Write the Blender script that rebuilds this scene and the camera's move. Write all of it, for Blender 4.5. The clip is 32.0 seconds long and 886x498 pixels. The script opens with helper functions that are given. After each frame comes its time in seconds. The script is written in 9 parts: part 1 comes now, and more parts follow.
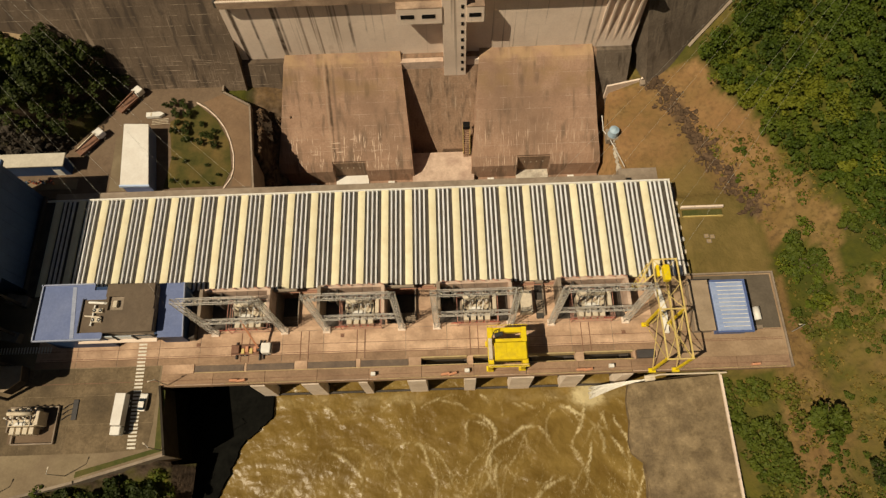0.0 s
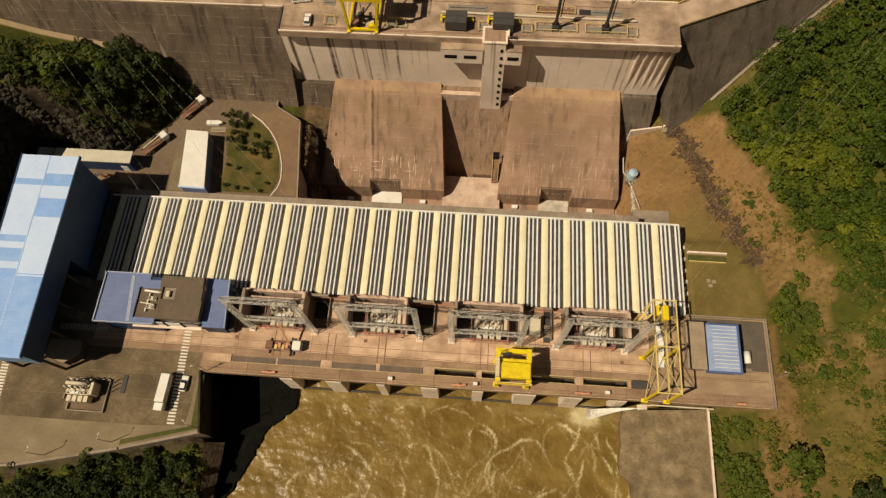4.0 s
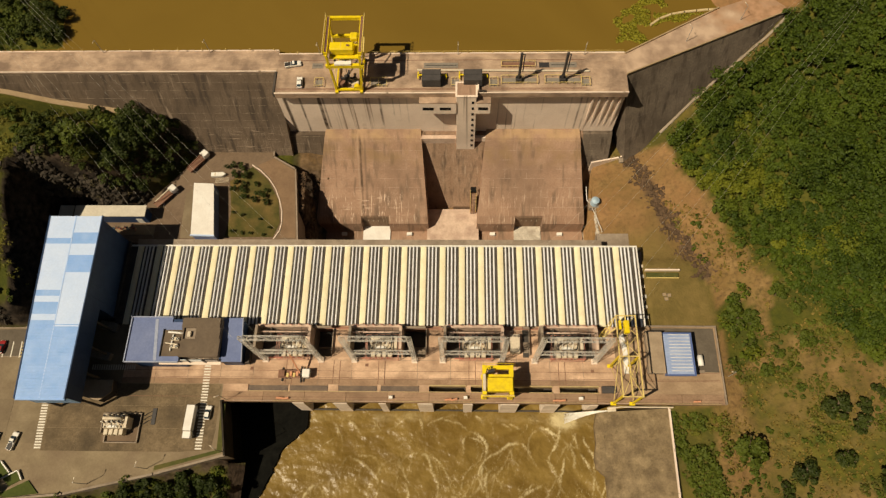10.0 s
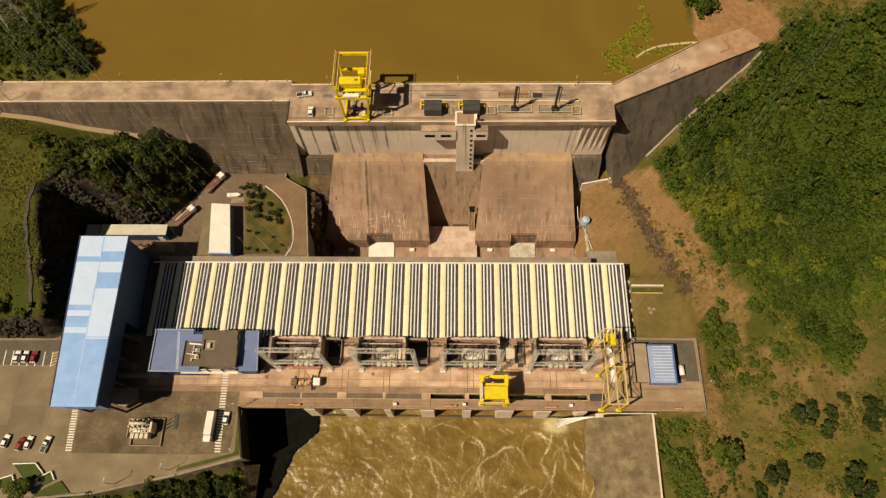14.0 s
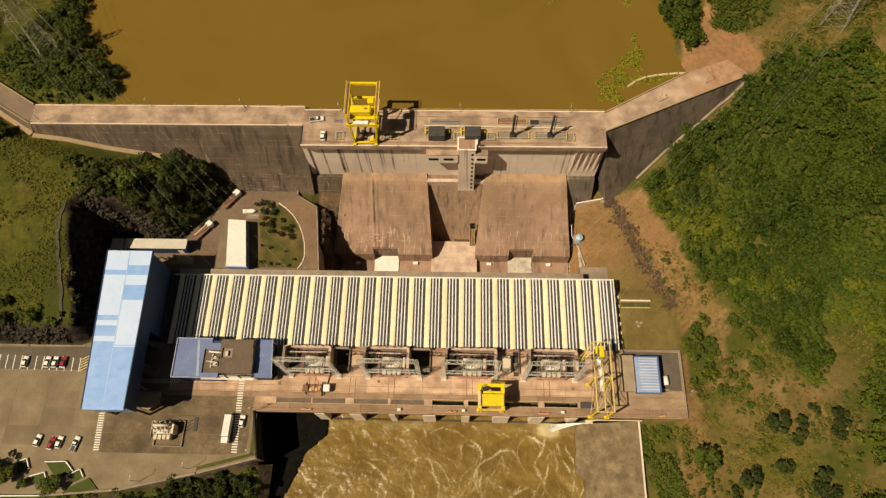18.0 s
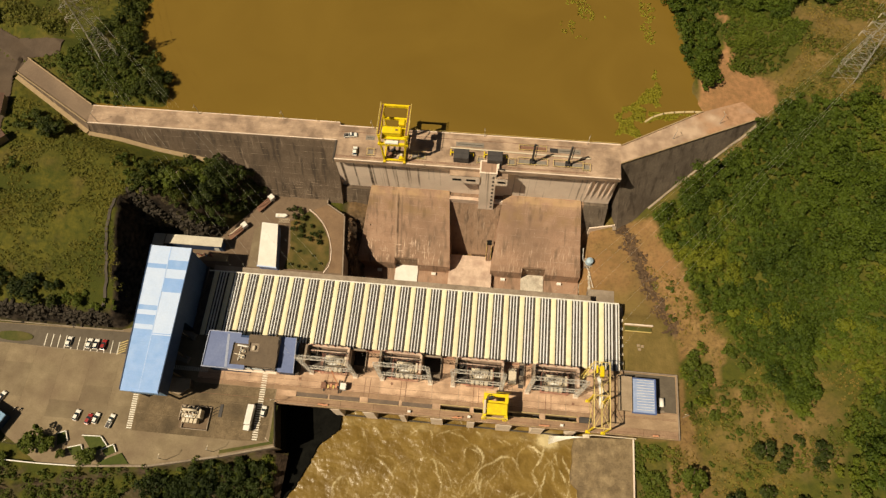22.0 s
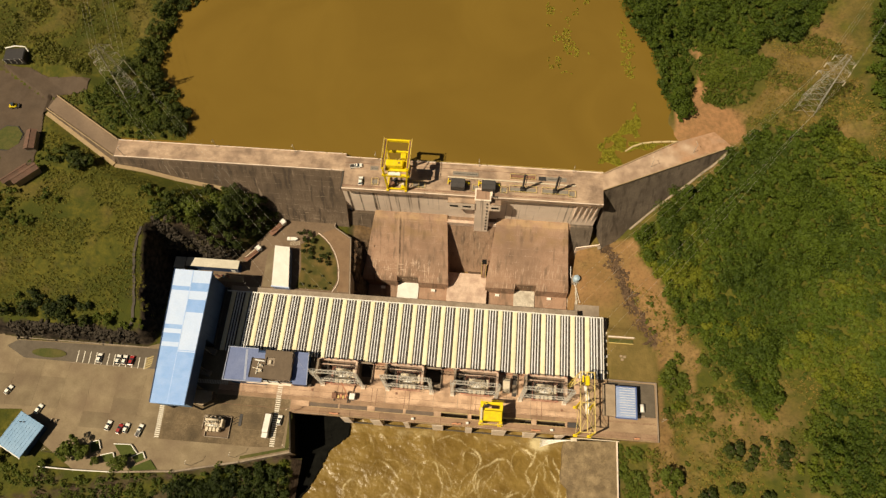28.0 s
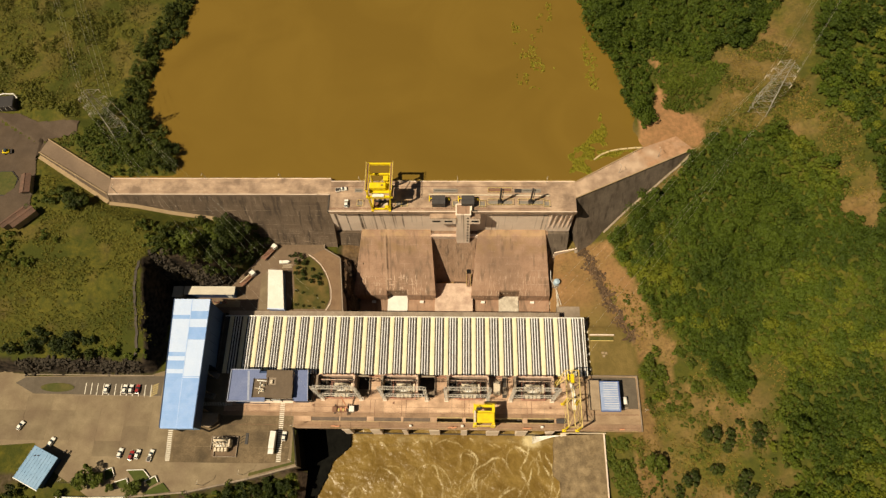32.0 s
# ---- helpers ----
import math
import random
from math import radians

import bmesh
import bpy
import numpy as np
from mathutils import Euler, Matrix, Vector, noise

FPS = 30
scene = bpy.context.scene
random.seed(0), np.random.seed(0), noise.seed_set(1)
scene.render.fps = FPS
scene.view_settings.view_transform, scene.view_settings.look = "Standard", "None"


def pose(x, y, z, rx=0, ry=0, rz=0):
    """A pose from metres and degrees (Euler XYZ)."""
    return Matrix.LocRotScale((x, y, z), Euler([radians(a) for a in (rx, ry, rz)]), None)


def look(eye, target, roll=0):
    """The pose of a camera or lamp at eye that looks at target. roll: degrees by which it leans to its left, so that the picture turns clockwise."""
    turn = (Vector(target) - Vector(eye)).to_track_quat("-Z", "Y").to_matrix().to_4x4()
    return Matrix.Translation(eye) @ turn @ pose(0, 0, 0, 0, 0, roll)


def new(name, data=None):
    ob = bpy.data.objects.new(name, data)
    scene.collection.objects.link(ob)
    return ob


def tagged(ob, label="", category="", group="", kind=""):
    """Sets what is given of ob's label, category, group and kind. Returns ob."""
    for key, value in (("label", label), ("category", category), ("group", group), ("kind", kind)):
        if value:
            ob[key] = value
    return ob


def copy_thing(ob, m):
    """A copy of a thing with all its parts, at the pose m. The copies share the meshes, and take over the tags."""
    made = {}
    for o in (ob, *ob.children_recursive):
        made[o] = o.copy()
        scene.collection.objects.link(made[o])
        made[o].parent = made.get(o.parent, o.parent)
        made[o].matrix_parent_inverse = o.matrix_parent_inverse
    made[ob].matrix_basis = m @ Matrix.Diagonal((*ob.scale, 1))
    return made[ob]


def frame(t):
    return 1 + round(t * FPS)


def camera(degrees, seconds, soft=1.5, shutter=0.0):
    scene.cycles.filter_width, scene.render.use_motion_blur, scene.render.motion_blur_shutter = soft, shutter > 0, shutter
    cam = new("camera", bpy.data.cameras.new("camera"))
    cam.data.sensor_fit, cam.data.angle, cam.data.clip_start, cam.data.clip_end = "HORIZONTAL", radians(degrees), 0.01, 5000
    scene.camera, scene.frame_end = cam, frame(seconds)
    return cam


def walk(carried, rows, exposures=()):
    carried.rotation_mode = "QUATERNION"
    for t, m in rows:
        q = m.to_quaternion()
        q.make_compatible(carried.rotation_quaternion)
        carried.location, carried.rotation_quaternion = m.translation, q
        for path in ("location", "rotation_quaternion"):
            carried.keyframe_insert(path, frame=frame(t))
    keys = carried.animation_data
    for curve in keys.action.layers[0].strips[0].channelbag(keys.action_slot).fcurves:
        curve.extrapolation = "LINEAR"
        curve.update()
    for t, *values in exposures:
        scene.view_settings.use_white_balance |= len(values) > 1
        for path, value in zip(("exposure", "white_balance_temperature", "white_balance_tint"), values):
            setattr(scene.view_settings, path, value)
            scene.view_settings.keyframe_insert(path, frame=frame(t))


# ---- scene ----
cam = camera(69.1, 32.0, 1.35)
METRES, EYE, TILT, LEAN, TURN = 126.0, 150.0, -90.0, 0.0, -0.2
PATH = [
    (0, (-1.546, 2.329, 147.962), (-1.568, 3.091, 146.113), -3.5),
    (0.5, (-1.243, 2.512, 150.075), (-1.274, 3.271, 148.225), -3.6),
    (1, (-1.314, 2.514, 152.122), (-1.353, 3.272, 150.272), -3.6),
    (1.5, (-1.362, 2.331, 154.168), (-1.411, 3.09, 152.318), -3.5),
    (2, (-1.401, 2.164, 156.142), (-1.461, 2.924, 154.293), -3.3),
    (2.5, (-1.276, 2.14, 158.114), (-1.356, 2.897, 156.265), -3.4),
    (3, (-1.352, 1.792, 160.011), (-1.441, 2.552, 158.164), -3.2),
    (3.5, (-0.881, 1.84, 161.973), (-0.978, 2.599, 160.125), -3.5),
    (5.5, (-0.697, 1.348, 170.015), (-0.794, 2.112, 168.169), -3.4),
    (6, (-0.844, 1.246, 172.062), (-0.939, 2.01, 170.216), -3.3),
    (6.5, (-0.574, 1.238, 174.047), (-0.668, 2.002, 172.201), -3.4),
    (7, (-0.731, 1.173, 176.091), (-0.821, 1.938, 174.245), -3.3),
    (7.5, (-0.883, 0.939, 178.014), (-0.966, 1.707, 176.169), -3.2),
    (8, (-0.731, 0.665, 179.881), (-0.808, 1.436, 178.037), -3.3),
    (8.5, (-0.89, 0.624, 181.966), (-0.955, 1.396, 180.122), -3.2),
    (9, (-1.03, 0.538, 183.902), (-1.084, 1.311, 182.059), -3.1),
    (9.5, (-0.926, 0.217, 185.822), (-0.976, 0.993, 183.979), -3.1),
    (10, (-0.659, 0.406, 188.027), (-0.708, 1.18, 186.183), -3.2),
    (10.5, (-0.709, 0.185, 189.946), (-0.757, 0.96, 188.104), -3.1),
    (11, (-0.546, 0.079, 192.033), (-0.595, 0.855, 190.19), -3.2),
    (11.5, (-0.78, 0.107, 194.055), (-0.826, 0.883, 192.212), -3.0),
    (12, (-1.075, 0.174, 196.139), (-1.119, 0.948, 194.295), -2.8),
    (12.5, (-0.73, -0.191, 198.058), (-0.777, 0.586, 196.215), -3.0),
    (13, (-0.511, -0.308, 200.098), (-0.56, 0.469, 198.255), -3.1),
    (13.5, (-0.669, -0.305, 202.157), (-0.716, 0.47, 200.314), -3.0),
    (14, (-0.38, -0.843, 204.006), (-0.43, -0.064, 202.165), -3.2),
    (14.5, (-0.663, -0.651, 206.137), (-0.711, 0.126, 204.295), -3.0),
    (16.5, (-0.478, -1.635, 214.003), (-0.528, -0.852, 212.164), -3.0),
    (17, (-0.216, -1.408, 216.149), (-0.268, -0.628, 214.308), -3.2),
    (17.5, (-0.371, -1.533, 218.152), (-0.422, -0.752, 216.311), -3.0),
    (18, (-0.411, -1.353, 220.356), (-0.464, -0.576, 218.514), -2.9),
    (18.5, (-0.548, -1.505, 222.334), (-0.602, -0.728, 220.492), -2.9),
    (19, (-0.542, -1.415, 224.42), (-0.6, -0.639, 222.578), -2.9),
    (19.5, (-0.092, -1.649, 226.329), (-0.158, -0.872, 224.487), -3.1),
    (20, (-0.305, -1.97, 228.294), (-0.375, -1.192, 226.453), -3.0),
    (20.5, (-0.368, -1.87, 230.449), (-0.443, -1.094, 228.607), -2.9),
    (21, (-0.287, -1.877, 232.434), (-0.373, -1.102, 230.592), -2.9),
    (21.5, (-0.004, -1.752, 234.581), (-0.103, -0.98, 232.739), -3.0),
    (22, (0.2, -2.133, 236.514), (0.089, -1.36, 234.673), -3.0),
    (22.5, (0.155, -2.106, 238.461), (0.037, -1.335, 236.62), -3.0),
    (23, (0.313, -2.107, 240.495), (0.19, -1.337, 238.654), -3.0),
    (23.5, (0.69, -2.356, 242.398), (0.563, -1.586, 240.556), -3.2),
    (24, (0.399, -2.655, 244.458), (0.274, -1.883, 242.617), -3.0),
    (24.5, (0.568, -2.724, 246.505), (0.442, -1.952, 244.664), -3.1),
    (25, (0.313, -2.926, 248.607), (0.189, -2.154, 246.766), -2.9),
    (25.5, (0.033, -3.74, 250.359), (-0.089, -2.962, 248.52), -2.7),
    (27.5, (0.113, -4.152, 258.309), (0.0, -3.372, 256.471), -2.8),
    (28, (-0.012, -4.282, 260.352), (-0.113, -3.5, 258.514), -2.8),
    (28.5, (0.238, -4.321, 262.439), (0.146, -3.539, 260.601), -3.0),
    (29, (0.709, -4.254, 264.446), (0.626, -3.471, 262.608), -3.4),
    (29.5, (0.606, -4.939, 266.204), (0.531, -4.15, 264.368), -3.4),
    (30, (0.368, -5.262, 268.137), (0.301, -4.471, 266.301), -3.3),
    (30.5, (0.452, -5.28, 270.101), (0.389, -4.49, 268.264), -3.3),
    (31, (0.81, -5.809, 271.897), (0.747, -5.016, 270.062), -3.5),
    (31.5, (0.529, -5.718, 273.806), (0.471, -4.926, 271.971), -3.4),
    (32, (0.628, -5.731, 275.827), (0.572, -4.939, 273.991), -3.5),
]
walk(cam, [(t, look(eye, target, roll)) for t, eye, target, roll in PATH],
     exposures=((0, -0.27, 7480, 8), (9, -0.14, 7600, 8), (20, 0.02, 7680, 8), (32, 0.14, 7700, 8)))

# ---- world, sun, exposure ----
world = bpy.data.worlds.new("sky")
scene.world = world
world.use_nodes = True
wn = world.node_tree
bg = wn.nodes["Background"]
sky = wn.nodes.new("ShaderNodeTexSky")
sky.sky_type = "NISHITA"
sky.sun_disc = False
SUN = Vector((-0.61, -0.34, 1.0)).normalized()
sky.sun_elevation = math.asin(SUN.z)
sky.sun_rotation = math.atan2(SUN.x, SUN.y)
sky.air_density, sky.dust_density, sky.ozone_density = 1.2, 2.0, 1.0
wn.links.new(sky.outputs[0], bg.inputs[0])
bg.inputs[1].default_value = 0.017
sun_data = bpy.data.lights.new("sun", "SUN")
sun_data.energy, sun_data.angle, sun_data.color = 5.0, radians(0.53), (1.0, 0.90, 0.74)
sun = new("sun", sun_data)
sun.matrix_world = look(SUN * 500, (0, 0, 0))
scene.view_settings.exposure = 0.0


# ---- material helpers ----
def node_mat(name):
    m = bpy.data.materials.new(name)
    m.use_nodes = True
    return m, m.node_tree, m.node_tree.nodes["Principled BSDF"]


def surface(name, a, b, scale=1.0, rough=0.8, metal=0.0, bump=0.15, fine=8.0, stain=None, stain_scale=0.08, stain_amount=0.5,
            vary=0.0, streak=None, spec=0.3, island=False, grit=0.12):
    """Two colours mixed by noise at two scales, a stain colour at a large scale, and fine relief. vary: brightness per object or island."""
    m, t, p = node_mat(name)
    N, L = t.nodes.new, t.links.new
    geo = N("ShaderNodeNewGeometry")
    pos = geo.outputs["Position"]
    if streak:
        mp = N("ShaderNodeMapping")
        mp.inputs["Scale"].default_value = streak
        L(pos, mp.inputs["Vector"])
        spos = mp.outputs[0]
    else:
        spos = pos
    n1 = N("ShaderNodeTexNoise")
    n1.inputs["Scale"].default_value, n1.inputs["Detail"].default_value, n1.inputs["Roughness"].default_value = scale, 6, 0.65
    L(spos, n1.inputs["Vector"])
    r1 = N("ShaderNodeMapRange")
    r1.inputs[1].default_value, r1.inputs[2].default_value = 0.3, 0.7
    L(n1.outputs[0], r1.inputs[0])
    mix = N("ShaderNodeMix")
    mix.data_type = "RGBA"
    mix.inputs[6].default_value, mix.inputs[7].default_value = (*a, 1), (*b, 1)
    L(r1.outputs[0], mix.inputs[0])
    out = mix.outputs[2]
    if stain:
        n2 = N("ShaderNodeTexNoise")
        n2.inputs["Scale"].default_value, n2.inputs["Detail"].default_value = stain_scale, 5
        L(pos, n2.inputs["Vector"])
        r2 = N("ShaderNodeMapRange")
        r2.inputs[1].default_value, r2.inputs[2].default_value, r2.inputs[4].default_value = 0.42, 0.68, stain_amount
        L(n2.outputs[0], r2.inputs[0])
        mx = N("ShaderNodeMix")
        mx.data_type = "RGBA"
        mx.inputs[7].default_value = (*stain, 1)
        L(r2.outputs[0], mx.inputs[0])
        L(out, mx.inputs[6])
        out = mx.outputs[2]
    n4 = N("ShaderNodeTexNoise")
    n4.inputs["Scale"].default_value, n4.inputs["Detail"].default_value, n4.inputs["Roughness"].default_value = 1.7, 8, 0.75
    L(pos, n4.inputs["Vector"])
    r4 = N("ShaderNodeMapRange")
    r4.inputs[1].default_value, r4.inputs[2].default_value, r4.inputs[3].default_value, r4.inputs[4].default_value = 0.32, 0.68, 1 - grit, 1 + grit
    L(n4.outputs[0], r4.inputs[0])
    h4 = N("ShaderNodeHueSaturation")
    L(r4.outputs[0], h4.inputs["Value"])
    L(out, h4.inputs["Color"])
    out = h4.outputs[0]
    if vary:
        rnd = geo.outputs["Random Per Island"] if island else N("ShaderNodeObjectInfo").outputs["Random"]
        rv = N("ShaderNodeMapRange")
        rv.inputs[3].default_value, rv.inputs[4].default_value = 1 - vary, 1 + vary
        L(rnd, rv.inputs[0])
        hs = N("ShaderNodeHueSaturation")
        L(rv.outputs[0], hs.inputs["Value"])
        L(out, hs.inputs["Color"])
        out = hs.outputs[0]
    L(out, p.inputs["Base Color"])
    p.inputs["Roughness"].default_value, p.inputs["Metallic"].default_value = rough, metal
    p.inputs["Specular IOR Level"].default_value = spec
    if bump:
        n3 = N("ShaderNodeTexNoise")
        n3.inputs["Scale"].default_value, n3.inputs["Detail"].default_value = fine, 4
        L(pos, n3.inputs["Vector"])
        bp = N("ShaderNodeBump")
        bp.inputs["Strength"].default_value, bp.inputs["Distance"].default_value = bump, 0.15
        L(n3.outputs[0], bp.inputs["Height"])
        L(bp.outputs[0], p.inputs["Normal"])
    return m


def lift_concrete(name, a, b, joint, streak_col, streak_amount, wide=7.0, tall=2.4, dark=(0.05, 0.038, 0.03), joint_amount=0.7, run=(0.55, 0.55, 0.035), broad=0.65, edge=(0.52, 0.66), marks=(), speck=0.6):
    """Mass concrete: casting lifts with uneven pale joints, stains and streaks that run down the face."""
    m, t, p = node_mat(name)
    N, L = t.nodes.new, t.links.new
    pos = N("ShaderNodeNewGeometry").outputs["Position"]

    def noise_(scale, lo, hi, amount=1.0, detail=6, vec=None):
        n = N("ShaderNodeTexNoise")
        n.inputs["Scale"].default_value, n.inputs["Detail"].default_value = scale, detail
        L(vec or pos, n.inputs["Vector"])
        r = N("ShaderNodeMapRange")
        r.inputs[1].default_value, r.inputs[2].default_value, r.inputs[4].default_value = lo, hi, amount
        L(n.outputs[0], r.inputs[0])
        return r.outputs[0]

    def mixc(fac, x, y):
        k = N("ShaderNodeMix")
        k.data_type = "RGBA"
        L(fac, k.inputs[0])
        for i, c in ((6, x), (7, y)):
            if isinstance(c, tuple):
                k.inputs[i].default_value = (*c, 1)
            else:
                L(c, k.inputs[i])
        return k.outputs[2]

    def times(x, y):
        k = N("ShaderNodeMath")
        k.operation = "MULTIPLY"
        L(x, k.inputs[0])
        L(y, k.inputs[1])
        return k.outputs[0]

    col = mixc(noise_(0.25, 0.3, 0.7), a, b)
    col = mixc(noise_(0.05, 0.42, 0.66, broad), col, dark)
    col = mixc(noise_(2.0, 0.38, 0.7, speck, 9), col, tuple(0.62 * v for v in a))
    mp = N("ShaderNodeMapping")
    mp.inputs["Scale"].default_value = run
    L(pos, mp.inputs["Vector"])
    col = mixc(noise_(1.0, edge[0], edge[1], 0.75, 5, mp.outputs[0]), col, dark)
    mp2 = N("ShaderNodeMapping")
    mp2.inputs["Scale"].default_value = (run[0] * 1.9, run[1], run[2] * 1.6)
    mp2.inputs["Location"].default_value = (31, 7, 3)
    L(pos, mp2.inputs["Vector"])
    col = mixc(times(noise_(1.0, 0.60, 0.72, streak_amount, 6, mp2.outputs[0]), noise_(0.06, 0.45, 0.6)), col, streak_col)
    sep, com = N("ShaderNodeSeparateXYZ"), N("ShaderNodeCombineXYZ")
    L(pos, sep.inputs[0])
    L(sep.outputs[0], com.inputs[0])
    L(sep.outputs[2], com.inputs[1])
    br = N("ShaderNodeTexBrick")
    br.offset = 0.5
    br.inputs["Scale"].default_value, br.inputs["Mortar Size"].default_value, br.inputs["Mortar Smooth"].default_value = 1.0, 0.07, 0.6
    br.inputs["Brick Width"].default_value, br.inputs["Row Height"].default_value = wide, tall
    L(com.outputs[0], br.inputs["Vector"])
    col = mixc(times(times(br.outputs["Fac"], noise_(0.35, 0.42, 0.62, joint_amount)), noise_(3.0, 0.3, 0.55)), col, joint)

    def ramp(x, a0, a1, b0=0.0, b1=1.0):
        r = N("ShaderNodeMapRange")
        r.interpolation_type = "SMOOTHSTEP"
        for i, v in ((1, a0), (2, a1), (3, b0), (4, b1)):
            r.inputs[i].default_value = v
        L(x, r.inputs[0])
        return r.outputs[0]

    def shifted(x, by, k):
        a_ = N("ShaderNodeMath")
        a_.operation = "MULTIPLY_ADD"
        a_.inputs[1].default_value = k
        L(by, a_.inputs[0])
        L(x, a_.inputs[2])
        return a_.outputs[0]

    # run-off stains, growth and lime that leaks from cracks, each over its own stretch of the face
    wob = noise_(0.3, 0.2, 0.8, 1.0, 4)
    for x0_, x1_, z0_, z1_, soft, colour, amount, grain in marks:
        xx, zz = shifted(sep.outputs[0], wob, soft * 0.8), shifted(sep.outputs[2], wob, 2.0)
        f = times(times(ramp(xx, x0_ - soft, x0_ + soft), ramp(xx, x1_ - soft, x1_ + soft, 1, 0)), times(ramp(zz, z0_ - 1.2, z0_ + 1.2), ramp(zz, z1_ - 1.2, z1_ + 1.2, 1, 0)))
        if grain == "runs":
            mq = N("ShaderNodeMapping")
            mq.inputs["Scale"].default_value = (3.4, 0.22, 0.22)
            L(pos, mq.inputs["Vector"])
            g = noise_(1.0, 0.60, 0.66, amount, 5, mq.outputs[0])
        elif grain == "cracks":
            mq = N("ShaderNodeMapping")
            mq.inputs["Scale"].default_value = (0.16, 2.6, 2.6)
            L(pos, mq.inputs["Vector"])
            g = noise_(1.0, 0.62, 0.68, amount, 5, mq.outputs[0])
        elif grain == "patchy":
            g = noise_(0.22, 0.38, 0.6, amount, 5)
        else:
            g = noise_(0.3, 0.1, 0.6, amount, 5)
        col = mixc(times(f, g), col, colour)
    L(col, p.inputs["Base Color"])
    p.inputs["Roughness"].default_value = 0.9
    p.inputs["Specular IOR Level"].default_value = 0.2
    n = N("ShaderNodeTexNoise")
    n.inputs["Scale"].default_value, n.inputs["Detail"].default_value = 3.0, 6
    L(pos, n.inputs["Vector"])
    bp = N("ShaderNodeBump")
    bp.inputs["Strength"].default_value, bp.inputs["Distance"].default_value = 0.3, 0.15
    L(n.outputs[0], bp.inputs["Height"])
    L(bp.outputs[0], p.inputs["Normal"])
    return m


def drift_mat(name, a, b, c, d, x0, x1):
    """A concrete road (a, b) that soil (c, d) covers in ragged drifts from x0 on, wholly at x1."""
    m, t, p = node_mat(name)
    N, L = t.nodes.new, t.links.new
    pos = N("ShaderNodeNewGeometry").outputs["Position"]

    def nz(scale, lo, hi, lo2=0.0, hi2=1.0):
        n, r = N("ShaderNodeTexNoise"), N("ShaderNodeMapRange")
        n.inputs["Scale"].default_value, n.inputs["Detail"].default_value = scale, 7
        L(pos, n.inputs["Vector"])
        for i, v_ in ((1, lo), (2, hi), (3, lo2), (4, hi2)):
            r.inputs[i].default_value = v_
        L(n.outputs[0], r.inputs[0])
        return r.outputs[0]

    def mixc(fac, x, y):
        k = N("ShaderNodeMix")
        k.data_type = "RGBA"
        L(fac, k.inputs[0])
        for i, v_ in ((6, x), (7, y)):
            if isinstance(v_, tuple):
                k.inputs[i].default_value = (*v_, 1)
            else:
                L(v_, k.inputs[i])
        return k.outputs[2]

    split, total, ramp = N("ShaderNodeSeparateXYZ"), N("ShaderNodeMath"), N("ShaderNodeMapRange")
    L(pos, split.inputs[0])
    L(split.outputs[0], total.inputs[0])
    L(nz(0.16, 0.3, 0.7, -16, 16), total.inputs[1])
    ramp.inputs[1].default_value, ramp.inputs[2].default_value = x0, x1
    L(total.outputs[0], ramp.inputs[0])
    slab = mixc(nz(0.25, 0.35, 0.65), a, b)
    L(mixc(ramp.outputs[0], slab, mixc(nz(0.5, 0.35, 0.65), c, d)), p.inputs["Base Color"])
    p.inputs["Roughness"].default_value = 0.9
    bp = N("ShaderNodeBump")
    bp.inputs["Strength"].default_value, bp.inputs["Distance"].default_value = 0.3, 0.15
    L(nz(4.0, 0, 1), bp.inputs["Height"])
    L(bp.outputs[0], p.inputs["Normal"])
    return m


def leaf_mat(name, a, b, c, big=0.05):
    """Foliage: hue by leaf clump and by large patches."""
    m, t, p = node_mat(name)
    N, L = t.nodes.new, t.links.new
    geo = N("ShaderNodeNewGeometry")
    n1 = N("ShaderNodeTexNoise")
    n1.inputs["Scale"].default_value, n1.inputs["Detail"].default_value = big, 4
    L(geo.outputs["Position"], n1.inputs["Vector"])
    r1 = N("ShaderNodeMapRange")
    r1.inputs[1].default_value, r1.inputs[2].default_value = 0.35, 0.65
    L(n1.outputs[0], r1.inputs[0])
    m1, m2 = N("ShaderNodeMix"), N("ShaderNodeMix")
    m1.data_type = m2.data_type = "RGBA"
    m1.inputs[6].default_value, m1.inputs[7].default_value = (*a, 1), (*b, 1)
    m2.inputs[7].default_value = (*c, 1)
    at = N("ShaderNodeAttribute")
    at.attribute_name = "crown_tone"
    both = N("ShaderNodeMath")
    both.operation = "MULTIPLY_ADD"
    both.inputs[1].default_value = 0.35
    half = N("ShaderNodeMath")
    half.operation = "MULTIPLY"
    half.inputs[1].default_value = 0.65
    L(at.outputs["Fac"], half.inputs[0])
    L(r1.outputs[0], both.inputs[0])
    L(half.outputs[0], both.inputs[2])
    L(both.outputs[0], m1.inputs[0])
    L(m1.outputs[2], m2.inputs[6])
    sc = N("ShaderNodeMath")
    sc.operation = "POWER"
    sc.inputs[1].default_value = 2.2
    L(geo.outputs["Random Per Island"], sc.inputs[0])
    sc2 = N("ShaderNodeMath")
    sc2.operation = "MULTIPLY"
    sc2.inputs[1].default_value = 0.35
    L(sc.outputs[0], sc2.inputs[0])
    L(sc2.outputs[0], m2.inputs[0])
    L(m2.outputs[2], p.inputs["Base Color"])
    p.inputs["Roughness"].default_value = 0.65
    p.inputs["Specular IOR Level"].default_value = 0.2
    return m


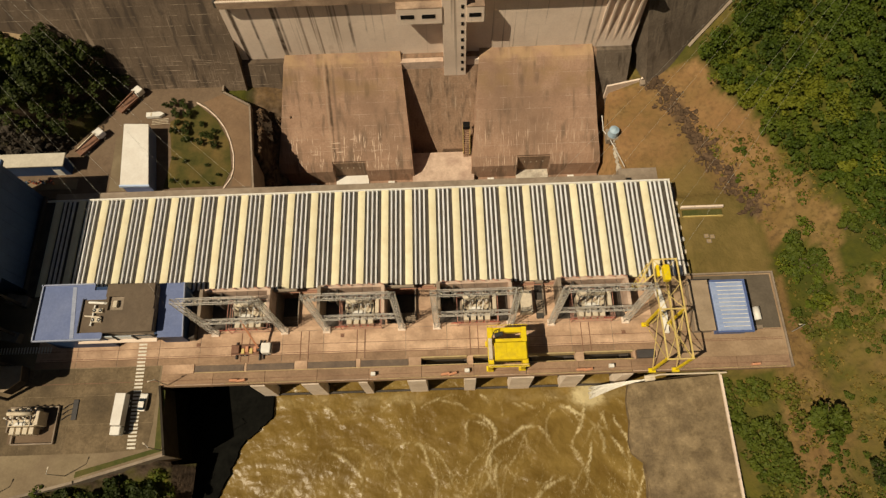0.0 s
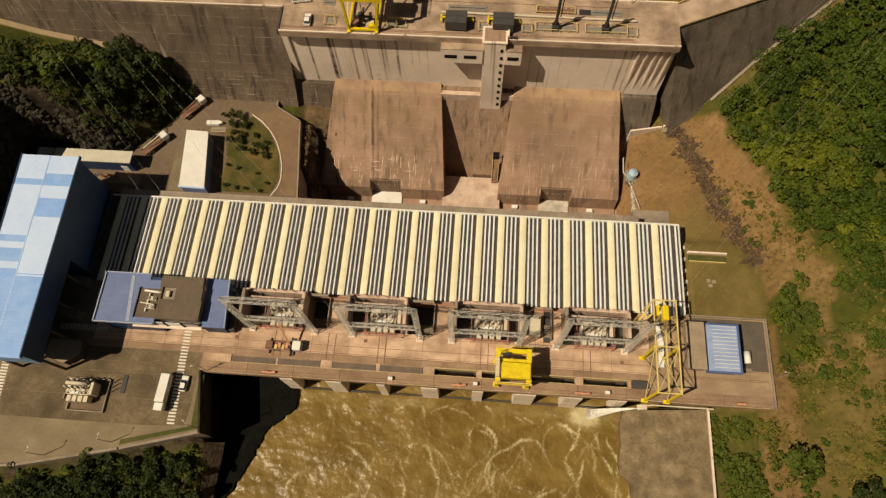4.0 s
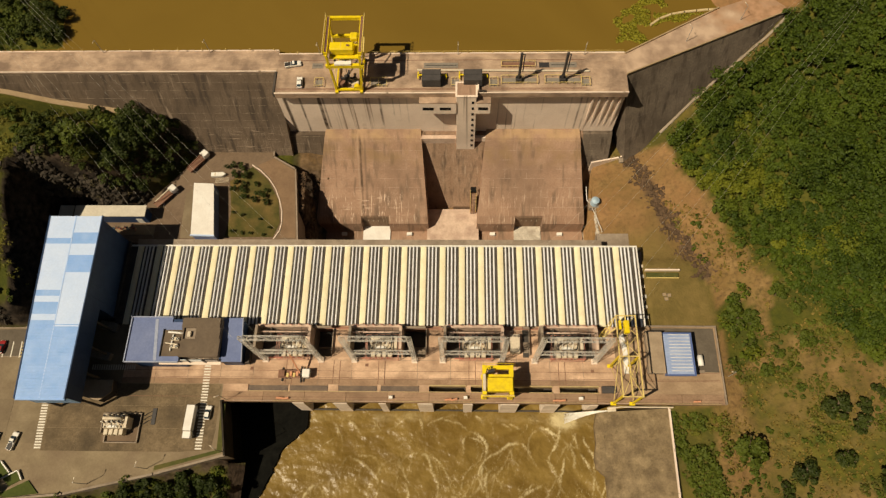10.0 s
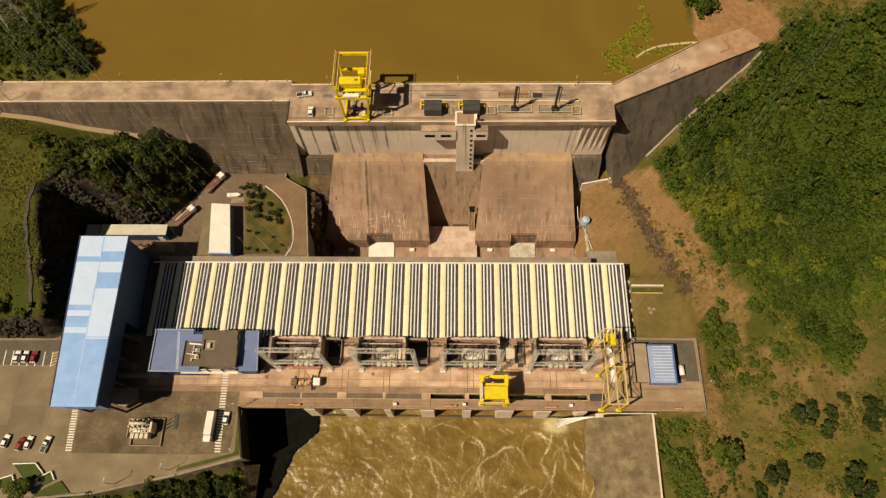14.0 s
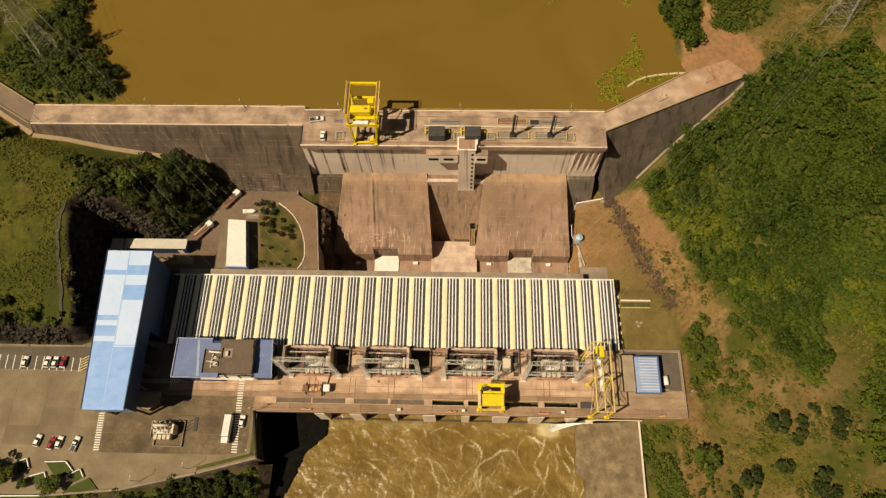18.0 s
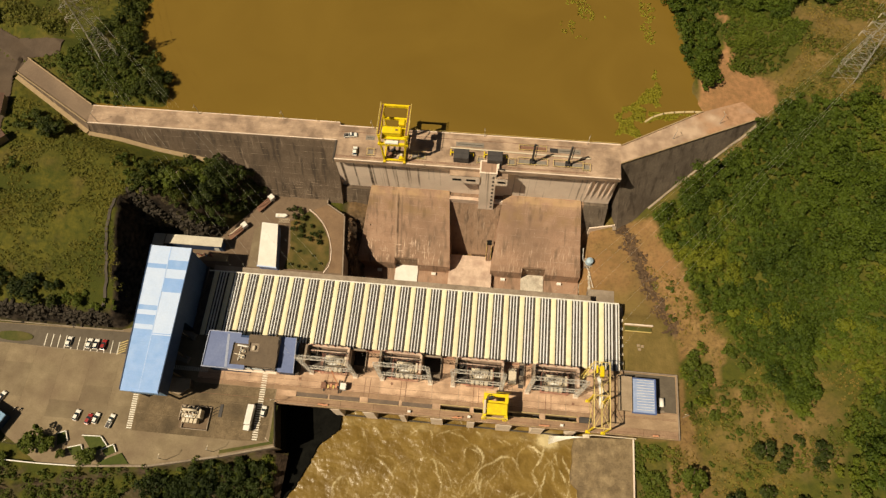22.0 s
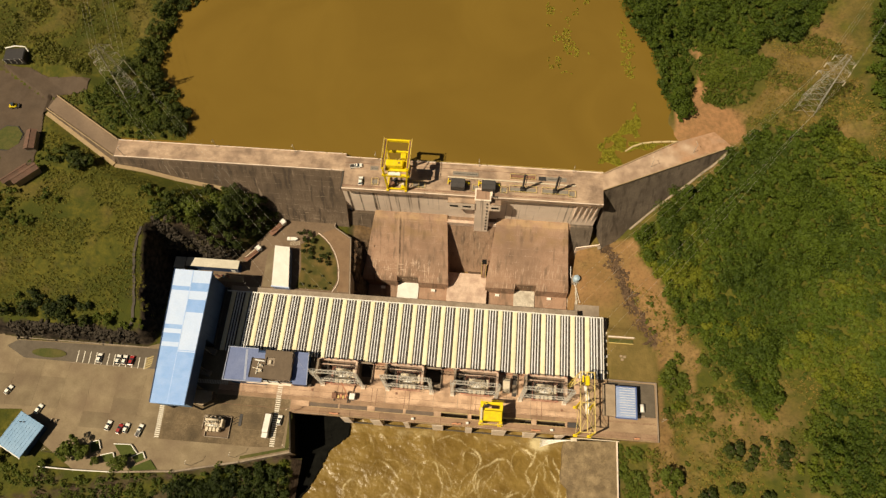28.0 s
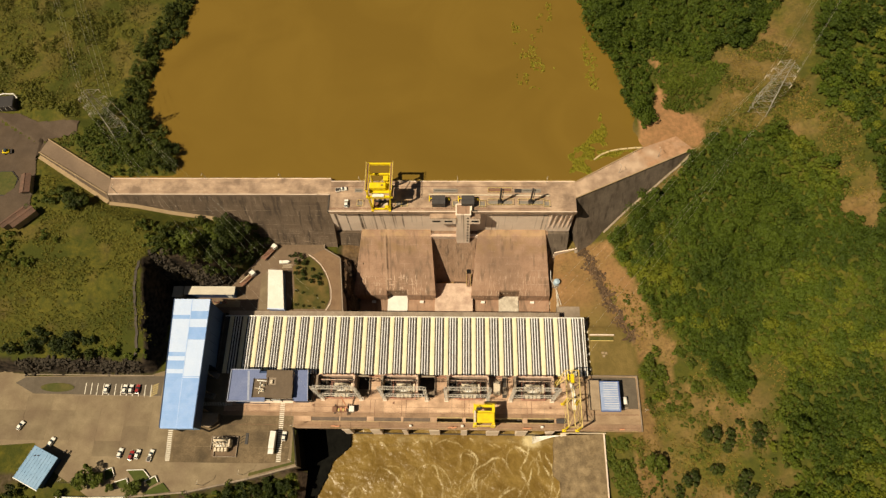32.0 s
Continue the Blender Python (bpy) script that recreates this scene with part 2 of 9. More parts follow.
def water_mat(name, a, b, scale, rough, bump, foam=0.0):
    m, t, p = node_mat(name)
    N, L = t.nodes.new, t.links.new
    geo = N("ShaderNodeNewGeometry")
    n1 = N("ShaderNodeTexNoise")
    n1.inputs["Scale"].default_value, n1.inputs["Detail"].default_value, n1.inputs["Distortion"].default_value = scale, 6, 1.2
    L(geo.outputs["Position"], n1.inputs["Vector"])
    mix = N("ShaderNodeMix")
    mix.data_type = "RGBA"
    mix.inputs[6].default_value, mix.inputs[7].default_value = (*a, 1), (*b, 1)
    r1 = N("ShaderNodeMapRange")
    r1.inputs[1].default_value, r1.inputs[2].default_value = 0.35, 0.65
    L(n1.outputs[0], r1.inputs[0])
    L(r1.outputs[0], mix.inputs[0])
    out = mix.outputs[2]
    h = n1.outputs[0]
    if foam:
        # foam carried in the mesh as streaks, broken up by fine noise, and a thin froth in patches
        def tex(scale_, detail, lo, hi, lo2, hi2, squash=(1, 1, 1), twist=0.6):
            mp_ = N("ShaderNodeMapping")
            mp_.inputs["Scale"].default_value = squash
            L(geo.outputs["Position"], mp_.inputs["Vector"])
            n = N("ShaderNodeTexNoise")
            n.inputs["Scale"].default_value, n.inputs["Detail"].default_value, n.inputs["Distortion"].default_value = scale_, detail, twist
            L(mp_.outputs[0], n.inputs["Vector"])
            r = N("ShaderNodeMapRange")
            for i, v_ in ((1, lo), (2, hi), (3, lo2), (4, hi2)):
                r.inputs[i].default_value = v_
            L(n.outputs[0], r.inputs[0])
            return r.outputs[0]

        def calc(op, x, y):
            k = N("ShaderNodeMath")
            k.operation = op
            L(x, k.inputs[0])
            L(y, k.inputs[1])
            return k.outputs[0]

        streaks, splash = N("ShaderNodeAttribute"), N("ShaderNodeAttribute")
        streaks.attribute_name, splash.attribute_name = "foaming", "splash"
        f1 = calc("MULTIPLY", streaks.outputs["Fac"], tex(1.6, 8, 0.30, 0.62, 0.15, 1.5, (1, 0.5, 1), 1.0))
        f2 = calc("MULTIPLY", tex(2.2, 9, 0.54, 0.74, 0.0, 0.6, (1, 0.4, 1), 1.2), tex(0.07, 4, 0.45, 0.62, 0.15, 0.9))
        f3 = calc("MULTIPLY", splash.outputs["Fac"], tex(0.55, 6, 0.25, 0.55, 0.2, 1.2, twist=1.5))
        fac = calc("MAXIMUM", calc("MAXIMUM", f1, f2), f3)
        r = N("ShaderNodeMapRange")
        r.inputs[1].default_value, r.inputs[2].default_value, r.inputs[4].default_value = 0.05, 0.95, 0.62
        L(fac, r.inputs[0])
        mx = N("ShaderNodeMix")
        mx.data_type = "RGBA"
        mx.inputs[7].default_value = (0.72, 0.62, 0.38, 1)
        L(r.outputs[0], mx.inputs[0])
        L(out, mx.inputs[6])
        out = mx.outputs[2]
    L(out, p.inputs["Base Color"])
    p.inputs["Roughness"].default_value = rough
    p.inputs["IOR"].default_value = 1.33
    nb = N("ShaderNodeTexNoise")
    nb.inputs["Scale"].default_value, nb.inputs["Detail"].default_value = 0.7, 6
    L(geo.outputs["Position"], nb.inputs["Vector"])
    bp = N("ShaderNodeBump")
    bp.inputs["Strength"].default_value, bp.inputs["Distance"].default_value = bump, 0.4
    L(nb.outputs[0], bp.inputs["Height"])
    L(bp.outputs[0], p.inputs["Normal"])
    return m


# ---- materials ----
M = {}
M["dam_dark"] = lift_concrete("weathered_dam_concrete", (0.130, 0.094, 0.067), (0.19, 0.141, 0.103), (0.36, 0.29, 0.22), (0.34, 0.265, 0.20), 0.6, 24.0, 2.6, joint_amount=0.9, run=(0.5, 0.2, 0.03), marks=((-82, -58, -12, 10, 3.0, (0.40, 0.31, 0.24), 0.7, "runs"), (-90, -58, -12, 8, 3.0, (0.40, 0.31, 0.24), 0.8, "cracks"), (-158, -58, -14, 27, 3.0, (0.075, 0.055, 0.04), 0.55, "runs")))
DRIP = (0.075, 0.05, 0.035)
M["dam_light"] = lift_concrete("pale_dam_concrete", (0.79, 0.645, 0.54), (0.85, 0.71, 0.60), (0.57, 0.43, 0.35), (0.82, 0.7, 0.58), 0.5, 8.0, 3.2, (0.20, 0.135, 0.095), 0.5, (0.8, 0.5, 0.012), 0.22, (0.62, 0.70),
                               tuple((x - w, x + w, z, 26, 0.25, DRIP, a, "") for x, w, z, a in ((-55.3, 0.5, 3, 0.95), (-50.6, 0.3, 4, 0.9), (-44.6, 0.55, 3, 1.0), (-43.4, 0.3, 6, 0.7), (-29.6, 0.15, 12, 0.6), (-25.6, 0.3, 8, 0.8), (-21.5, 0.14, 13, 0.6), (-17.0, 0.1, 10, 0.4), (34.5, 0.12, 6, 0.5), (37.5, 0.25, 5, 0.7), (39.4, 0.2, 5, 0.6)))
                               + ((-32.6, -31.4, 1, 8, 0.4, (0.40, 0.27, 0.20), 0.8, "patchy"), (-27, -24, 1, 6, 0.6, (0.45, 0.31, 0.23), 0.7, "patchy")), 0.2)
LIME, OCHRE, DAMP = (0.66, 0.50, 0.39), (0.46, 0.31, 0.17), (0.085, 0.056, 0.038)
M["chute"] = lift_concrete("brown_concrete", (0.315, 0.194, 0.134), (0.42, 0.272, 0.192), (0.46, 0.35, 0.28), (0.42, 0.31, 0.23), 0.5, 7.5, 2.3, (0.15, 0.102, 0.072), 0.7, (0.45, 0.10, 0.10), 0.45, (0.54, 0.68),
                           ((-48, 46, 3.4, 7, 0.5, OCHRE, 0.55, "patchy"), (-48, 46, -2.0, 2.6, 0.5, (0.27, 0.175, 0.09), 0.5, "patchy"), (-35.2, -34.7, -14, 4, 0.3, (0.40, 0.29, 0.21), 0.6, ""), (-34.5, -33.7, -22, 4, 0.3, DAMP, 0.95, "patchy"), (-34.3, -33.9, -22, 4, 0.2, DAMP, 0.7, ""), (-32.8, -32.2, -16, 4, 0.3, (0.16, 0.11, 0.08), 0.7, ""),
                            (-47, -15, -17, -10, 2.0, LIME, 1.0, "runs"), (-44, -20, -13.5, -9.5, 2.0, LIME, 0.9, "cracks"), (-31, -20, -20, -9, 2.0, LIME, 0.9, "runs"), (8, 42, -19, -9, 2.0, LIME, 0.45, "runs"), (9, 20, -21, -16, 1.0, LIME, 0.8, "runs")), 0.4)
M["dam_brown"] = lift_concrete("brown_stained_concrete", (0.27, 0.173, 0.117), (0.355, 0.237, 0.165), (0.36, 0.27, 0.20), (0.42, 0.32, 0.24), 0.7, 5.0, 2.0, (0.11, 0.076, 0.054), 0.6, (0.6, 0.3, 0.03), 0.4)
M["curb"] = surface("faded_yellow_concrete", (0.44, 0.335, 0.17), (0.56, 0.43, 0.23), 0.9, 0.7, stain=(0.33, 0.23, 0.14), stain_scale=0.5, stain_amount=0.6)
M["pier"] = surface("pale_pier_concrete", (0.75, 0.63, 0.53), (0.82, 0.71, 0.61), 0.6, 0.8, stain=(0.55, 0.43, 0.33), stain_scale=0.3, stain_amount=0.6)
M["rubble"] = surface("pale_rubble", (0.42, 0.37, 0.30), (0.68, 0.62, 0.53), 1.2, 0.9, stain=(0.3, 0.25, 0.2), stain_scale=0.6, stain_amount=0.7, bump=0.8, fine=2, grit=0.25)
M["blue_mid"] = surface("weathered_blue_sheet_roof", (0.19, 0.37, 0.73), (0.25, 0.43, 0.79), 0.3, 0.45, stain=(0.38, 0.54, 0.84), stain_scale=0.2, stain_amount=0.4, bump=0.03, spec=0.5, grit=0.06)
M["black"] = surface("dark_opening", (0.008, 0.008, 0.008), (0.014, 0.013, 0.012), 1.0, 0.7, bump=0.0, spec=0.1)
M["yard_dark"] = surface("worn_grey_asphalt", (0.10, 0.082, 0.062), (0.14, 0.115, 0.088), 0.4, 0.92, stain=(0.085, 0.068, 0.05), stain_scale=0.15, grit=0.15)
M["dry_lawn"] = surface("dry_olive_lawn", (0.044, 0.046, 0.010), (0.092, 0.078, 0.020), 0.35, 0.95, stain=(0.20, 0.125, 0.045), stain_scale=0.16, stain_amount=0.6, bump=0.7, fine=5, grit=0.15)
M["roof_brown"] = surface("brown_roof_screed", (0.12, 0.088, 0.062), (0.165, 0.125, 0.09), 0.5, 0.85, stain=(0.085, 0.062, 0.045), stain_scale=0.25, stain_amount=0.7)
M["crest"] = surface("crest_roadway_concrete", (0.31, 0.212, 0.148), (0.52, 0.375, 0.27), 0.4, 0.85, stain=(0.19, 0.13, 0.094), stain_scale=0.17, stain_amount=0.9, grit=0.15, streak=(0.4, 1.3, 1.0))
M["dam_east"] = lift_concrete("grey_dam_concrete", (0.145, 0.114, 0.088), (0.21, 0.168, 0.13), (0.24, 0.2, 0.16), (0.25, 0.2, 0.16), 0.5, 18.0, 2.6, joint_amount=0.7, run=(0.5, 0.3, 0.03))
M["road_brown"] = surface("brown_road_surface", (0.066, 0.046, 0.032), (0.094, 0.068, 0.049), 0.25, 0.92, stain=(0.11, 0.076, 0.05), stain_scale=0.08)
M["deck"] = surface("pinkish_deck_concrete", (0.40, 0.255, 0.17), (0.68, 0.475, 0.335), 0.16, 0.85, stain=(0.25, 0.155, 0.10), stain_scale=0.19, stain_amount=0.65, vary=0.13, grit=0.15, streak=(0.5, 1.5, 1.0))
M["deck_road"] = surface("worn_brown_deck_road", (0.27, 0.17, 0.108), (0.37, 0.245, 0.16), 0.25, 0.85, stain=(0.20, 0.125, 0.08), stain_scale=0.22, stain_amount=0.65, vary=0.13, grit=0.2, streak=(0.25, 2.0, 1.0))
# River wall colour holds the shade of its eastern face.
M["black_wall"] = surface("shade_black_concrete", (0.018, 0.015, 0.011), (0.040, 0.032, 0.024), 0.3, 0.95, stain=(0.06, 0.047, 0.034), stain_scale=0.12, bump=0.2)
M["yard_pad"] = surface("oil_stained_pad", (0.112, 0.080, 0.046), (0.20, 0.147, 0.09), 0.35, 0.92, stain=(0.075, 0.055, 0.034), stain_scale=0.13, stain_amount=0.85, vary=0.1, grit=0.25)
M["lot"] = surface("parking_concrete", (0.175, 0.132, 0.081), (0.252, 0.197, 0.126), 0.2, 0.88, stain=(0.155, 0.11, 0.072), stain_scale=0.09, stain_amount=0.75, vary=0.13, grit=0.13)
M["yard"] = surface("dusty_yard", (0.125, 0.084, 0.055), (0.175, 0.122, 0.082), 0.3, 0.92, stain=(0.20, 0.145, 0.10), stain_scale=0.06, grit=0.15)
M["wall"] = surface("grey_concrete_wall", (0.24, 0.19, 0.145), (0.34, 0.275, 0.215), 0.5, 0.88, stain=(0.15, 0.115, 0.085), stain_scale=0.15, grit=0.15)
# Dark concrete; on some recessed parts its darkness is painted shade.
M["dark_conc"] = surface("dark_stained_and_shaded_concrete", (0.05, 0.043, 0.037), (0.095, 0.08, 0.068), 0.5, 0.9)
M["white"] = surface("white_paint", (0.74, 0.72, 0.67), (0.80, 0.78, 0.74), 1.5, 0.5, stain=(0.6, 0.56, 0.5), stain_scale=0.4, stain_amount=0.35, bump=0.04, grit=0.06)
M["roof_white"] = surface("white_sheet_roof", (0.72, 0.69, 0.65), (0.79, 0.77, 0.73), 0.6, 0.5, stain=(0.58, 0.52, 0.46), stain_scale=0.2, stain_amount=0.35, bump=0.04, grit=0.06)
M["line"] = surface("worn_white_road_paint", (0.62, 0.58, 0.5), (0.75, 0.71, 0.63), 2.0, 0.7, bump=0.03)
M["yellow"] = surface("yellow_crane_paint", (0.74, 0.55, 0.012), (0.82, 0.63, 0.02), 0.8, 0.45, stain=(0.45, 0.30, 0.03), stain_scale=0.6, stain_amount=0.4, bump=0.03, spec=0.5, grit=0.08)
M["yellow_pale"] = surface("faded_yellow_paint", (0.66, 0.50, 0.17), (0.74, 0.585, 0.24), 0.9, 0.5, stain=(0.42, 0.30, 0.14), stain_scale=0.5, stain_amount=0.5, bump=0.03)
M["blue_roof"] = surface("pale_blue_sheet_roof", (0.29, 0.47, 0.83), (0.38, 0.555, 0.88), 0.25, 0.45, metal=0.0, stain=(0.54, 0.66, 0.90), stain_scale=0.09, stain_amount=0.6, bump=0.03, spec=0.5, grit=0.06)
M["blue_sheet"] = surface("blue_sheet_panel", (0.20, 0.38, 0.66), (0.26, 0.45, 0.72), 0.3, 0.45, stain=(0.34, 0.52, 0.76), stain_scale=0.2, stain_amount=0.4, bump=0.03, spec=0.5, grit=0.06)
# Navy, deepened to hold the shade of the hall's eastern side.
M["blue_wall"] = surface("navy_cladding_with_shade", (0.012, 0.034, 0.095), (0.019, 0.049, 0.125), 0.4, 0.5, stain=(0.028, 0.062, 0.14), stain_scale=0.3, bump=0.03)
M["frame_blue"] = surface("blue_painted_frame", (0.075, 0.115, 0.27), (0.10, 0.15, 0.33), 0.4, 0.5, bump=0.03)
M["slate_blue"] = surface("dull_blue_roof", (0.11, 0.15, 0.30), (0.14, 0.185, 0.355), 0.5, 0.5, stain=(0.18, 0.225, 0.385), stain_scale=0.15, bump=0.03)
M["asphalt"] = surface("dark_asphalt", (0.045, 0.04, 0.037), (0.07, 0.062, 0.055), 1.5, 0.9)
M["steel"] = surface("galvanised_steel", (0.52, 0.49, 0.45), (0.62, 0.59, 0.54), 2.0, 0.5, metal=0.25, bump=0.0)
M["pylon_steel"] = surface("dull_grey_galvanised_steel", (0.32, 0.305, 0.28), (0.42, 0.40, 0.37), 2.0, 0.6, metal=0.2, bump=0.0)
M["darksteel"] = surface("dark_steel", (0.035, 0.034, 0.036), (0.06, 0.055, 0.055), 2.0, 0.55, metal=0.2, bump=0.02)
M["porcelain"] = surface("beige_insulator", (0.55, 0.47, 0.36), (0.66, 0.58, 0.46), 2.0, 0.35, bump=0.0)
M["beige"] = surface("beige_transformer_paint", (0.58, 0.50, 0.38), (0.68, 0.60, 0.47), 1.2, 0.45, stain=(0.35, 0.25, 0.17), stain_scale=0.8, stain_amount=0.4, bump=0.02)
M["redbrick"] = surface("reddish_painted_concrete", (0.30, 0.14, 0.095), (0.40, 0.20, 0.14), 0.6, 0.85, stain=(0.20, 0.10, 0.075), stain_scale=0.3)
M["pink"] = surface("pinkish_concrete", (0.54, 0.40, 0.315), (0.64, 0.49, 0.39), 0.6, 0.85, stain=(0.30, 0.19, 0.15), stain_scale=0.25, stain_amount=0.6)
M["pane"] = surface("pale_window_glass", (0.45, 0.55, 0.62), (0.60, 0.68, 0.72), 0.4, 0.15, bump=0.0, spec=0.6)
M["blue_pale"] = surface("bleached_blue_sheet_roof", (0.46, 0.60, 0.87), (0.54, 0.66, 0.90), 0.25, 0.45, stain=(0.54, 0.665, 0.90), stain_scale=0.09, stain_amount=0.5, bump=0.03, spec=0.5, grit=0.06)
M["darkbox"] = surface("dark_grey_sheet_box", (0.05, 0.045, 0.045), (0.075, 0.068, 0.066), 0.5, 0.6, bump=0.03)
M["wall_grey"] = surface("grey_cover_plate", (0.19, 0.165, 0.14), (0.25, 0.22, 0.185), 0.8, 0.7, bump=0.05)
M["slab_grey"] = surface("pale_cracked_slab", (0.115, 0.081, 0.043), (0.285, 0.212, 0.125), 0.34, 0.9, stain=(0.12, 0.086, 0.05), stain_scale=0.2, stain_amount=0.95, vary=0.05, bump=0.5, fine=2, grit=0.25)
M["tank_blue"] = surface("pale_blue_tank", (0.30, 0.42, 0.52), (0.38, 0.50, 0.60), 0.8, 0.5, bump=0.02)
M["shed_blue"] = surface("light_blue_ribbed_sheet", (0.24, 0.32, 0.53), (0.30, 0.385, 0.60), 0.4, 0.45, stain=(0.40, 0.48, 0.66), stain_scale=0.3, stain_amount=0.5, bump=0.03, spec=0.5)
M["hatch"] = surface("slate_hatch_plate", (0.10, 0.074, 0.060), (0.15, 0.112, 0.088), 0.4, 0.7, stain=(0.19, 0.135, 0.095), stain_scale=0.2, stain_amount=0.6, grit=0.15)
M["pipe_red"] = surface("pinkish_red_pipe", (0.42, 0.19, 0.14), (0.54, 0.28, 0.22), 1.0, 0.6, bump=0.0)
M["store_roof"] = surface("tan_roof_screed", (0.30, 0.225, 0.155), (0.37, 0.285, 0.20), 0.6, 0.85, stain=(0.24, 0.18, 0.12), stain_scale=0.25)
# Near-black: the shade over the river bank and wall foot, as colour.
M["river_shade"] = surface("near_black_river_shade", (0.0055, 0.0055, 0.005), (0.011, 0.011, 0.0095), 0.5, 0.95, bump=0.3, fine=0.8, spec=0.0)
M["lawn_green"] = surface("green_lawn", (0.045, 0.062, 0.012), (0.07, 0.085, 0.018), 0.6, 0.95, bump=0.5, fine=6)
M["cable"] = surface("pale_conductor", (0.50, 0.48, 0.42), (0.56, 0.54, 0.48), 2, 0.4, metal=0.3, bump=0.0)
M["kiosk_blue"] = surface("mid_blue_sheet_roof", (0.11, 0.25, 0.43), (0.145, 0.30, 0.50), 0.4, 0.45, stain=(0.2, 0.34, 0.52), stain_scale=0.2, stain_amount=0.4, bump=0.03, spec=0.5)
M["toe"] = surface("tan_concrete_strip", (0.30, 0.215, 0.125), (0.38, 0.28, 0.17), 0.6, 0.9)
M["slate_light"] = surface("worn_blue_roof_strip", (0.26, 0.30, 0.42), (0.34, 0.38, 0.50), 0.8, 0.5, bump=0.02)
M["boom"] = surface("weathered_pale_float", (0.50, 0.38, 0.20), (0.62, 0.50, 0.30), 0.8, 0.7)
M["redpaint"] = surface("faded_red_paint", (0.45, 0.10, 0.07), (0.56, 0.16, 0.11), 1.0, 0.5, bump=0.02)
M["car_red"] = surface("dark_red_car_paint", (0.28, 0.022, 0.022), (0.34, 0.03, 0.03), 1.0, 0.25, bump=0.0, spec=0.6)
M["orange"] = surface("faded_orange_paint", (0.55, 0.24, 0.13), (0.64, 0.32, 0.20), 1.0, 0.5, bump=0.02)
M["rust"] = surface("rusty_brown_bed", (0.17, 0.085, 0.055), (0.24, 0.13, 0.09), 1.0, 0.85, bump=0.1)
M["rock"] = surface("bare_rock", (0.075, 0.055, 0.042), (0.15, 0.115, 0.085), 0.5, 0.95, stain=(0.05, 0.04, 0.032), stain_scale=0.3, bump=0.8, fine=2.0)
M["slate_rock"] = surface("dark_slate_rock", (0.018, 0.015, 0.011), (0.066, 0.052, 0.038), 0.5, 0.9, stain=(0.03, 0.026, 0.02), stain_scale=0.3, bump=0.8, fine=2.0, vary=0.2, island=True)
M["road_soil"] = drift_mat("crest_road_under_drifting_soil", (0.30, 0.205, 0.145), (0.50, 0.36, 0.26), (0.43, 0.25, 0.15), (0.29, 0.165, 0.09), 72, 96)
M["band_rock"] = surface("brown_broken_rock", (0.055, 0.034, 0.021), (0.16, 0.10, 0.058), 0.6, 0.95, stain=(0.05, 0.033, 0.022), stain_scale=0.3, bump=0.8, fine=2.0, vary=0.25, island=True)
M["road_worn"] = surface("worn_brown_crest_road", (0.165, 0.115, 0.08), (0.27, 0.195, 0.135), 0.2, 0.88, stain=(0.13, 0.092, 0.066), stain_scale=0.1, stain_amount=0.8, grit=0.15)
M["yard_tan"] = surface("tan_yard_concrete", (0.27, 0.18, 0.11), (0.40, 0.285, 0.185), 0.22, 0.88, stain=(0.22, 0.145, 0.09), stain_scale=0.12, stain_amount=0.7, grit=0.15, streak=(0.6, 1.2, 1.0))
M["glass"] = surface("dark_glass", (0.03, 0.045, 0.06), (0.05, 0.07, 0.09), 0.5, 0.08, bump=0.0, spec=0.6)
M["rubber"] = surface("black_rubber", (0.02, 0.02, 0.02), (0.03, 0.03, 0.03), 3.0, 0.8, bump=0.0)
M["tile"] = surface("red_clay_roof_tiles", (0.11, 0.062, 0.045), (0.17, 0.095, 0.07), 1.2, 0.9, stain=(0.09, 0.065, 0.05), stain_scale=0.4, bump=0.3, fine=4)
M["reservoir"] = water_mat("muddy_reservoir_water", (0.156, 0.0975, 0.019), (0.176, 0.111, 0.022), 0.02, 0.22, 0.03)
M["tail"] = water_mat("turbulent_brown_water", (0.150, 0.092, 0.022), (0.225, 0.148, 0.042), 0.09, 0.32, 0.6, foam=1.0)
M["foam"] = surface("white_water_foam", (0.78, 0.75, 0.68), (0.86, 0.84, 0.79), 1.5, 0.6, bump=0.3, fine=3)
M["skylight"] = surface("cream_fibreglass_skylight", (0.80, 0.735, 0.51), (0.86, 0.80, 0.59), 0.5, 0.4, stain=(0.72, 0.60, 0.38), stain_scale=0.3, stain_amount=0.5, vary=0.06, bump=0.03, grit=0.05)
M["rib"] = surface("light_grey_roof_rib", (0.73, 0.745, 0.77), (0.80, 0.81, 0.84), 0.6, 0.5, stain=(0.56, 0.53, 0.49), stain_scale=0.4, stain_amount=0.4, vary=0.06, bump=0.03, grit=0.06)
M["leaf_forest"] = leaf_mat("forest_leaves", (0.018, 0.035, 0.003), (0.055, 0.083, 0.0065), (0.084, 0.11, 0.0105), 0.03)
M["leaf_mid"] = leaf_mat("olive_forest_leaves", (0.033, 0.055, 0.005), (0.082, 0.106, 0.009), (0.115, 0.13, 0.014), 0.03)
M["leaf_lime"] = leaf_mat("yellow_green_leaves", (0.06, 0.08, 0.006), (0.125, 0.135, 0.011), (0.16, 0.155, 0.018), 0.04)
M["leaf_dark"] = leaf_mat("dark_tree_leaves", (0.009, 0.017, 0.003), (0.027, 0.040, 0.006), (0.042, 0.056, 0.010), 0.1)
M["leaf_bush"] = leaf_mat("bush_leaves", (0.030, 0.050, 0.005), (0.075, 0.095, 0.011), (0.11, 0.122, 0.018), 0.1)
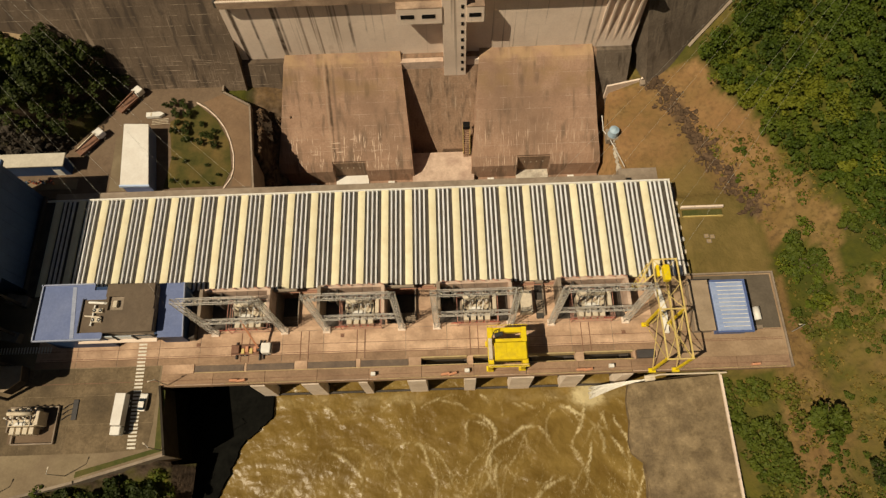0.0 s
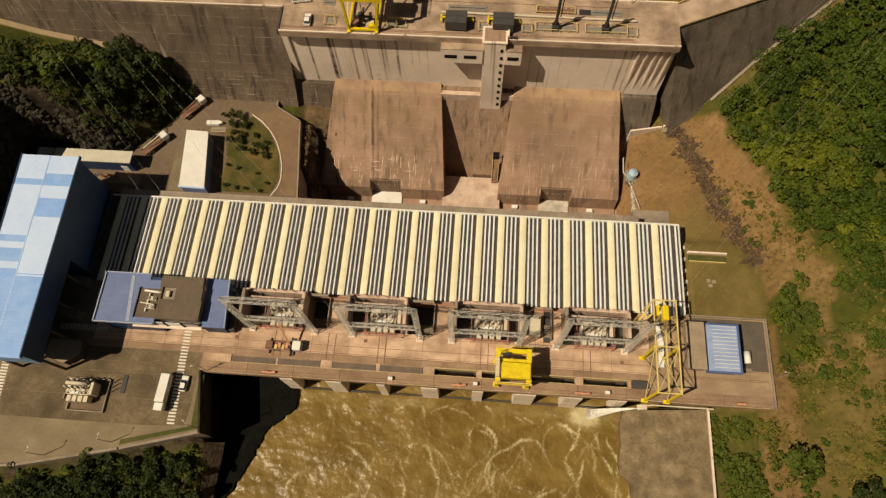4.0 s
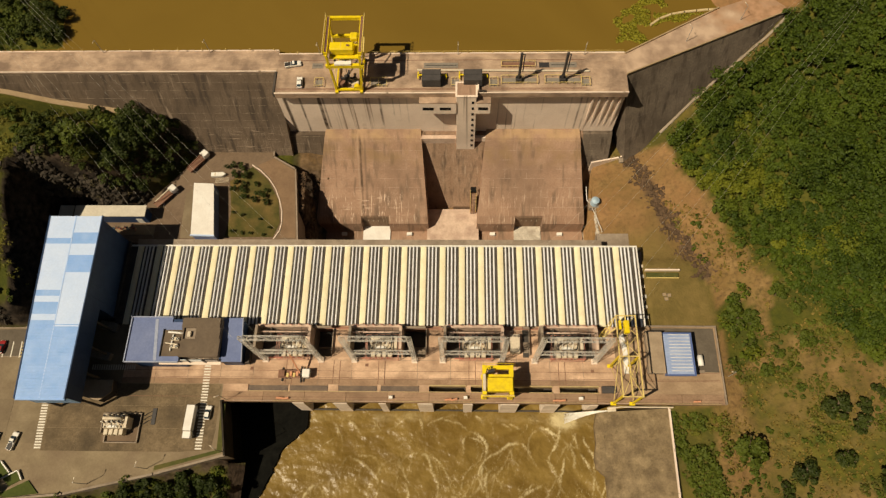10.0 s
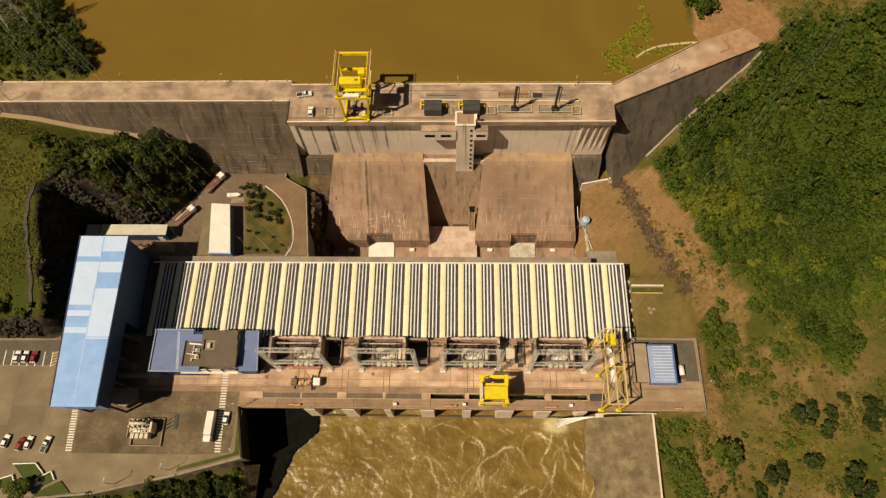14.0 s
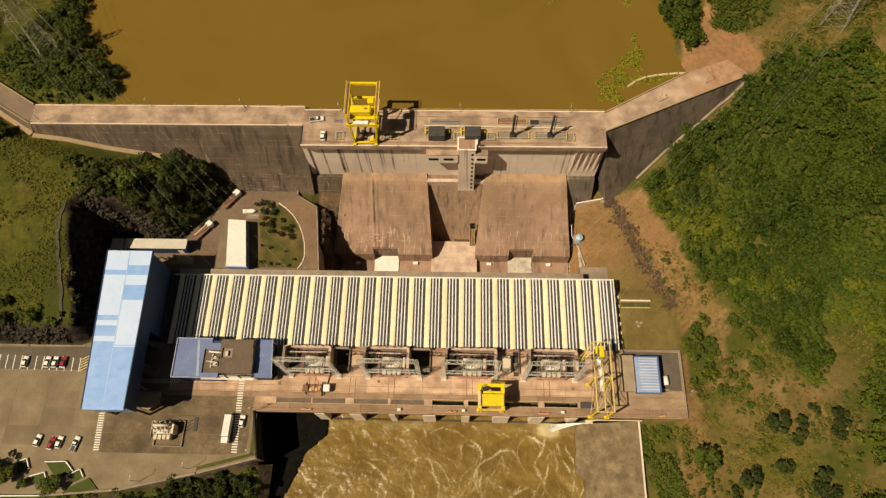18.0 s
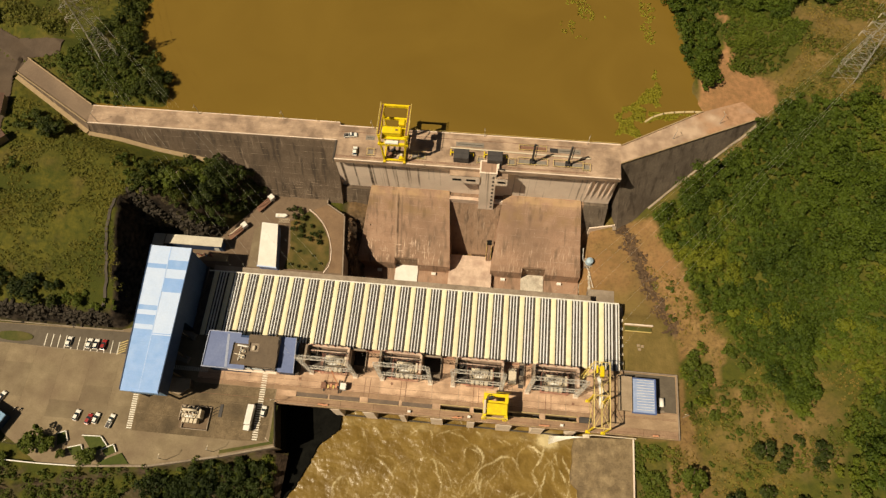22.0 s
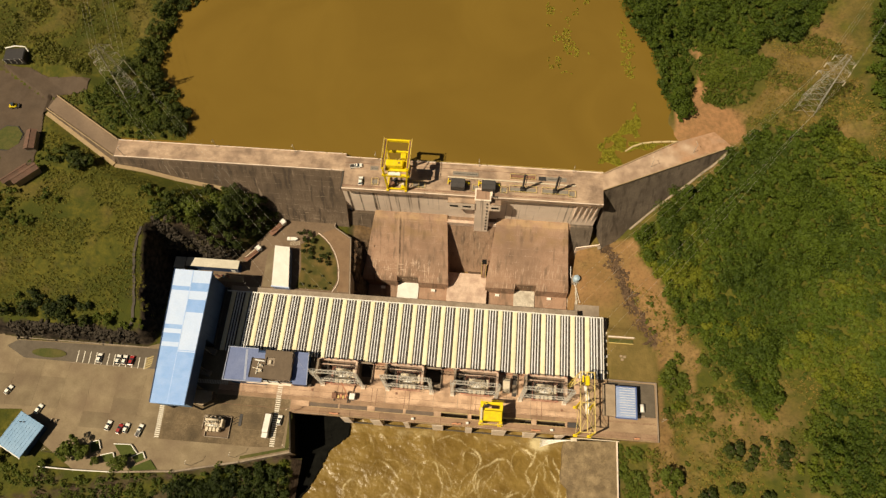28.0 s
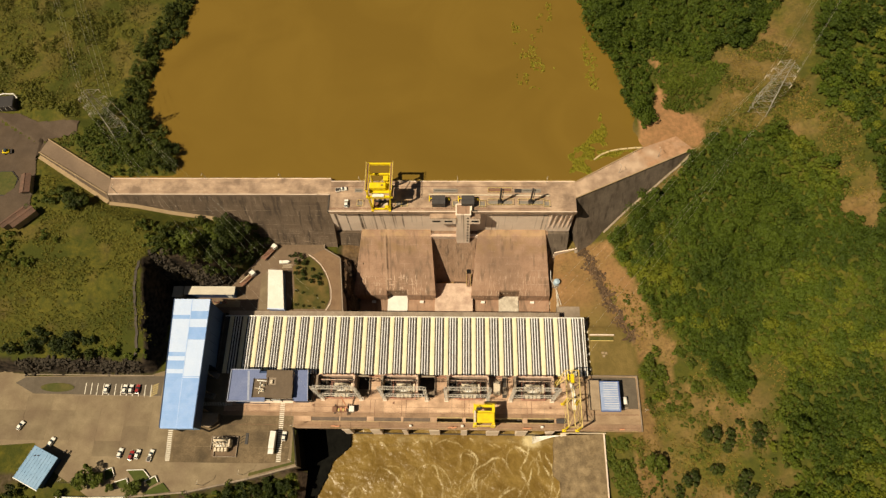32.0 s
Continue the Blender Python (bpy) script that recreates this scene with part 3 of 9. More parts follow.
M["ramp"] = surface("brown_ramp_surface", (0.185, 0.115, 0.068), (0.245, 0.16, 0.098), 0.25, 0.92, stain=(0.15, 0.095, 0.06), stain_scale=0.12, stain_amount=0.7, grit=0.15)
M["roof_grey"] = surface("dull_grey_sheet_roof", (0.52, 0.48, 0.40), (0.62, 0.575, 0.49), 0.5, 0.6, stain=(0.34, 0.30, 0.24), stain_scale=0.25, stain_amount=0.5, bump=0.04)
M["leaf_bank"] = leaf_mat("bank_tree_leaves", (0.012, 0.021, 0.003), (0.038, 0.052, 0.007), (0.06, 0.072, 0.012), 0.06)
M["leaf_shore"] = leaf_mat("shore_tree_leaves", (0.017, 0.028, 0.004), (0.055, 0.072, 0.009), (0.09, 0.1, 0.016), 0.06)
M["leaf_olive"] = leaf_mat("olive_scrub_leaves", (0.052, 0.062, 0.009), (0.112, 0.112, 0.015), (0.155, 0.145, 0.024), 0.08)
M["leaf_dry"] = leaf_mat("dry_brown_leaves", (0.05, 0.042, 0.02), (0.085, 0.065, 0.03), (0.12, 0.095, 0.05), 0.15)
M["meadow_leaf"] = leaf_mat("meadow_leaves", (0.056, 0.070, 0.009), (0.145, 0.122, 0.017), (0.16, 0.134, 0.02), 0.03)
M["leaf_straw"] = leaf_mat("ochre_dry_grass", (0.12, 0.088, 0.018), (0.20, 0.138, 0.032), (0.27, 0.185, 0.05), 0.05)
M["grass_leaf"] = leaf_mat("dry_grass_tufts", (0.062, 0.066, 0.010), (0.125, 0.105, 0.020), (0.19, 0.145, 0.034), 0.035)
M["lawn"] = surface("mown_lawn", (0.05, 0.062, 0.015), (0.085, 0.085, 0.022), 0.6, 0.95, stain=(0.13, 0.10, 0.035), stain_scale=0.15, bump=0.6, fine=6)
M["trunk"] = surface("tree_bark", (0.10, 0.07, 0.045), (0.16, 0.12, 0.08), 3, 0.9)
M["algae"] = leaf_mat("floating_weed", (0.17, 0.165, 0.015), (0.26, 0.23, 0.022), (0.33, 0.28, 0.03), 0.2)


# ---- mesh helpers ----
def part(name, bm, material, parent=None, label="", smooth=False):
    """Links a bmesh as one mesh object, under a thing or a part."""
    me = bpy.data.meshes.new(name)
    bm.to_mesh(me)
    bm.free()
    me.materials.append(M[material])
    if smooth:
        me.shade_smooth()
    ob = new(name, me)
    if parent is not None:
        ob.parent = parent
    if label:
        ob["label"] = label
    return ob


def share(name, ob, m, parent):
    """Another object on the mesh of ob, at the pose m under parent."""
    o = new(name, ob.data)
    o.parent = parent
    o.matrix_basis = m
    return o


def empty(name, x, y, z, rz=0.0):
    ob = new(name)
    ob.empty_display_size = 0.5
    ob.matrix_basis = pose(x, y, z, 0, 0, rz)
    return ob


def add_box(bm, x0, y0, z0, x1, y1, z1):
    v = [bm.verts.new(c) for c in ((x0, y0, z0), (x1, y0, z0), (x1, y1, z0), (x0, y1, z0), (x0, y0, z1), (x1, y0, z1), (x1, y1, z1), (x0, y1, z1))]
    for f in ((0, 3, 2, 1), (4, 5, 6, 7), (0, 1, 5, 4), (1, 2, 6, 5), (2, 3, 7, 6), (3, 0, 4, 7)):
        bm.faces.new([v[i] for i in f])


def box(x0, y0, z0, x1, y1, z1, bevel=0.0):
    bm = bmesh.new()
    add_box(bm, x0, y0, z0, x1, y1, z1)
    if bevel:
        bmesh.ops.bevel(bm, geom=bm.edges[:], offset=bevel, segments=1, affect="EDGES")
    return bm


def add_beam(bm, a, b, w, h=None):
    """A square bar from a to b."""
    a, b = Vector(a), Vector(b)
    h = h or w
    d = (b - a).normalized()
    s = d.cross(Vector((0, 0, 1)))
    s = s.normalized() if s.length > 1e-3 else Vector((1, 0, 0))
    u = s.cross(d).normalized()
    v = [bm.verts.new(p + s * i * w / 2 + u * j * h / 2) for p in (a, b) for i, j in ((-1, -1), (1, -1), (1, 1), (-1, 1))]
    for f in ((3, 2, 1, 0), (4, 5, 6, 7), (0, 1, 5, 4), (1, 2, 6, 5), (2, 3, 7, 6), (3, 0, 4, 7)):
        bm.faces.new([v[i] for i in f])


def beams(pairs, w, h=None):
    bm = bmesh.new()
    for a, b in pairs:
        add_beam(bm, a, b, w, h)
    return bm


def prism(outline, z0, z1):
    """An upright block on an outline of (x, y)."""
    bm = bmesh.new()
    lo = [bm.verts.new((x, y, z0)) for x, y in outline]
    hi = [bm.verts.new((x, y, z1)) for x, y in outline]
    bm.faces.new(hi)
    bm.faces.new(lo[::-1])
    n = len(outline)
    for i in range(n):
        bm.faces.new((lo[i], lo[(i + 1) % n], hi[(i + 1) % n], hi[i]))
    bmesh.ops.recalc_face_normals(bm, faces=bm.faces[:])
    return bm


def sweep(profile, x0, x1, taper=None):
    """A profile of (y, z) drawn out along x from x0 to x1; taper(y, z) gives the two x of each profile point."""
    bm = bmesh.new()
    ends = [taper(y, z) if taper else (x0, x1) for y, z in profile]
    lo = [bm.verts.new((e[0], y, z)) for (y, z), e in zip(profile, ends)]
    hi = [bm.verts.new((e[1], y, z)) for (y, z), e in zip(profile, ends)]
    bm.faces.new(lo)
    bm.faces.new(hi[::-1])
    n = len(profile)
    for i in range(n):
        bm.faces.new((lo[i], hi[i], hi[(i + 1) % n], lo[(i + 1) % n]))
    bmesh.ops.recalc_face_normals(bm, faces=bm.faces[:])
    return bm


def cyl(x, y, z0, z1, r, r2=None, n=12):
    bm = bmesh.new()
    bmesh.ops.create_cone(bm, cap_ends=True, segments=n, radius1=r, radius2=r if r2 is None else r2, depth=z1 - z0,
                          matrix=Matrix.Translation((x, y, (z0 + z1) / 2)))
    return bm


def tube(bm, pts, r, n=8):
    """A round pipe along points."""
    pts = [Vector(p) for p in pts]
    rings = []
    for i, p in enumerate(pts):
        d = (pts[min(i + 1, len(pts) - 1)] - pts[max(i - 1, 0)]).normalized()
        s = d.cross(Vector((0, 0, 1)))
        s = s.normalized() if s.length > 1e-3 else Vector((1, 0, 0))
        u = s.cross(d)
        rings.append([bm.verts.new(p + (s * math.cos(k * math.tau / n) + u * math.sin(k * math.tau / n)) * r) for k in range(n)])
    for a, b in zip(rings, rings[1:]):
        for k in range(n):
            bm.faces.new((a[k], a[(k + 1) % n], b[(k + 1) % n], b[k]))
    bm.faces.new(rings[0][::-1])
    bm.faces.new(rings[-1])
    return bm


def lattice(bm, a, b, wide, deep, bays, bar, chord=None):
    """A four-chord lattice girder from a to b."""
    a, b = Vector(a), Vector(b)
    d = (b - a).normalized()
    s = d.cross(Vector((0, 0, 1)))
    s = s.normalized() if s.length > 1e-3 else Vector((1, 0, 0))
    u = s.cross(d).normalized()
    cor = [s * i * wide / 2 + u * j * deep / 2 for i, j in ((-1, -1), (1, -1), (1, 1), (-1, 1))]
    for c in cor:
        add_beam(bm, a + c, b + c, chord or bar * 1.4)
    for k in range(bays):
        p, q = a.lerp(b, k / bays), a.lerp(b, (k + 1) / bays)
        for i in range(4):
            c, e = cor[i], cor[(i + 1) % 4]
            add_beam(bm, p + (c if k % 2 else e), q + (e if k % 2 else c), bar)
            add_beam(bm, q + c, q + e, bar)


def mesh_from(name, verts, faces, material):
    me = bpy.data.meshes.new(name)
    verts, faces = np.asarray(verts, np.float32), np.asarray(faces, np.int32)
    n = faces.shape[1]
    me.vertices.add(len(verts))
    me.vertices.foreach_set("co", verts.ravel())
    me.loops.add(faces.size)
    me.loops.foreach_set("vertex_index", faces.ravel())
    me.polygons.add(len(faces))
    me.polygons.foreach_set("loop_start", np.arange(0, faces.size, n, dtype=np.int32))
    me.polygons.foreach_set("loop_total", np.full(len(faces), n, np.int32))
    me.materials.append(M[material])
    me.update(calc_edges=True)
    return me


def smoothstep(a, b, x):
    t = np.clip((x - a) / (b - a), 0, 1)
    return t * t * (3 - 2 * t)


rng = np.random.default_rng(7)
_tab = rng.random((256, 256))


def fbm(x, y, size, octaves=4):
    """Smooth noise about 0, of the given grain in metres."""
    total, amp = np.zeros_like(x, dtype=float), 1.0
    for k in range(octaves):
        u, v = x / size + 17.3 * k, y / size + 5.1 * k
        i, j = np.floor(u).astype(int), np.floor(v).astype(int)
        f, g = u - i, v - j
        f, g = f * f * (3 - 2 * f), g * g * (3 - 2 * g)
        i0, i1, j0, j1 = i % 256, (i + 1) % 256, j % 256, (j + 1) % 256
        total += amp * ((_tab[i0, j0] * (1 - f) + _tab[i1, j0] * f) * (1 - g) + (_tab[i0, j1] * (1 - f) + _tab[i1, j1] * f) * g - 0.5)
        size, amp = size / 2, amp / 2
    return total


# ---- ground ----
def shore_w(y):
    return np.interp(y, [120, 136, 144, 150, 154, 161, 167, 176, 186, 196, 211, 218, 233, 262, 400], [-130, -130, -128, -130, -134, -139, -145, -150, -150, -150, -148, -143, -138, -141, -170])


def shore_e(y):
    return np.interp(y, [130, 150, 164, 181, 208, 240, 280, 400], [84, 83, 82, 77, 73, 61, 50, 30])


def dam_line(x):
    return np.where(x > 50.6, 130 + (x - 50.6) * 0.44, np.where(x < -157, 131 + (-157 - x) * 0.62, 130.0))


BATTER = 0.42  # slope of the dam's downstream face


def ground_z(x, y):
    x, y = np.asarray(x, float), np.asarray(y, float)
    n1, n2 = fbm(x, y, 26), fbm(x + 300, y, 6, 3)
    # upstream of the dam
    dw, de = shore_w(y) + 5 * n2 - x, x - (shore_e(y) + 4 * n2)
    up = np.where(dw > 0, 25 + 2.2 * smoothstep(0, 6, dw) + 3 * smoothstep(10, 60, dw) * (1 + n1),
                  np.where(de > 0, 25 + 1.6 * smoothstep(0, 4, de) + 0.3 * np.maximum(0, de - 4) + 1.5 * n1, 25 - 6 * smoothstep(0, 14, np.minimum(-dw, -de))))
    # east bank, downstream
    x0 = np.interp(y, [-60, 20, 60, 87, 118, 150, 220], [84, 82, 78, 66, 60, 47, 40])
    base = np.where(y > 76, -8 + 0.3 * np.clip(x - 46, 0, 18), -0.6)
    base = base * smoothstep(72, 80, y) + -0.6 * (1 - smoothstep(72, 80, y))
    base = np.where(y < 30, -0.6 - 5.5 * (1 - smoothstep(60, 79, x)), base)
    rise = np.maximum(0, x - x0)
    east = base + 0.5 * rise * smoothstep(0, 9, rise) + 2.2 * n1 * smoothstep(0, 25, rise) + 0.5 * n2 * smoothstep(0, 10, rise)
    # west hill, downstream
    top = 9 + 17 * smoothstep(56, 92, y) + 1.5 * n1
    cut = smoothstep(-131.6, -133.8, x + 1.6 * n2) * smoothstep(53.0, 57.5, y + 1.6 * n2)
    d = (x + 104.5) * -0.849 + (y - 94.5) * 0.528 + 1.2 * n2
    spur = np.minimum(12 * smoothstep(0, 9, d) + 0.42 * np.maximum(0, d - 7), 27) * smoothstep(93.6, 97.0, y + 1.5 * n2) - 2.6
    west = np.where(x < -129, np.maximum(top * cut, 0) - 0.6, np.where(y > 93, spur, -0.6))
    west = np.where((x < -129) & (y > 94), np.maximum(west, spur), west)
    shelf = smoothstep(-107, -128, x) * smoothstep(97, 101, y + 1.5 * n2) * smoothstep(115, 109, y)
    west = np.where((x < -100) & (y > 93), np.maximum(west, spur + (top - 0.6 - spur) * shelf), west)
    # river and its banks, south of the deck
    edge = np.interp(x, [-260, -160, -110, -85.6, -66], [-30, -6, 5, 10.5, 16])
    south = np.maximum(0, edge - y)
    bank = -4 - 0.45 * south + 1.2 * n2
    river = -16 + 9 * smoothstep(-46 + 0.25 * (y - 31), -64, x + 3 * n2) - 8 * smoothstep(-50, -40, x)
    slab = -22 + 15.5 * smoothstep(34, 62, x)
    river = np.where(x > 30, slab, river)
    z = np.where(x < 0, west, east)
    z = np.where((x < -66) & (y < edge), np.maximum(bank, -20), z)
    river = np.where(x < -40, -18.5, river)
    z = np.where((x >= -66) & (x < 61) & (y < 33), river, z)
    z = np.where((x >= np.interp(y, [16.2, 33], [-68.2, -71.4])) & (x < -60) & (y > 14.5) & (y < 33), -18.5, z)
    z = np.where((x >= 61) & (x < 80) & (y < 31), np.minimum(z, -1.2 - 5 * (1 - smoothstep(61, 74, x)) + 0.8 * n2), z)
    z = np.where((x > -104) & (x < 55.5) & (y > 33) & (y < 81), -22, z)
    z = np.where((x > -53) & (x < 45) & (y >= 81) & (y < 135), -25.5 + 0.8 * n2, z)
    lip = -50.4 + 7.5 * smoothstep(99, 107, y) + 0.8 * n2
    bench = -13 + 9.5 * smoothstep(102, 114, y) + 1.6 * n2
    z = np.where((x >= -58) & (x < -44) & (y >= 84) & (y < 135), -25 + (bench + 25) * smoothstep(lip + 1.3, lip - 1.3, x), z)
    z = np.where((x > -131) & (x < -52) & (y > 80) & (y < 94), np.minimum(z, -2.6), z)
    z = np.where((x > -64) & (x < -52.5) & (y >= 94) & (y < 110), -3.2, z)
    z = np.where(y > dam_line(x), up, z)
    # the ends of the crest road
    u = np.clip(((x + 157) * -36 + (y - 131) * 23) / (36 ** 2 + 23 ** 2), 0, 1.3)
    dr = np.hypot(x + 157 + 36 * u, y - 131 - 23 * u)
    z = np.where((x < -150) & (x > -245) & (y > 118), np.minimum(z, 26.0 + 0.35 * np.maximum(0, dr - 6.5)), z)
    zt = np.interp(x, [-193, -157, -145, -131, -107, -96], [24.6, 22.6, 21.0, 17.6, 13.6, 12.0])
    gap = np.where(x < -156.3, ((x + 156.3) * -21.7 + (y - 127.4) * -36.7) / 42.6, 127.4 - y) - BATTER * (26.8 - zt)
    z = np.where((x > -195) & (x < -98) & (gap < 16) & (gap > -14) & (y < dam_line(x) + 3), np.minimum(z, zt + 0.45 * np.maximum(0, gap - 1.5)), z)
    z = np.where((x > -162) & (x < -105) & (y > 124) & (y < 141), np.minimum(z, 24.6 + 1.6 * smoothstep(137.0, 140.5, y)), z)
    dc = np.hypot((x - 99) / 16, (y - 163) / 12)
    z = np.where(dc < 1.4, z + (26.3 - z) * (1 - smoothstep(0.85, 1.4, dc)) * (z > 20), z)
    on_road = (x > 50) & (x < 106) & (y > 125 + (x - 50.6) * 0.437) & (y < 135 + (x - 50.6) * 0.582)
    z = np.where(on_road, np.minimum(z, 25.9), z)
    far = smoothstep(260, 900, np.hypot(x, y - 100))
    return z + far * (20 + 40 * fbm(x, y, 260, 3))


def poly_mask(poly, x, y):
    inside = np.zeros(x.shape, bool)
    n = len(poly)
    for i in range(n):
        (x1, y1), (x2, y2) = poly[i], poly[i - 1]
        if y1 == y2:
            continue
        inside ^= ((y1 > y) != (y2 > y)) & (x < (x2 - x1) * (y - y1) / (y2 - y1) + x1)
    return inside


# outlines of the eastern forest
FOREST_A = [(69, 117), (72, 122), (78, 127), (88, 132.5), (98, 141.5), (108, 150), (115, 157), (125, 152), (138, 149), (147, 140), (146, 133), (153, 125), (156, 120), (150, 111), (158, 106), (161, 93), (150, 70), (140, 50), (126, 51), (124, 59), (116, 56), (116, 49), (112, 41), (108, 42), (104, 52), (98, 60), (92, 69), (89, 74), (83, 82), (81, 92), (78, 98), (73, 104), (69, 108)]
FOREST_B = [(140, 50), (150, 70), (161, 93), (165, 108), (215, 118), (215, -30), (112, -30), (115, 6), (125, 16), (120, 20), (120, 24), (124, 30), (119, 36), (122, 39), (126, 51)]
FOREST_C = [(158, 212), (215, 215), (215, 110), (164, 112), (163, 128), (160, 148), (152, 156), (148, 165), (154, 188), (158, 200)]
SHORE_E = [(61, 238), (90, 260), (150, 262), (150, 222), (140, 214), (133, 198), (119, 196), (110, 190), (100, 197), (92, 202), (87, 188), (87, 166), (80, 163), (76, 182), (73, 197), (63, 220)]
FAR_E = [(60, 240), (120, 258), (215, 218), (215, 300), (30, 300)]
CLUMP_E = [(76, 59), (84, 64), (88, 56), (87, 46), (82, 41), (78, 46)]

LUSH = [(92, 204), (101, 200), (112, 192), (121, 187), (121, 179), (113, 170), (103, 170), (93, 174), (91, 188)]


def spaced(lo, a, b, hi, step):
    out = [a - 2.5 * (1.35 ** k - 1) / 0.35 for k in range(40)]
    left = [v for v in out[1:] if v > lo] + [lo]
    right = [b + 2.5 * (1.35 ** k - 1) / 0.35 for k in range(1, 40)]
    right = [v for v in right if v < hi] + [hi]
    return np.array(left[::-1] + list(np.arange(a, b + 0.01, step)) + right)


GX, GY = spaced(-2400, -255, 215, 2400, 1.6), spaced(-2400, -45, 290, 2600, 1.6)
gx, gy = np.meshgrid(GX, GY)
gz = ground_z(gx, gy)
ny, nx = gx.shape
idx = np.arange(nx * ny).reshape(ny, nx)
faces = np.stack([idx[:-1, :-1], idx[:-1, 1:], idx[1:, 1:], idx[1:, :-1]], -1).reshape(-1, 4)
me = mesh_from("ground", np.stack([gx, gy, gz], -1).reshape(-1, 3), faces, "lawn")
me.shade_smooth()
slope = np.hypot(*np.gradient(gz, GY, GX))
dirt = (gx > 40) * np.clip(0.45 + 0.9 * fbm(gx, gy, 14) + 0.35 * fbm(gx, gy, 3, 3), 0.1, 0.9)
dirt = np.maximum(dirt, (gx > 40) * (gy > 72) * (gy < 125) * (1 - smoothstep(60, 78, gx)) * (0.55 + fbm(gx, gy, 9)))
dirt = np.maximum(dirt, smoothstep(16, 8, np.hypot((gx - 96) * 0.8, (gy - 162) * 1.2) + 7 * fbm(gx, gy, 7)) * 1.2)
dirt = np.maximum(dirt, (gx > -56) * (gx < 46) * (gy > 80) * (gy < 130) * 1.0)
band = np.interp(gy, [66, 71, 77, 84, 92, 100.5, 109, 112, 118], [77, 75, 72.5, 69, 66, 63, 59.5, 58, 58])
dirt = np.where((gx > 44) & (gx < band) & (gy > 53) & (gy < 114), 0.36 + 0.22 * smoothstep(78, 95, gy) + 0.5 * fbm(gx, gy, 8) + 0.3 * smoothstep(78, 90, gy) * smoothstep(62, 52, gx), dirt)
dirt = np.where((gx >= band) & (gx < band + 13 + 4 * fbm(gx, gy, 8)) & (gy > 40) & (gy < 118), 0.85 + 0.3 * fbm(gx, gy, 3, 3), dirt)
dirt = np.where((gx > 66) & (gx < 82) & (gy > -10) & (gy <= 52), np.maximum(dirt, 0.75 + 0.5 * fbm(gx, gy, 6)), dirt)
dirt = np.maximum(dirt, (gx < -150) * smoothstep(0.0, 0.35, fbm(gx, gy, 11) - 0.08) * 0.22)
dirt = np.where((gx > 84) & (gy < 70), dirt - 0.12, dirt)
dirt = np.where((gx > 60) & (gy > 118) & (np.hypot((gx - 94) * 0.8, (gy - 162) * 1.2) > 16), 0.24 + 0.6 * fbm(gx, gy, 10) + 0.35 * fbm(gx, gy, 3, 3), dirt)
dirt = np.where(poly_mask(LUSH, gx, gy), 0.1 + 0.3 * fbm(gx, gy, 5), dirt)
dirt = np.where((gx > 43.5) & (gx < 50) & (gy > 82) & (gy < 101), 1.0, dirt)
w_ = 3 * fbm(gx, gy, 6, 3)
bare = poly_mask([(80, 153), (82, 164), (88, 170), (92, 180), (90.6, 199), (92.2, 199), (94, 180), (95, 174), (101, 171), (108, 168), (111, 160), (106, 152), (98, 153)], gx + w_, gy - w_) * (0.85 + 0.5 * fbm(gx, gy, 4, 3))
mown = smoothstep(42, 45, gx) * smoothstep(1.0, -2.5, gx - np.interp(gy, [50, 60, 66, 71, 77, 84, 92], [77.5, 77.5, 76.5, 74, 71, 67, 63])) * (gy > 53) * smoothstep(92, 76, gy) * (0.75 + 0.4 * fbm(gx, gy, 6, 3))
bare = np.maximum(bare, (gx > 43) * (gx < band + 12) * (gy > 76) * (gy < 116) * np.clip(0.22 + 0.5 * fbm(gx + 5, gy, 9, 4) + 0.2 * smoothstep(78, 100, gy), 0, 0.42))
under = np.zeros(gx.shape, bool)
for poly in (FOREST_A, FOREST_B, FOREST_C, SHORE_E, FAR_E, CLUMP_E):
    w_ = 5 * fbm(gx, gy, 9, 3)
    under |= poly_mask(poly, gx + w_, gy - w_)
dirt = np.where(under, 0.0, dirt)
dirt = np.where((gx > 60) & (gx < 72) & (gy < 31), 0.15 + 0.3 * fbm(gx, gy, 5), dirt)
rockm = smoothstep(0.9, 1.8, slope + 0.6 * fbm(gx, gy, 5)) * (gx < 43)
rockm = np.maximum(rockm, smoothstep(2.8, 0.8, np.abs(gx - band - 0.6 + 3.0 * fbm(gx, gy, 7))) * (gy > 69) * (gy < 116) * smoothstep(-0.2, 0.25, fbm(gx, gy, 3, 3)) * 0.8)
rockm = np.maximum(rockm, (gx > -58) * (gx < -44) * (gy > 82) * (gy < 118) * (0.92 - 0.35 * smoothstep(109, 114, gy)))
rockm = np.maximum(rockm, (gx < -79) * (gx > -131) * (gy > 93) * (gy < 103) * smoothstep(-0.1, 0.2, fbm(gx, gy, 5)))
rockm = np.where((gx > 32) & (gx < 60) & (gy < 33), 0.85, rockm)
rockm = np.maximum(rockm, (gx < -66) * (gx > -200) * (gy < 12) * smoothstep(0.0, 0.25, fbm(gx, gy, 6)) * 0.8)
# Mask for the western cut, whose shade is painted as near-black rock.
cut_shade = smoothstep(0.7, 1.5, slope + 0.7 * fbm(gx, gy, 5)) * (gx < -112) * (gy < 100) * (gy > 50)
for nm, arr in (("dirt", dirt), ("rockmask", rockm), ("cut_shade", cut_shade), ("bare", bare), ("mown", mown)):
    at = me.attributes.new(nm, "FLOAT", "POINT")
    at.data.foreach_set("value", np.clip(arr, 0, 1).astype(np.float32).ravel())


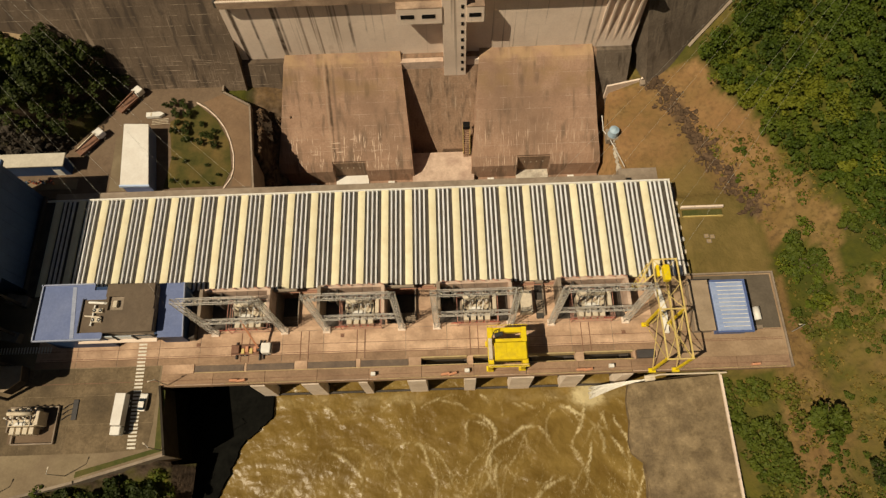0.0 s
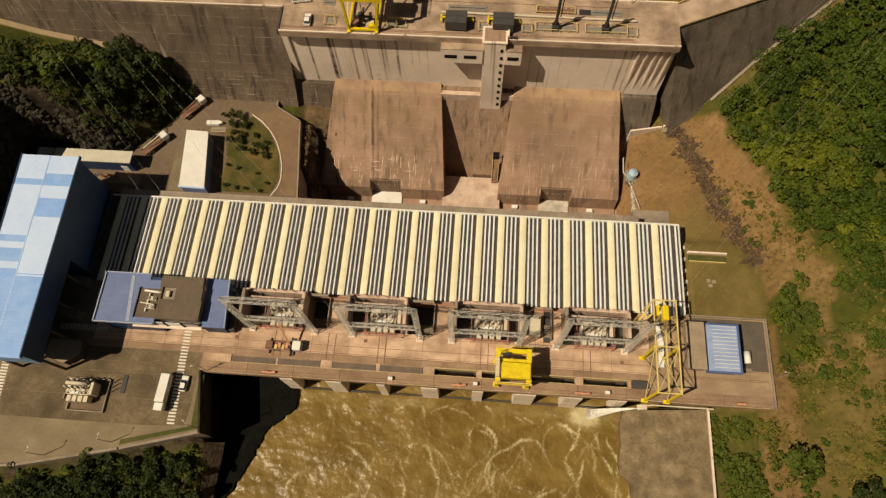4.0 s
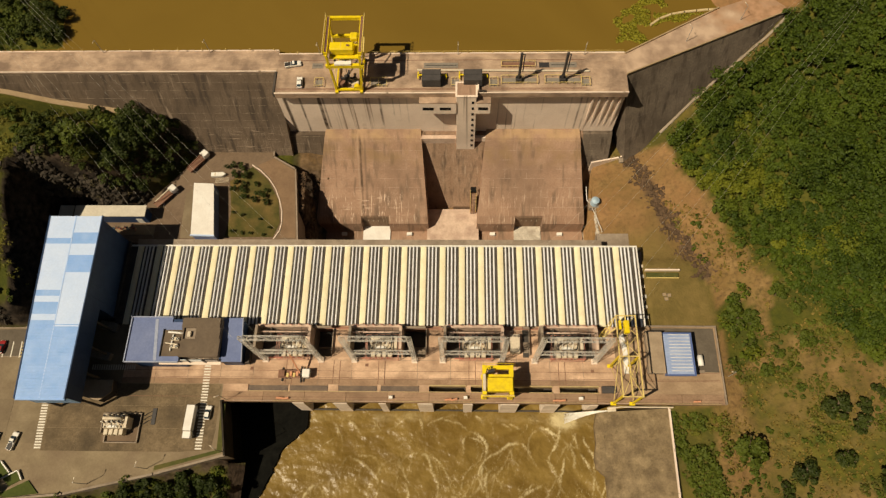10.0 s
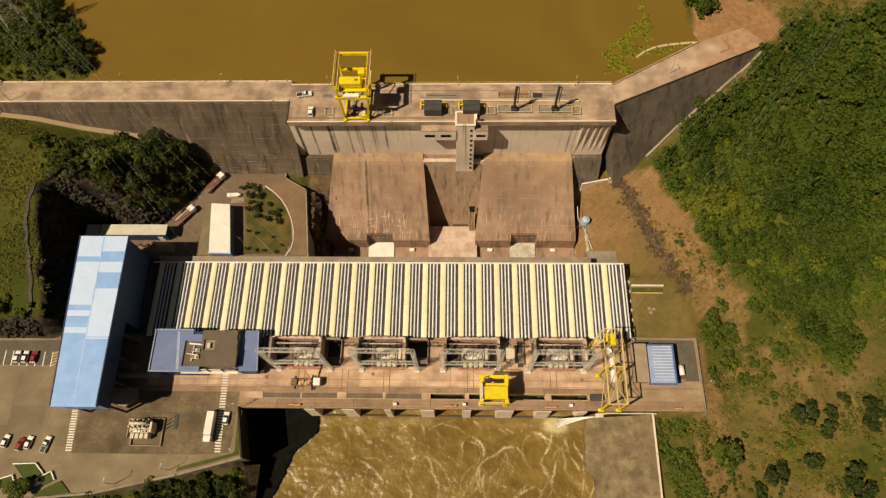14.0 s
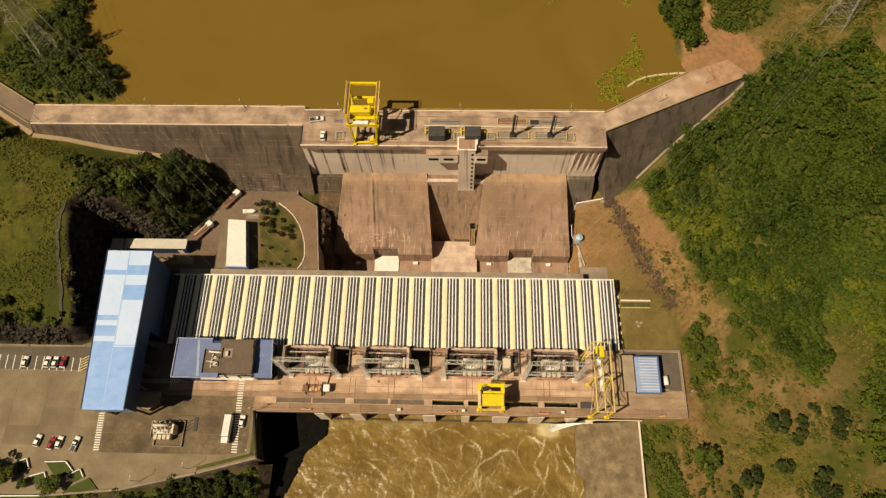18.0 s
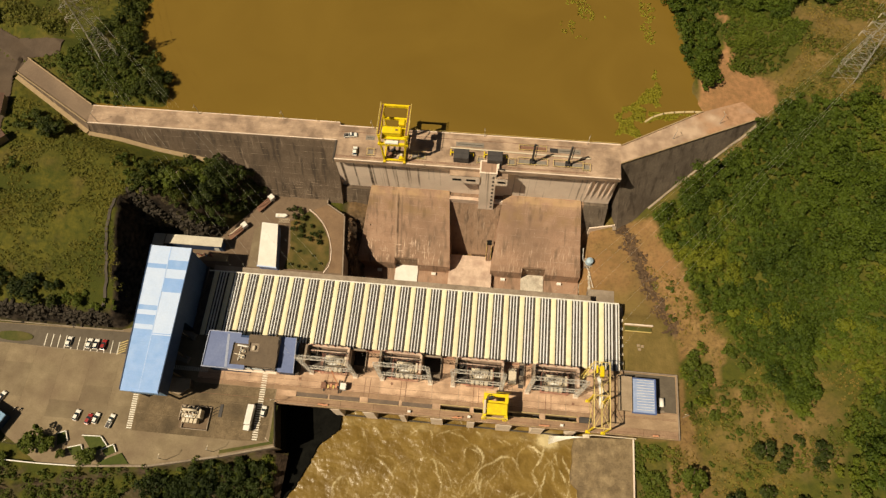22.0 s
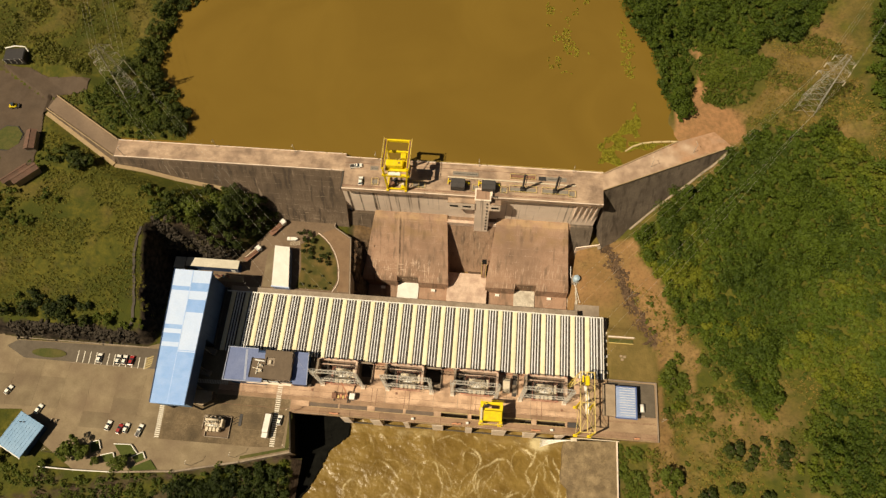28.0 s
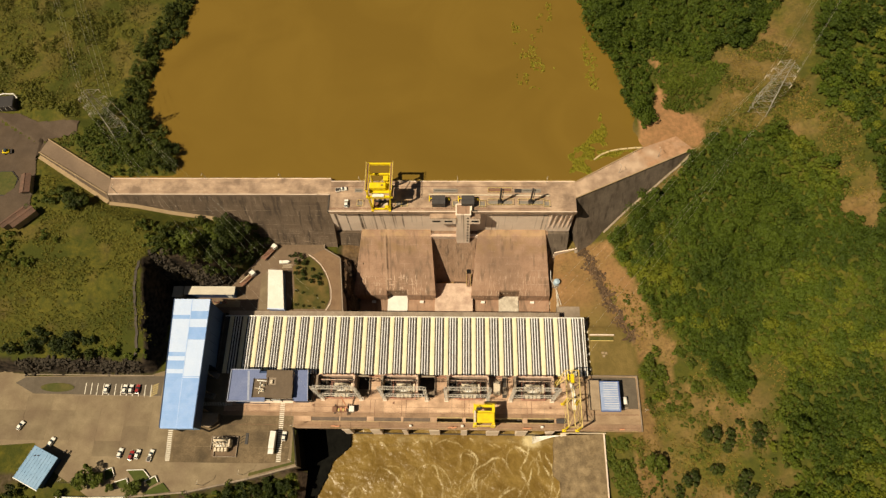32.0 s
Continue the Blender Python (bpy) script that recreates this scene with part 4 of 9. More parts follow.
def ground_mat():
    m, t, p = node_mat("grass_dirt_and_rock")
    N, L = t.nodes.new, t.links.new
    geo = N("ShaderNodeNewGeometry")

    def nz(scale, detail=6, lo=0.35, hi=0.65):
        n = N("ShaderNodeTexNoise")
        n.inputs["Scale"].default_value, n.inputs["Detail"].default_value = scale, detail
        L(geo.outputs["Position"], n.inputs["Vector"])
        r = N("ShaderNodeMapRange")
        r.inputs[1].default_value, r.inputs[2].default_value = lo, hi
        L(n.outputs[0], r.inputs[0])
        return r.outputs[0]

    def mixc(fac, a, b):
        x = N("ShaderNodeMix")
        x.data_type = "RGBA"
        L(fac, x.inputs[0])
        for i, c in ((6, a), (7, b)):
            if isinstance(c, tuple):
                x.inputs[i].default_value = (*c, 1)
            else:
                L(c, x.inputs[i])
        return x.outputs[2]

    grass = mixc(nz(0.035, 5, 0.4, 0.6), (0.050, 0.058, 0.011), (0.115, 0.105, 0.020))
    grass = mixc(nz(0.13, 5, 0.45, 0.65), grass, (0.110, 0.098, 0.018))
    grass = mixc(nz(0.6, 8, 0.3, 0.7), grass, (0.048, 0.055, 0.012))
    soil = mixc(nz(0.25), (0.205, 0.122, 0.050), (0.28, 0.174, 0.078))
    soil = mixc(nz(0.12, 6, 0.45, 0.62), soil, (0.20, 0.118, 0.05))
    soil = mixc(nz(0.9, 9, 0.46, 0.7), soil, (0.125, 0.076, 0.036))
    stone = mixc(nz(0.6, 10, 0.3, 0.7), (0.026, 0.019, 0.014), (0.12, 0.084, 0.060))
    ad, ar = N("ShaderNodeAttribute"), N("ShaderNodeAttribute")
    ad.attribute_name, ar.attribute_name = "dirt", "rockmask"
    col = mixc(ad.outputs["Fac"], grass, soil)
    ae = N("ShaderNodeAttribute")
    ae.attribute_name = "bare"
    col = mixc(ae.outputs["Fac"], col, mixc(nz(0.5, 8, 0.35, 0.7), (0.35, 0.185, 0.09), (0.22, 0.125, 0.06)))
    am = N("ShaderNodeAttribute")
    am.attribute_name = "mown"
    col = mixc(am.outputs["Fac"], col, mixc(nz(0.35, 8, 0.35, 0.65), (0.20, 0.142, 0.052), (0.15, 0.110, 0.038)))
    col = mixc(ar.outputs["Fac"], col, stone)
    # Near-black rock colour carries the shade of the western cut.
    ab = N("ShaderNodeAttribute")
    ab.attribute_name = "cut_shade"
    col = mixc(ab.outputs["Fac"], col, mixc(nz(0.5, 10, 0.35, 0.7), (0.008, 0.007, 0.006), (0.055, 0.042, 0.032)))
    L(col, p.inputs["Base Color"])
    p.inputs["Roughness"].default_value = 0.95
    p.inputs["Specular IOR Level"].default_value = 0.1
    n = N("ShaderNodeTexNoise")
    n.inputs["Scale"].default_value, n.inputs["Detail"].default_value = 1.3, 8
    L(geo.outputs["Position"], n.inputs["Vector"])
    bp = N("ShaderNodeBump")
    bp.inputs["Strength"].default_value, bp.inputs["Distance"].default_value = 0.6, 0.35
    L(n.outputs[0], bp.inputs["Height"])
    L(bp.outputs[0], p.inputs["Normal"])
    return m


M["ground"] = ground_mat()
me.materials.clear()
me.materials.append(M["ground"])
ground = tagged(new("ground", me), "grassy hillsides with bare soil and rock", "ground", kind="structure")

# ---- water ----
res = part("water", prism([(-186, 153.2), (-157, 134.6), (-60, 134.0), (50.6, 131.0), (82, 149), (100, 160), (140, 700), (-420, 700), (-420, 200), (-186, 170)], 18.9, 25.0), "reservoir")
tagged(res, "still muddy brown reservoir behind the dam", "water", kind="structure")
W0, W1, V0, V1 = -64, 52, -60, 36
WS = 0.24
tx, ty = np.meshgrid(np.arange(W0, W1 + 0.1, WS), np.arange(V0, V1 + 0.1, WS))
fo = np.zeros(tx.shape)
wr = np.random.default_rng(5)


def stamp(px, py, r, a):
    """Adds a soft dab of foam to the water's streak field."""
    i, j, n = int((px - W0) / WS), int((py - V0) / WS), int(2.6 * r / WS) + 1
    i0, i1, j0, j1 = max(i - n, 0), min(i + n + 1, tx.shape[1]), max(j - n, 0), min(j + n + 1, tx.shape[0])
    if i0 < i1 and j0 < j1:
        d = ((tx[j0:j1, i0:i1] - px) ** 2 + (ty[j0:j1, i0:i1] - py) ** 2) / r ** 2
        fo[j0:j1, i0:i1] = np.maximum(fo[j0:j1, i0:i1], a * np.exp(-d))


def streak_path(px, py, length, drift, amp, wide, turn=0.0):
    """A wandering thread of foam that the current draws away from the draft tubes."""
    ph, go, k = wr.random(4) * 40, 0.0, 0
    ang = -math.pi / 2 + turn
    while go < length and V0 < py < 31.0 and W0 < px < W1:
        u = go / length
        ang += (-math.pi / 2 + drift - ang) * 0.045 + 0.17 * float(fbm(np.array([ph[0] + go]), np.array([ph[1]]), 4.5, 3)[0])
        px, py, go = px + 0.22 * math.cos(ang), py + 0.22 * math.sin(ang), go + 0.22
        broken = 0.62 + 1.0 * float(fbm(np.array([ph[2] + go]), np.array([ph[3]]), 3.0, 3)[0])
        stamp(px + 0.12 * wr.normal(), py + 0.1 * wr.normal(), wide * (0.55 + 0.6 * wr.random()), min(1.0, 1.25 * amp * max(0.0, broken) * min(1, 6 * u + 0.3) * (1.0 - 0.55 * u)))


# boils below each draft tube throw up lopsided hooks of foam: a long strand that bends over and trails downstream, and a short one opposite
for bx, by, amp, strong in ((-33, 18, 0.75, 1), (-20, 17, 0.8, 1), (-11.5, 19, 0.9, 1), (2.5, 24, 1.0, 1), (18, 22, 0.85, -1), (24, 26, 0.95, 1), (-43, 9, 0.6, -1), (9, 13, 0.7, -1), (-2, 6, 0.6, 1), (24, 10, 0.7, -1), (-27, 5, 0.6, -1)):
    for rep_ in range(3):
        streak_path(bx + 0.5 * wr.normal(), by + 0.5 * wr.normal(), 13 + 12 * wr.random(), strong * 0.1 + 0.08 * wr.normal(), amp * (1.0, 0.7, 0.5)[rep_], (0.4, 0.24, 0.18)[rep_], strong * (1.5 + 0.25 * wr.random()))
    streak_path(bx, by, 5 + 5 * wr.random(), -strong * 0.1, 0.7 * amp, 0.3, -strong * 1.4)
for k in range(34):
    px = -50 + 92 * wr.random() ** 0.85
    streak_path(px, 2 + 27 * wr.random(), 3 + 11 * wr.random() ** 1.5, 0.2 * wr.normal(), 0.25 + 0.4 * wr.random(), 0.16 + 0.12 * wr.random(), 1.0 * wr.normal())
for k in range(26):
    streak_path(-50 + 90 * wr.random(), 27.5 + 3 * wr.random(), 2 + 5 * wr.random(), 0.0, 0.5 + 0.3 * wr.random(), 0.3, 1.4 * wr.choice((-1, 1)))
for k in range(5):
    streak_path(31 + 2.2 * k, 28 - 1.2 * k, 22, 0.05, 0.95, 0.3, 0.5 * wr.normal())
tz = -16 + 0.55 * fbm(tx, ty, 7, 5) + 0.3 * fbm(tx * 0.6, ty, 2.5, 2) + 0.16 * fo
ti = np.arange(tx.size).reshape(tx.shape)
tf = np.stack([ti[:-1, :-1], ti[:-1, 1:], ti[1:, 1:], ti[1:, :-1]], -1).reshape(-1, 4)
tme = mesh_from("water", np.stack([tx, ty, tz], -1).reshape(-1, 3), tf, "tail")
tme.shade_smooth()
sd = np.exp(-(np.hypot((tx - 31.6) / 1.5, ty - 29.0) / 2.3) ** 2) * 2.0
sd = np.maximum(sd, 0.3 * smoothstep(2.5, 0.5, np.abs(ty - 29.4)) * (tx > -46) * (0.5 + fbm(tx, ty, 5, 3)))
fo *= smoothstep(31.4, 30.6, ty)
at = tme.attributes.new("foaming", "FLOAT", "POINT")
at.data.foreach_set("value", fo.astype(np.float32).ravel())
at = tme.attributes.new("splash", "FLOAT", "POINT")
at.data.foreach_set("value", sd.astype(np.float32).ravel())
tagged(new("water", tme), "churning brown tailrace water streaked with foam", "water", kind="structure")

# ---- dam ----
BAT = BATTER


def thing(name, label, category, x=0, y=0, z=0, rz=0, group="", kind=""):
    return tagged(empty(name, x, y, z, rz), label, category, group, kind)


dam = thing("dam_wall", "weathered grey-brown concrete gravity dam with a roadway crest", "dam", kind="structure")
foot = lambda z: 127.4 - BAT * (26.8 - z)
part("wing_wall", sweep([(135.4, 26.4), (127.4, 26.4), (foot(-20) + 0.2, -20), (135.4, -20)], -156.3, -57.7), "dam_dark", dam, "dark sloping concrete face, stained by water")
part("roadway", box(-156.4, 127.4, 26.4, -57.0, 135.7, 26.8), "crest", dam, "pale reddish concrete roadway")


def wing(name, a, b, c, d, z1, z0, mat, slope=True):
    """A wall with its crest on a-b (downstream edge) and d-c (upstream edge), its downstream face battered."""
    a, b, c, d = (Vector((*p, 0)) for p in (a, b, c, d))
    n = Vector(((b - a).y, -(b - a).x, 0)).normalized()
    k = BAT * (z1 - z0) if slope else 0
    bm = bmesh.new()
    hi = [bm.verts.new((p.x, p.y, z1)) for p in (a, b, c, d)]
    lo = [bm.verts.new((p.x, p.y, z0)) for p in (a + n * k, b + n * k, c, d)]
    bm.faces.new(hi)
    bm.faces.new(lo[::-1])
    for i in range(4):
        bm.faces.new((lo[i], lo[(i + 1) % 4], hi[(i + 1) % 4], hi[i]))
    bmesh.ops.recalc_face_normals(bm, faces=bm.faces[:])
    return part(name, bm, mat, dam)


EAST = (((50.4, 125.9), (86.0, 142.2), (82.0, 151.6), (50.4, 133.8)), ((86.0, 142.2), (104.5, 150.7), (97.5, 157.6), (82.0, 151.6)))
for q in EAST:
    wing("wing_wall", *q, 26.4, -20, "dam_east")
prev = None
for k in range(26):
    p = Vector((50.4, 125.9, 0)).lerp(Vector((104.5, 150.7, 0)), 0.22 + 0.77 * k / 25)
    n = Vector((24.8, -54.1, 0)).normalized()
    z = 10.0
    for _ in range(30):
        f_ = p + n * (BAT * (26.4 - z) + 0.9)
        z = 0.5 * z + 0.5 * float(ground_z(f_.x, f_.y))
    q_ = p + n * (BAT * (26.4 - z) + 0.7)
    if prev:
        part("toe_strip", beams([(prev, (q_.x, q_.y, z + 0.4))], 0.8, 0.6), "wall", dam)
    prev = (q_.x, q_.y, z + 0.4)
prev = None
for k in range(16):
    p = Vector((-156.3, 127.4, 0)).lerp(Vector((-193.0, 149.1, 0)), k / 15)
    n = Vector((-21.7, -36.7, 0)).normalized()
    z = 20.0
    for _ in range(30):
        f_ = p + n * (BAT * (26.4 - z) + 0.9)
        z = 0.5 * z + 0.5 * min(26.2, float(ground_z(f_.x, f_.y)))
    q_ = p + n * (BAT * (26.4 - z) + 0.6)
    if prev:
        part("toe_strip", beams([(prev, (q_.x, q_.y, z + 0.35))], 1.7, 0.6), "toe", dam)
    prev = (q_.x, q_.y, z + 0.35)
for q in EAST:
    wing("roadway", *q, 26.79, 26.4, "road_soil", False)
for (ax, ay), (bx, by) in (((-193, 149.1), (-156.3, 127.4)), ((-190.5, 156.2), (-156.9, 135.7)), ((50.4, 125.9), (104.5, 150.7)), ((50.6, 133.8), (82.0, 151.6))):
    part("parapet", beams([((ax, ay, 27.05), (bx, by, 27.05))], 0.4, 0.6), "toe", dam, "low tan parapet along the roadway")
wing("wing_wall", (-193, 149.1), (-156.3, 127.4), (-156.3, 135.7), (-190.5, 156.2), 26.4, 8, "dam_dark")
wing("roadway", (-193, 149.1), (-156.4, 127.4), (-156.4, 135.7), (-190.5, 156.2), 26.79, 26.4, "road_worn", False)
# the intake block with its overhanging crest
part("intake_block", sweep([(134.2, 26.4), (121.2, 26.4), (121.2, 2.0), (120.4, -27), (134.2, -27)], -57.7, 50.6), "dam_light", dam, "pale vertical concrete wall streaked with damp")
part("crest_slab", box(-57.0, 119.1, 24.7, 50.4, 134.4, 26.8, 0.06), "crest", dam, "reddish concrete crest slab with a projecting edge")
for x0, x1, y0, y1 in ((-57.0, 50.4, 119.1, 119.45), (-156.3, -57.2, 127.4, 127.7), (-156.3, -57.2, 135.4, 135.7), (-57.0, -42, 134.0, 134.3), (-28, 50.4, 133.9, 134.3)):
    part("kerb", box(x0, y0, 26.8, x1, y1, 27.15, 0.03), "dam_light", dam)
LOW = [(123.0, 3.2), (119.8, 3.2), (119.0, 1.6), (105.0, -28), (123.0, -28)]
part("lower_face", sweep(LOW, -46.0, 41.0), "dam_brown", dam, "stained brown lower concrete face")
part("lower_face", sweep(LOW, -57.7, -46.01), "dam_dark", dam, "grey lower concrete face with lime runs")
part("lower_face", sweep(LOW, 41.01, 50.6), "dam_east", dam, "grey lower concrete face")
part("end_wall", box(-57.6, 119.2, 25.2, -57.01, 127.3, 27.1), "dark_conc", dam, "dark end wall of the crest slab")
part("face_panel", sweep([(121, 0.2), (117.6, -1.2), (105.2, -21.6), (105.2, -26), (121, -26)], -2.8, 7.4), "dam_brown", dam, "raised brown panel below the lift tower")
part("pit_floor", box(-12.0, 82.6, -26, 6.4, 104.4, -22.3), "pink", dam, "pinkish concrete floor between the casings")
for a, b in ((-51.4, -35.2), (-25.4, -12.0), (6.4, 19.1), (28.7, 43.6)):
    part("apron", box(a, 82.6, -28, b, 97.6, -24.5), "chute", dam, "brown concrete apron below the casing")

# pale strip along the dam's western toe
def toe(x):
    z = 20.0
    for _ in range(30):
        z = 0.5 * z + 0.5 * float(ground_z(x, foot(z) - 1.2))
    return foot(z), z


tx_prev = None
for k in range(34):
    x = -157 + 2.2 * k
    ty_, tz_ = toe(x)
    if tz_ < 1:
        continue
    if tx_prev:
        part("toe_strip", beams([((tx_prev[0], tx_prev[1] - 0.6, tx_prev[2] + 0.3), (x, ty_ - 0.6, tz_ + 0.3))], 1.7, 0.5), "toe", dam)
    tx_prev = (x, ty_, tz_)

rim_prev = None
for k in range(18):
    rx_, ry_ = -136.6 - 1.2 * (k / 17) + 0.25 * math.sin(k * 2.1), 96.5 - 37.5 * k / 17
    rz_ = float(ground_z(rx_ - 0.4, ry_)) + 0.1
    if rim_prev:
        part("rim_gutter", beams([(rim_prev, (rx_, ry_, rz_))], 1.1, 0.5), "dark_conc", ground, "grey gutter along the rim of the rock cut")
    rim_prev = (rx_, ry_, rz_)
# penstock casings
for i, (xt0, xt1, xb0, xb1) in enumerate(((-45.3, -13.6, -51.3, -11.5), (8.6, 39.4, 5.6, 43.4))):
    top = [(122.2, 4.6), (121.1, 4.4), (118.6, 3.0), (113.5, -2.0), (105.5, -10.0)]
    full = top + [(98.6, -15.8), (96.7, -18.3), (96.5, -24.49), (99.5, -28), (122.2, -28)]
    cut_ = top + [(98.6, -15.8), (98.7, -24.2), (99.5, -28), (122.2, -28)]
    m0, m1 = ((-35.2, -25.4), (19.1, 28.7))[i]

    def side(y, z, a, b):
        k = 1 if z < -22.2 else (122.2 - y) / 25.8
        return a + (b - a) * k

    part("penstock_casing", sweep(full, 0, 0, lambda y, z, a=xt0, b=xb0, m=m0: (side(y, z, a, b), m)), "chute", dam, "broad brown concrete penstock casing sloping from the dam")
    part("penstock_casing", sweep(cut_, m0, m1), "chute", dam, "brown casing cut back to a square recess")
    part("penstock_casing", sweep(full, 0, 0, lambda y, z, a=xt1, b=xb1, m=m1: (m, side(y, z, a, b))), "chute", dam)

# ---- powerhouse hall ----
hall = thing("powerhouse", "long low powerhouse with ribbed roof and cream skylight strips", "building")
RX0, RX1, RY0, RY1, RZ = -105.0, 54.6, 54.0, 79.4, 1.8
part("wall", box(RX0, RY0 + 0.3, -22, RX1 - 0.1, RY0 + 0.9, RZ - 1.3), "redbrick", hall, "reddish painted side wall")
part("wall", box(RX0, RY1 - 0.7, -26, RX1 - 0.1, RY1 - 0.1, RZ - 1.3), "wall", hall)
part("wall", box(RX1 - 0.7, RY0 + 0.9, -22, RX1 - 0.1, RY1 - 0.7, RZ - 1.3), "wall", hall)
# Shallow dark slab: its colour replaces the shade of deep rib gaps.
part("roof_slab", box(RX0, RY0, RZ - 1.3, RX1, RY1, RZ - 0.5), "dark_conc", hall, "gutters between the roof ribs, their shade put into a dark colour")
part("fascia", box(RX0, RY1, RZ - 1.4, RX1, RY1 + 0.4, RZ + 0.05), "white", hall, "white roof edge")
part("fascia", box(RX1, RY0, RZ - 1.4, RX1 + 0.3, RY1 + 0.4, RZ + 0.03), "white", hall, "white roof edge")


def roof_piece(name, w, top, mat, arch):
    prof = [(-w / 2, RZ - 0.5), (-w / 2 + 0.05, top - arch), (-w / 4, top - arch * 0.25), (0, top), (w / 4, top - arch * 0.25), (w / 2 - 0.05, top - arch), (w / 2, RZ - 0.5)]
    bm = bmesh.new()
    rows = [[bm.verts.new((x, y, z)) for x, z in prof] for y in (RY0 - 0.25, RY1 - 0.02)]
    for i in range(len(prof) - 1):
        bm.faces.new((rows[0][i], rows[0][i + 1], rows[1][i + 1], rows[1][i]))
    bm.faces.new(rows[0][::-1])
    bm.faces.new(rows[1])
    return part(name, bm, mat, hall)


sk = roof_piece("skylight", 1.86, RZ - 0.10, "skylight", 0.12)
rb = roof_piece("rib", 0.54, RZ - 0.05, "rib", 0.16)
sk["label"] = "cream translucent skylight strip"
sk.matrix_basis, first_rib = pose(48.3, 0, 0), True
for k in range(26):
    cx = 48.3 - 6.0 * k
    if k and cx - 1 > RX0:
        share("skylight", sk, pose(cx, 0, 0), hall)
    for dx in (1.72, 2.86, 4.0):
        if RX0 + 0.4 < cx + dx < RX1:
            if first_rib:
                rb.matrix_basis, first_rib = pose(cx + dx, 0, 0), False
            else:
                share("rib", rb, pose(cx + dx, 0, 0), hall)
share("rib", rb, pose(53.9, 0, 0), hall)
part("ledge", box(-104, RY1, -2.6, 44.5, 82.6, -0.2), "wall", hall, "brown concrete ledge along the roof")
part("ledge", box(44.5, RY1, -9, 60.5, 87.2, -5.4), "wall", hall)
part("ledge", box(RX1, 53.6, -9, 57.2, RY1, -2.0), "wall", hall)

# ---- deck and lots ----
deck = thing("deck", "pinkish concrete deck over the draft tubes", "deck", kind="structure")
for k in range(12):
    part("deck_edge", box(-69.6 + 12.1 * k, 31.3, -1.6, -57.56 + 12.1 * k, 34.2, 0.0, 0.03), "deck_road", deck, "darker worn roadway along the deck edge")
WELLS = ((-43.9, -38.4), (-17.1, -10.4))
part("deck_body", box(-100, 36.3, -1.6, 45.5, 44.6, -0.06), "wall", deck)
for a, b in ((-100, WELLS[0][0]), (WELLS[0][1], WELLS[1][0]), (WELLS[1][1], 45.5)):
    part("deck_body", box(a, 44.6, -7.4, b, 54.1, -0.06), "wall", deck)
# Under-deck shade is put into this wall's dark colour.
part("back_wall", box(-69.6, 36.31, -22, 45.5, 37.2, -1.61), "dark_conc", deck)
part("yard_slab", box(45.5, 34.21, -1.6, 75.6, 54.1, -0.01), "yard_tan", deck)
part("asphalt_strip", box(57.0, 40.6, -0.01, 75.2, 53.8, 0.012), "yard_dark", deck, "dark asphalt beside the shed")
part("boundary_wall", box(45.5, 54.1, -2, 76.0, 54.5, 0.55, 0.03), "wall", deck)
part("boundary_wall", box(75.6, 31.3, -2, 76.0, 54.1, 0.5, 0.03), "wall", deck)
slot = [(-69.6, -62.2, "slab"), (-62.0, -50.5, "cover"), (-50.4, -49.9, "slab"), (-49.8, -38.8, "cover"), (-38.7, -35.7, "slab"), (-35.6, -24.4, "cover"),
        (-24.3, -23.3, "slab"), (-23.2, -12.2, "cover"), (-12.1, -9.2, "slab"), (1.5, 2.9, "slab"), (12.8, 14.2, "slab"), (26.6, 28.6, "slab"), (39.9, 40.5, "slab"),
        (40.6, 44.8, "cover"), (44.8, 45.5, "slab")]
for x0, x1, kind in slot:
    if kind == "slab":
        part("slab", box(x0, 34.21, -1.6, x1, 36.3, 0.0), "deck", deck)
    else:
        part("hatch_seat", box(x0, 34.21, -0.6, x1, 36.29, -0.004), "deck_road", deck)
        if x0 > 40:
            part("hatch_box", box(x0 + 0.1, 34.3, 0.0, x1 - 0.1, 36.2, 0.9, 0.04), "darkbox", deck, "dark grey steel box over the last hatch")
            continue
        part("hatch_cover", box(x0, 34.45, -0.004, x1, 35.95, 0.06, 0.02), "hatch", deck, "slate grey draft tube hatch cover")
for x0, x1 in ((-9.2, 1.5), (2.9, 12.8), (14.2, 26.6), (28.6, 39.9)):
    part("hatch_curb", box(x0, 36.0, -1.6, x1, 36.29, 0.45), "curb", deck, "faded yellow curb of an open hatch")
    part("hatch_curb", box(x0, 34.21, -1.6, x1, 34.4, 0.35), "curb", deck)
for i in range(15):
    x0 = -100 + i * 9.7
    for y0, y1 in ((36.3, 37.9), (38.0, 43.5), (43.6, 54.0)):
        xa, xb = x0 + 0.06, min(x0 + 9.64, 45.5)
        if y1 < 50:
            part("slab", box(xa, y0, -0.06, xb, y1, 0.0), "deck_road" if y0 < 37 else "deck", deck)
            continue
        part("slab", box(xa, y0, -0.06, xb, 44.6, 0.0), "deck", deck)
        for w0, w1 in WELLS:
            if xa < w1 and xb > w0:
                if xa < w0:
                    part("slab", box(xa, 44.62, -0.06, w0, y1, 0.0), "deck", deck)
                xa = w1
        if xb > xa:
            part("slab", box(xa, 44.62, -0.06, xb, y1, 0.0), "deck", deck)
part("edge_line", box(-62, 34.22, 0.0, -9.2, 34.36, 0.05), "curb", deck, "faded yellow edge line")
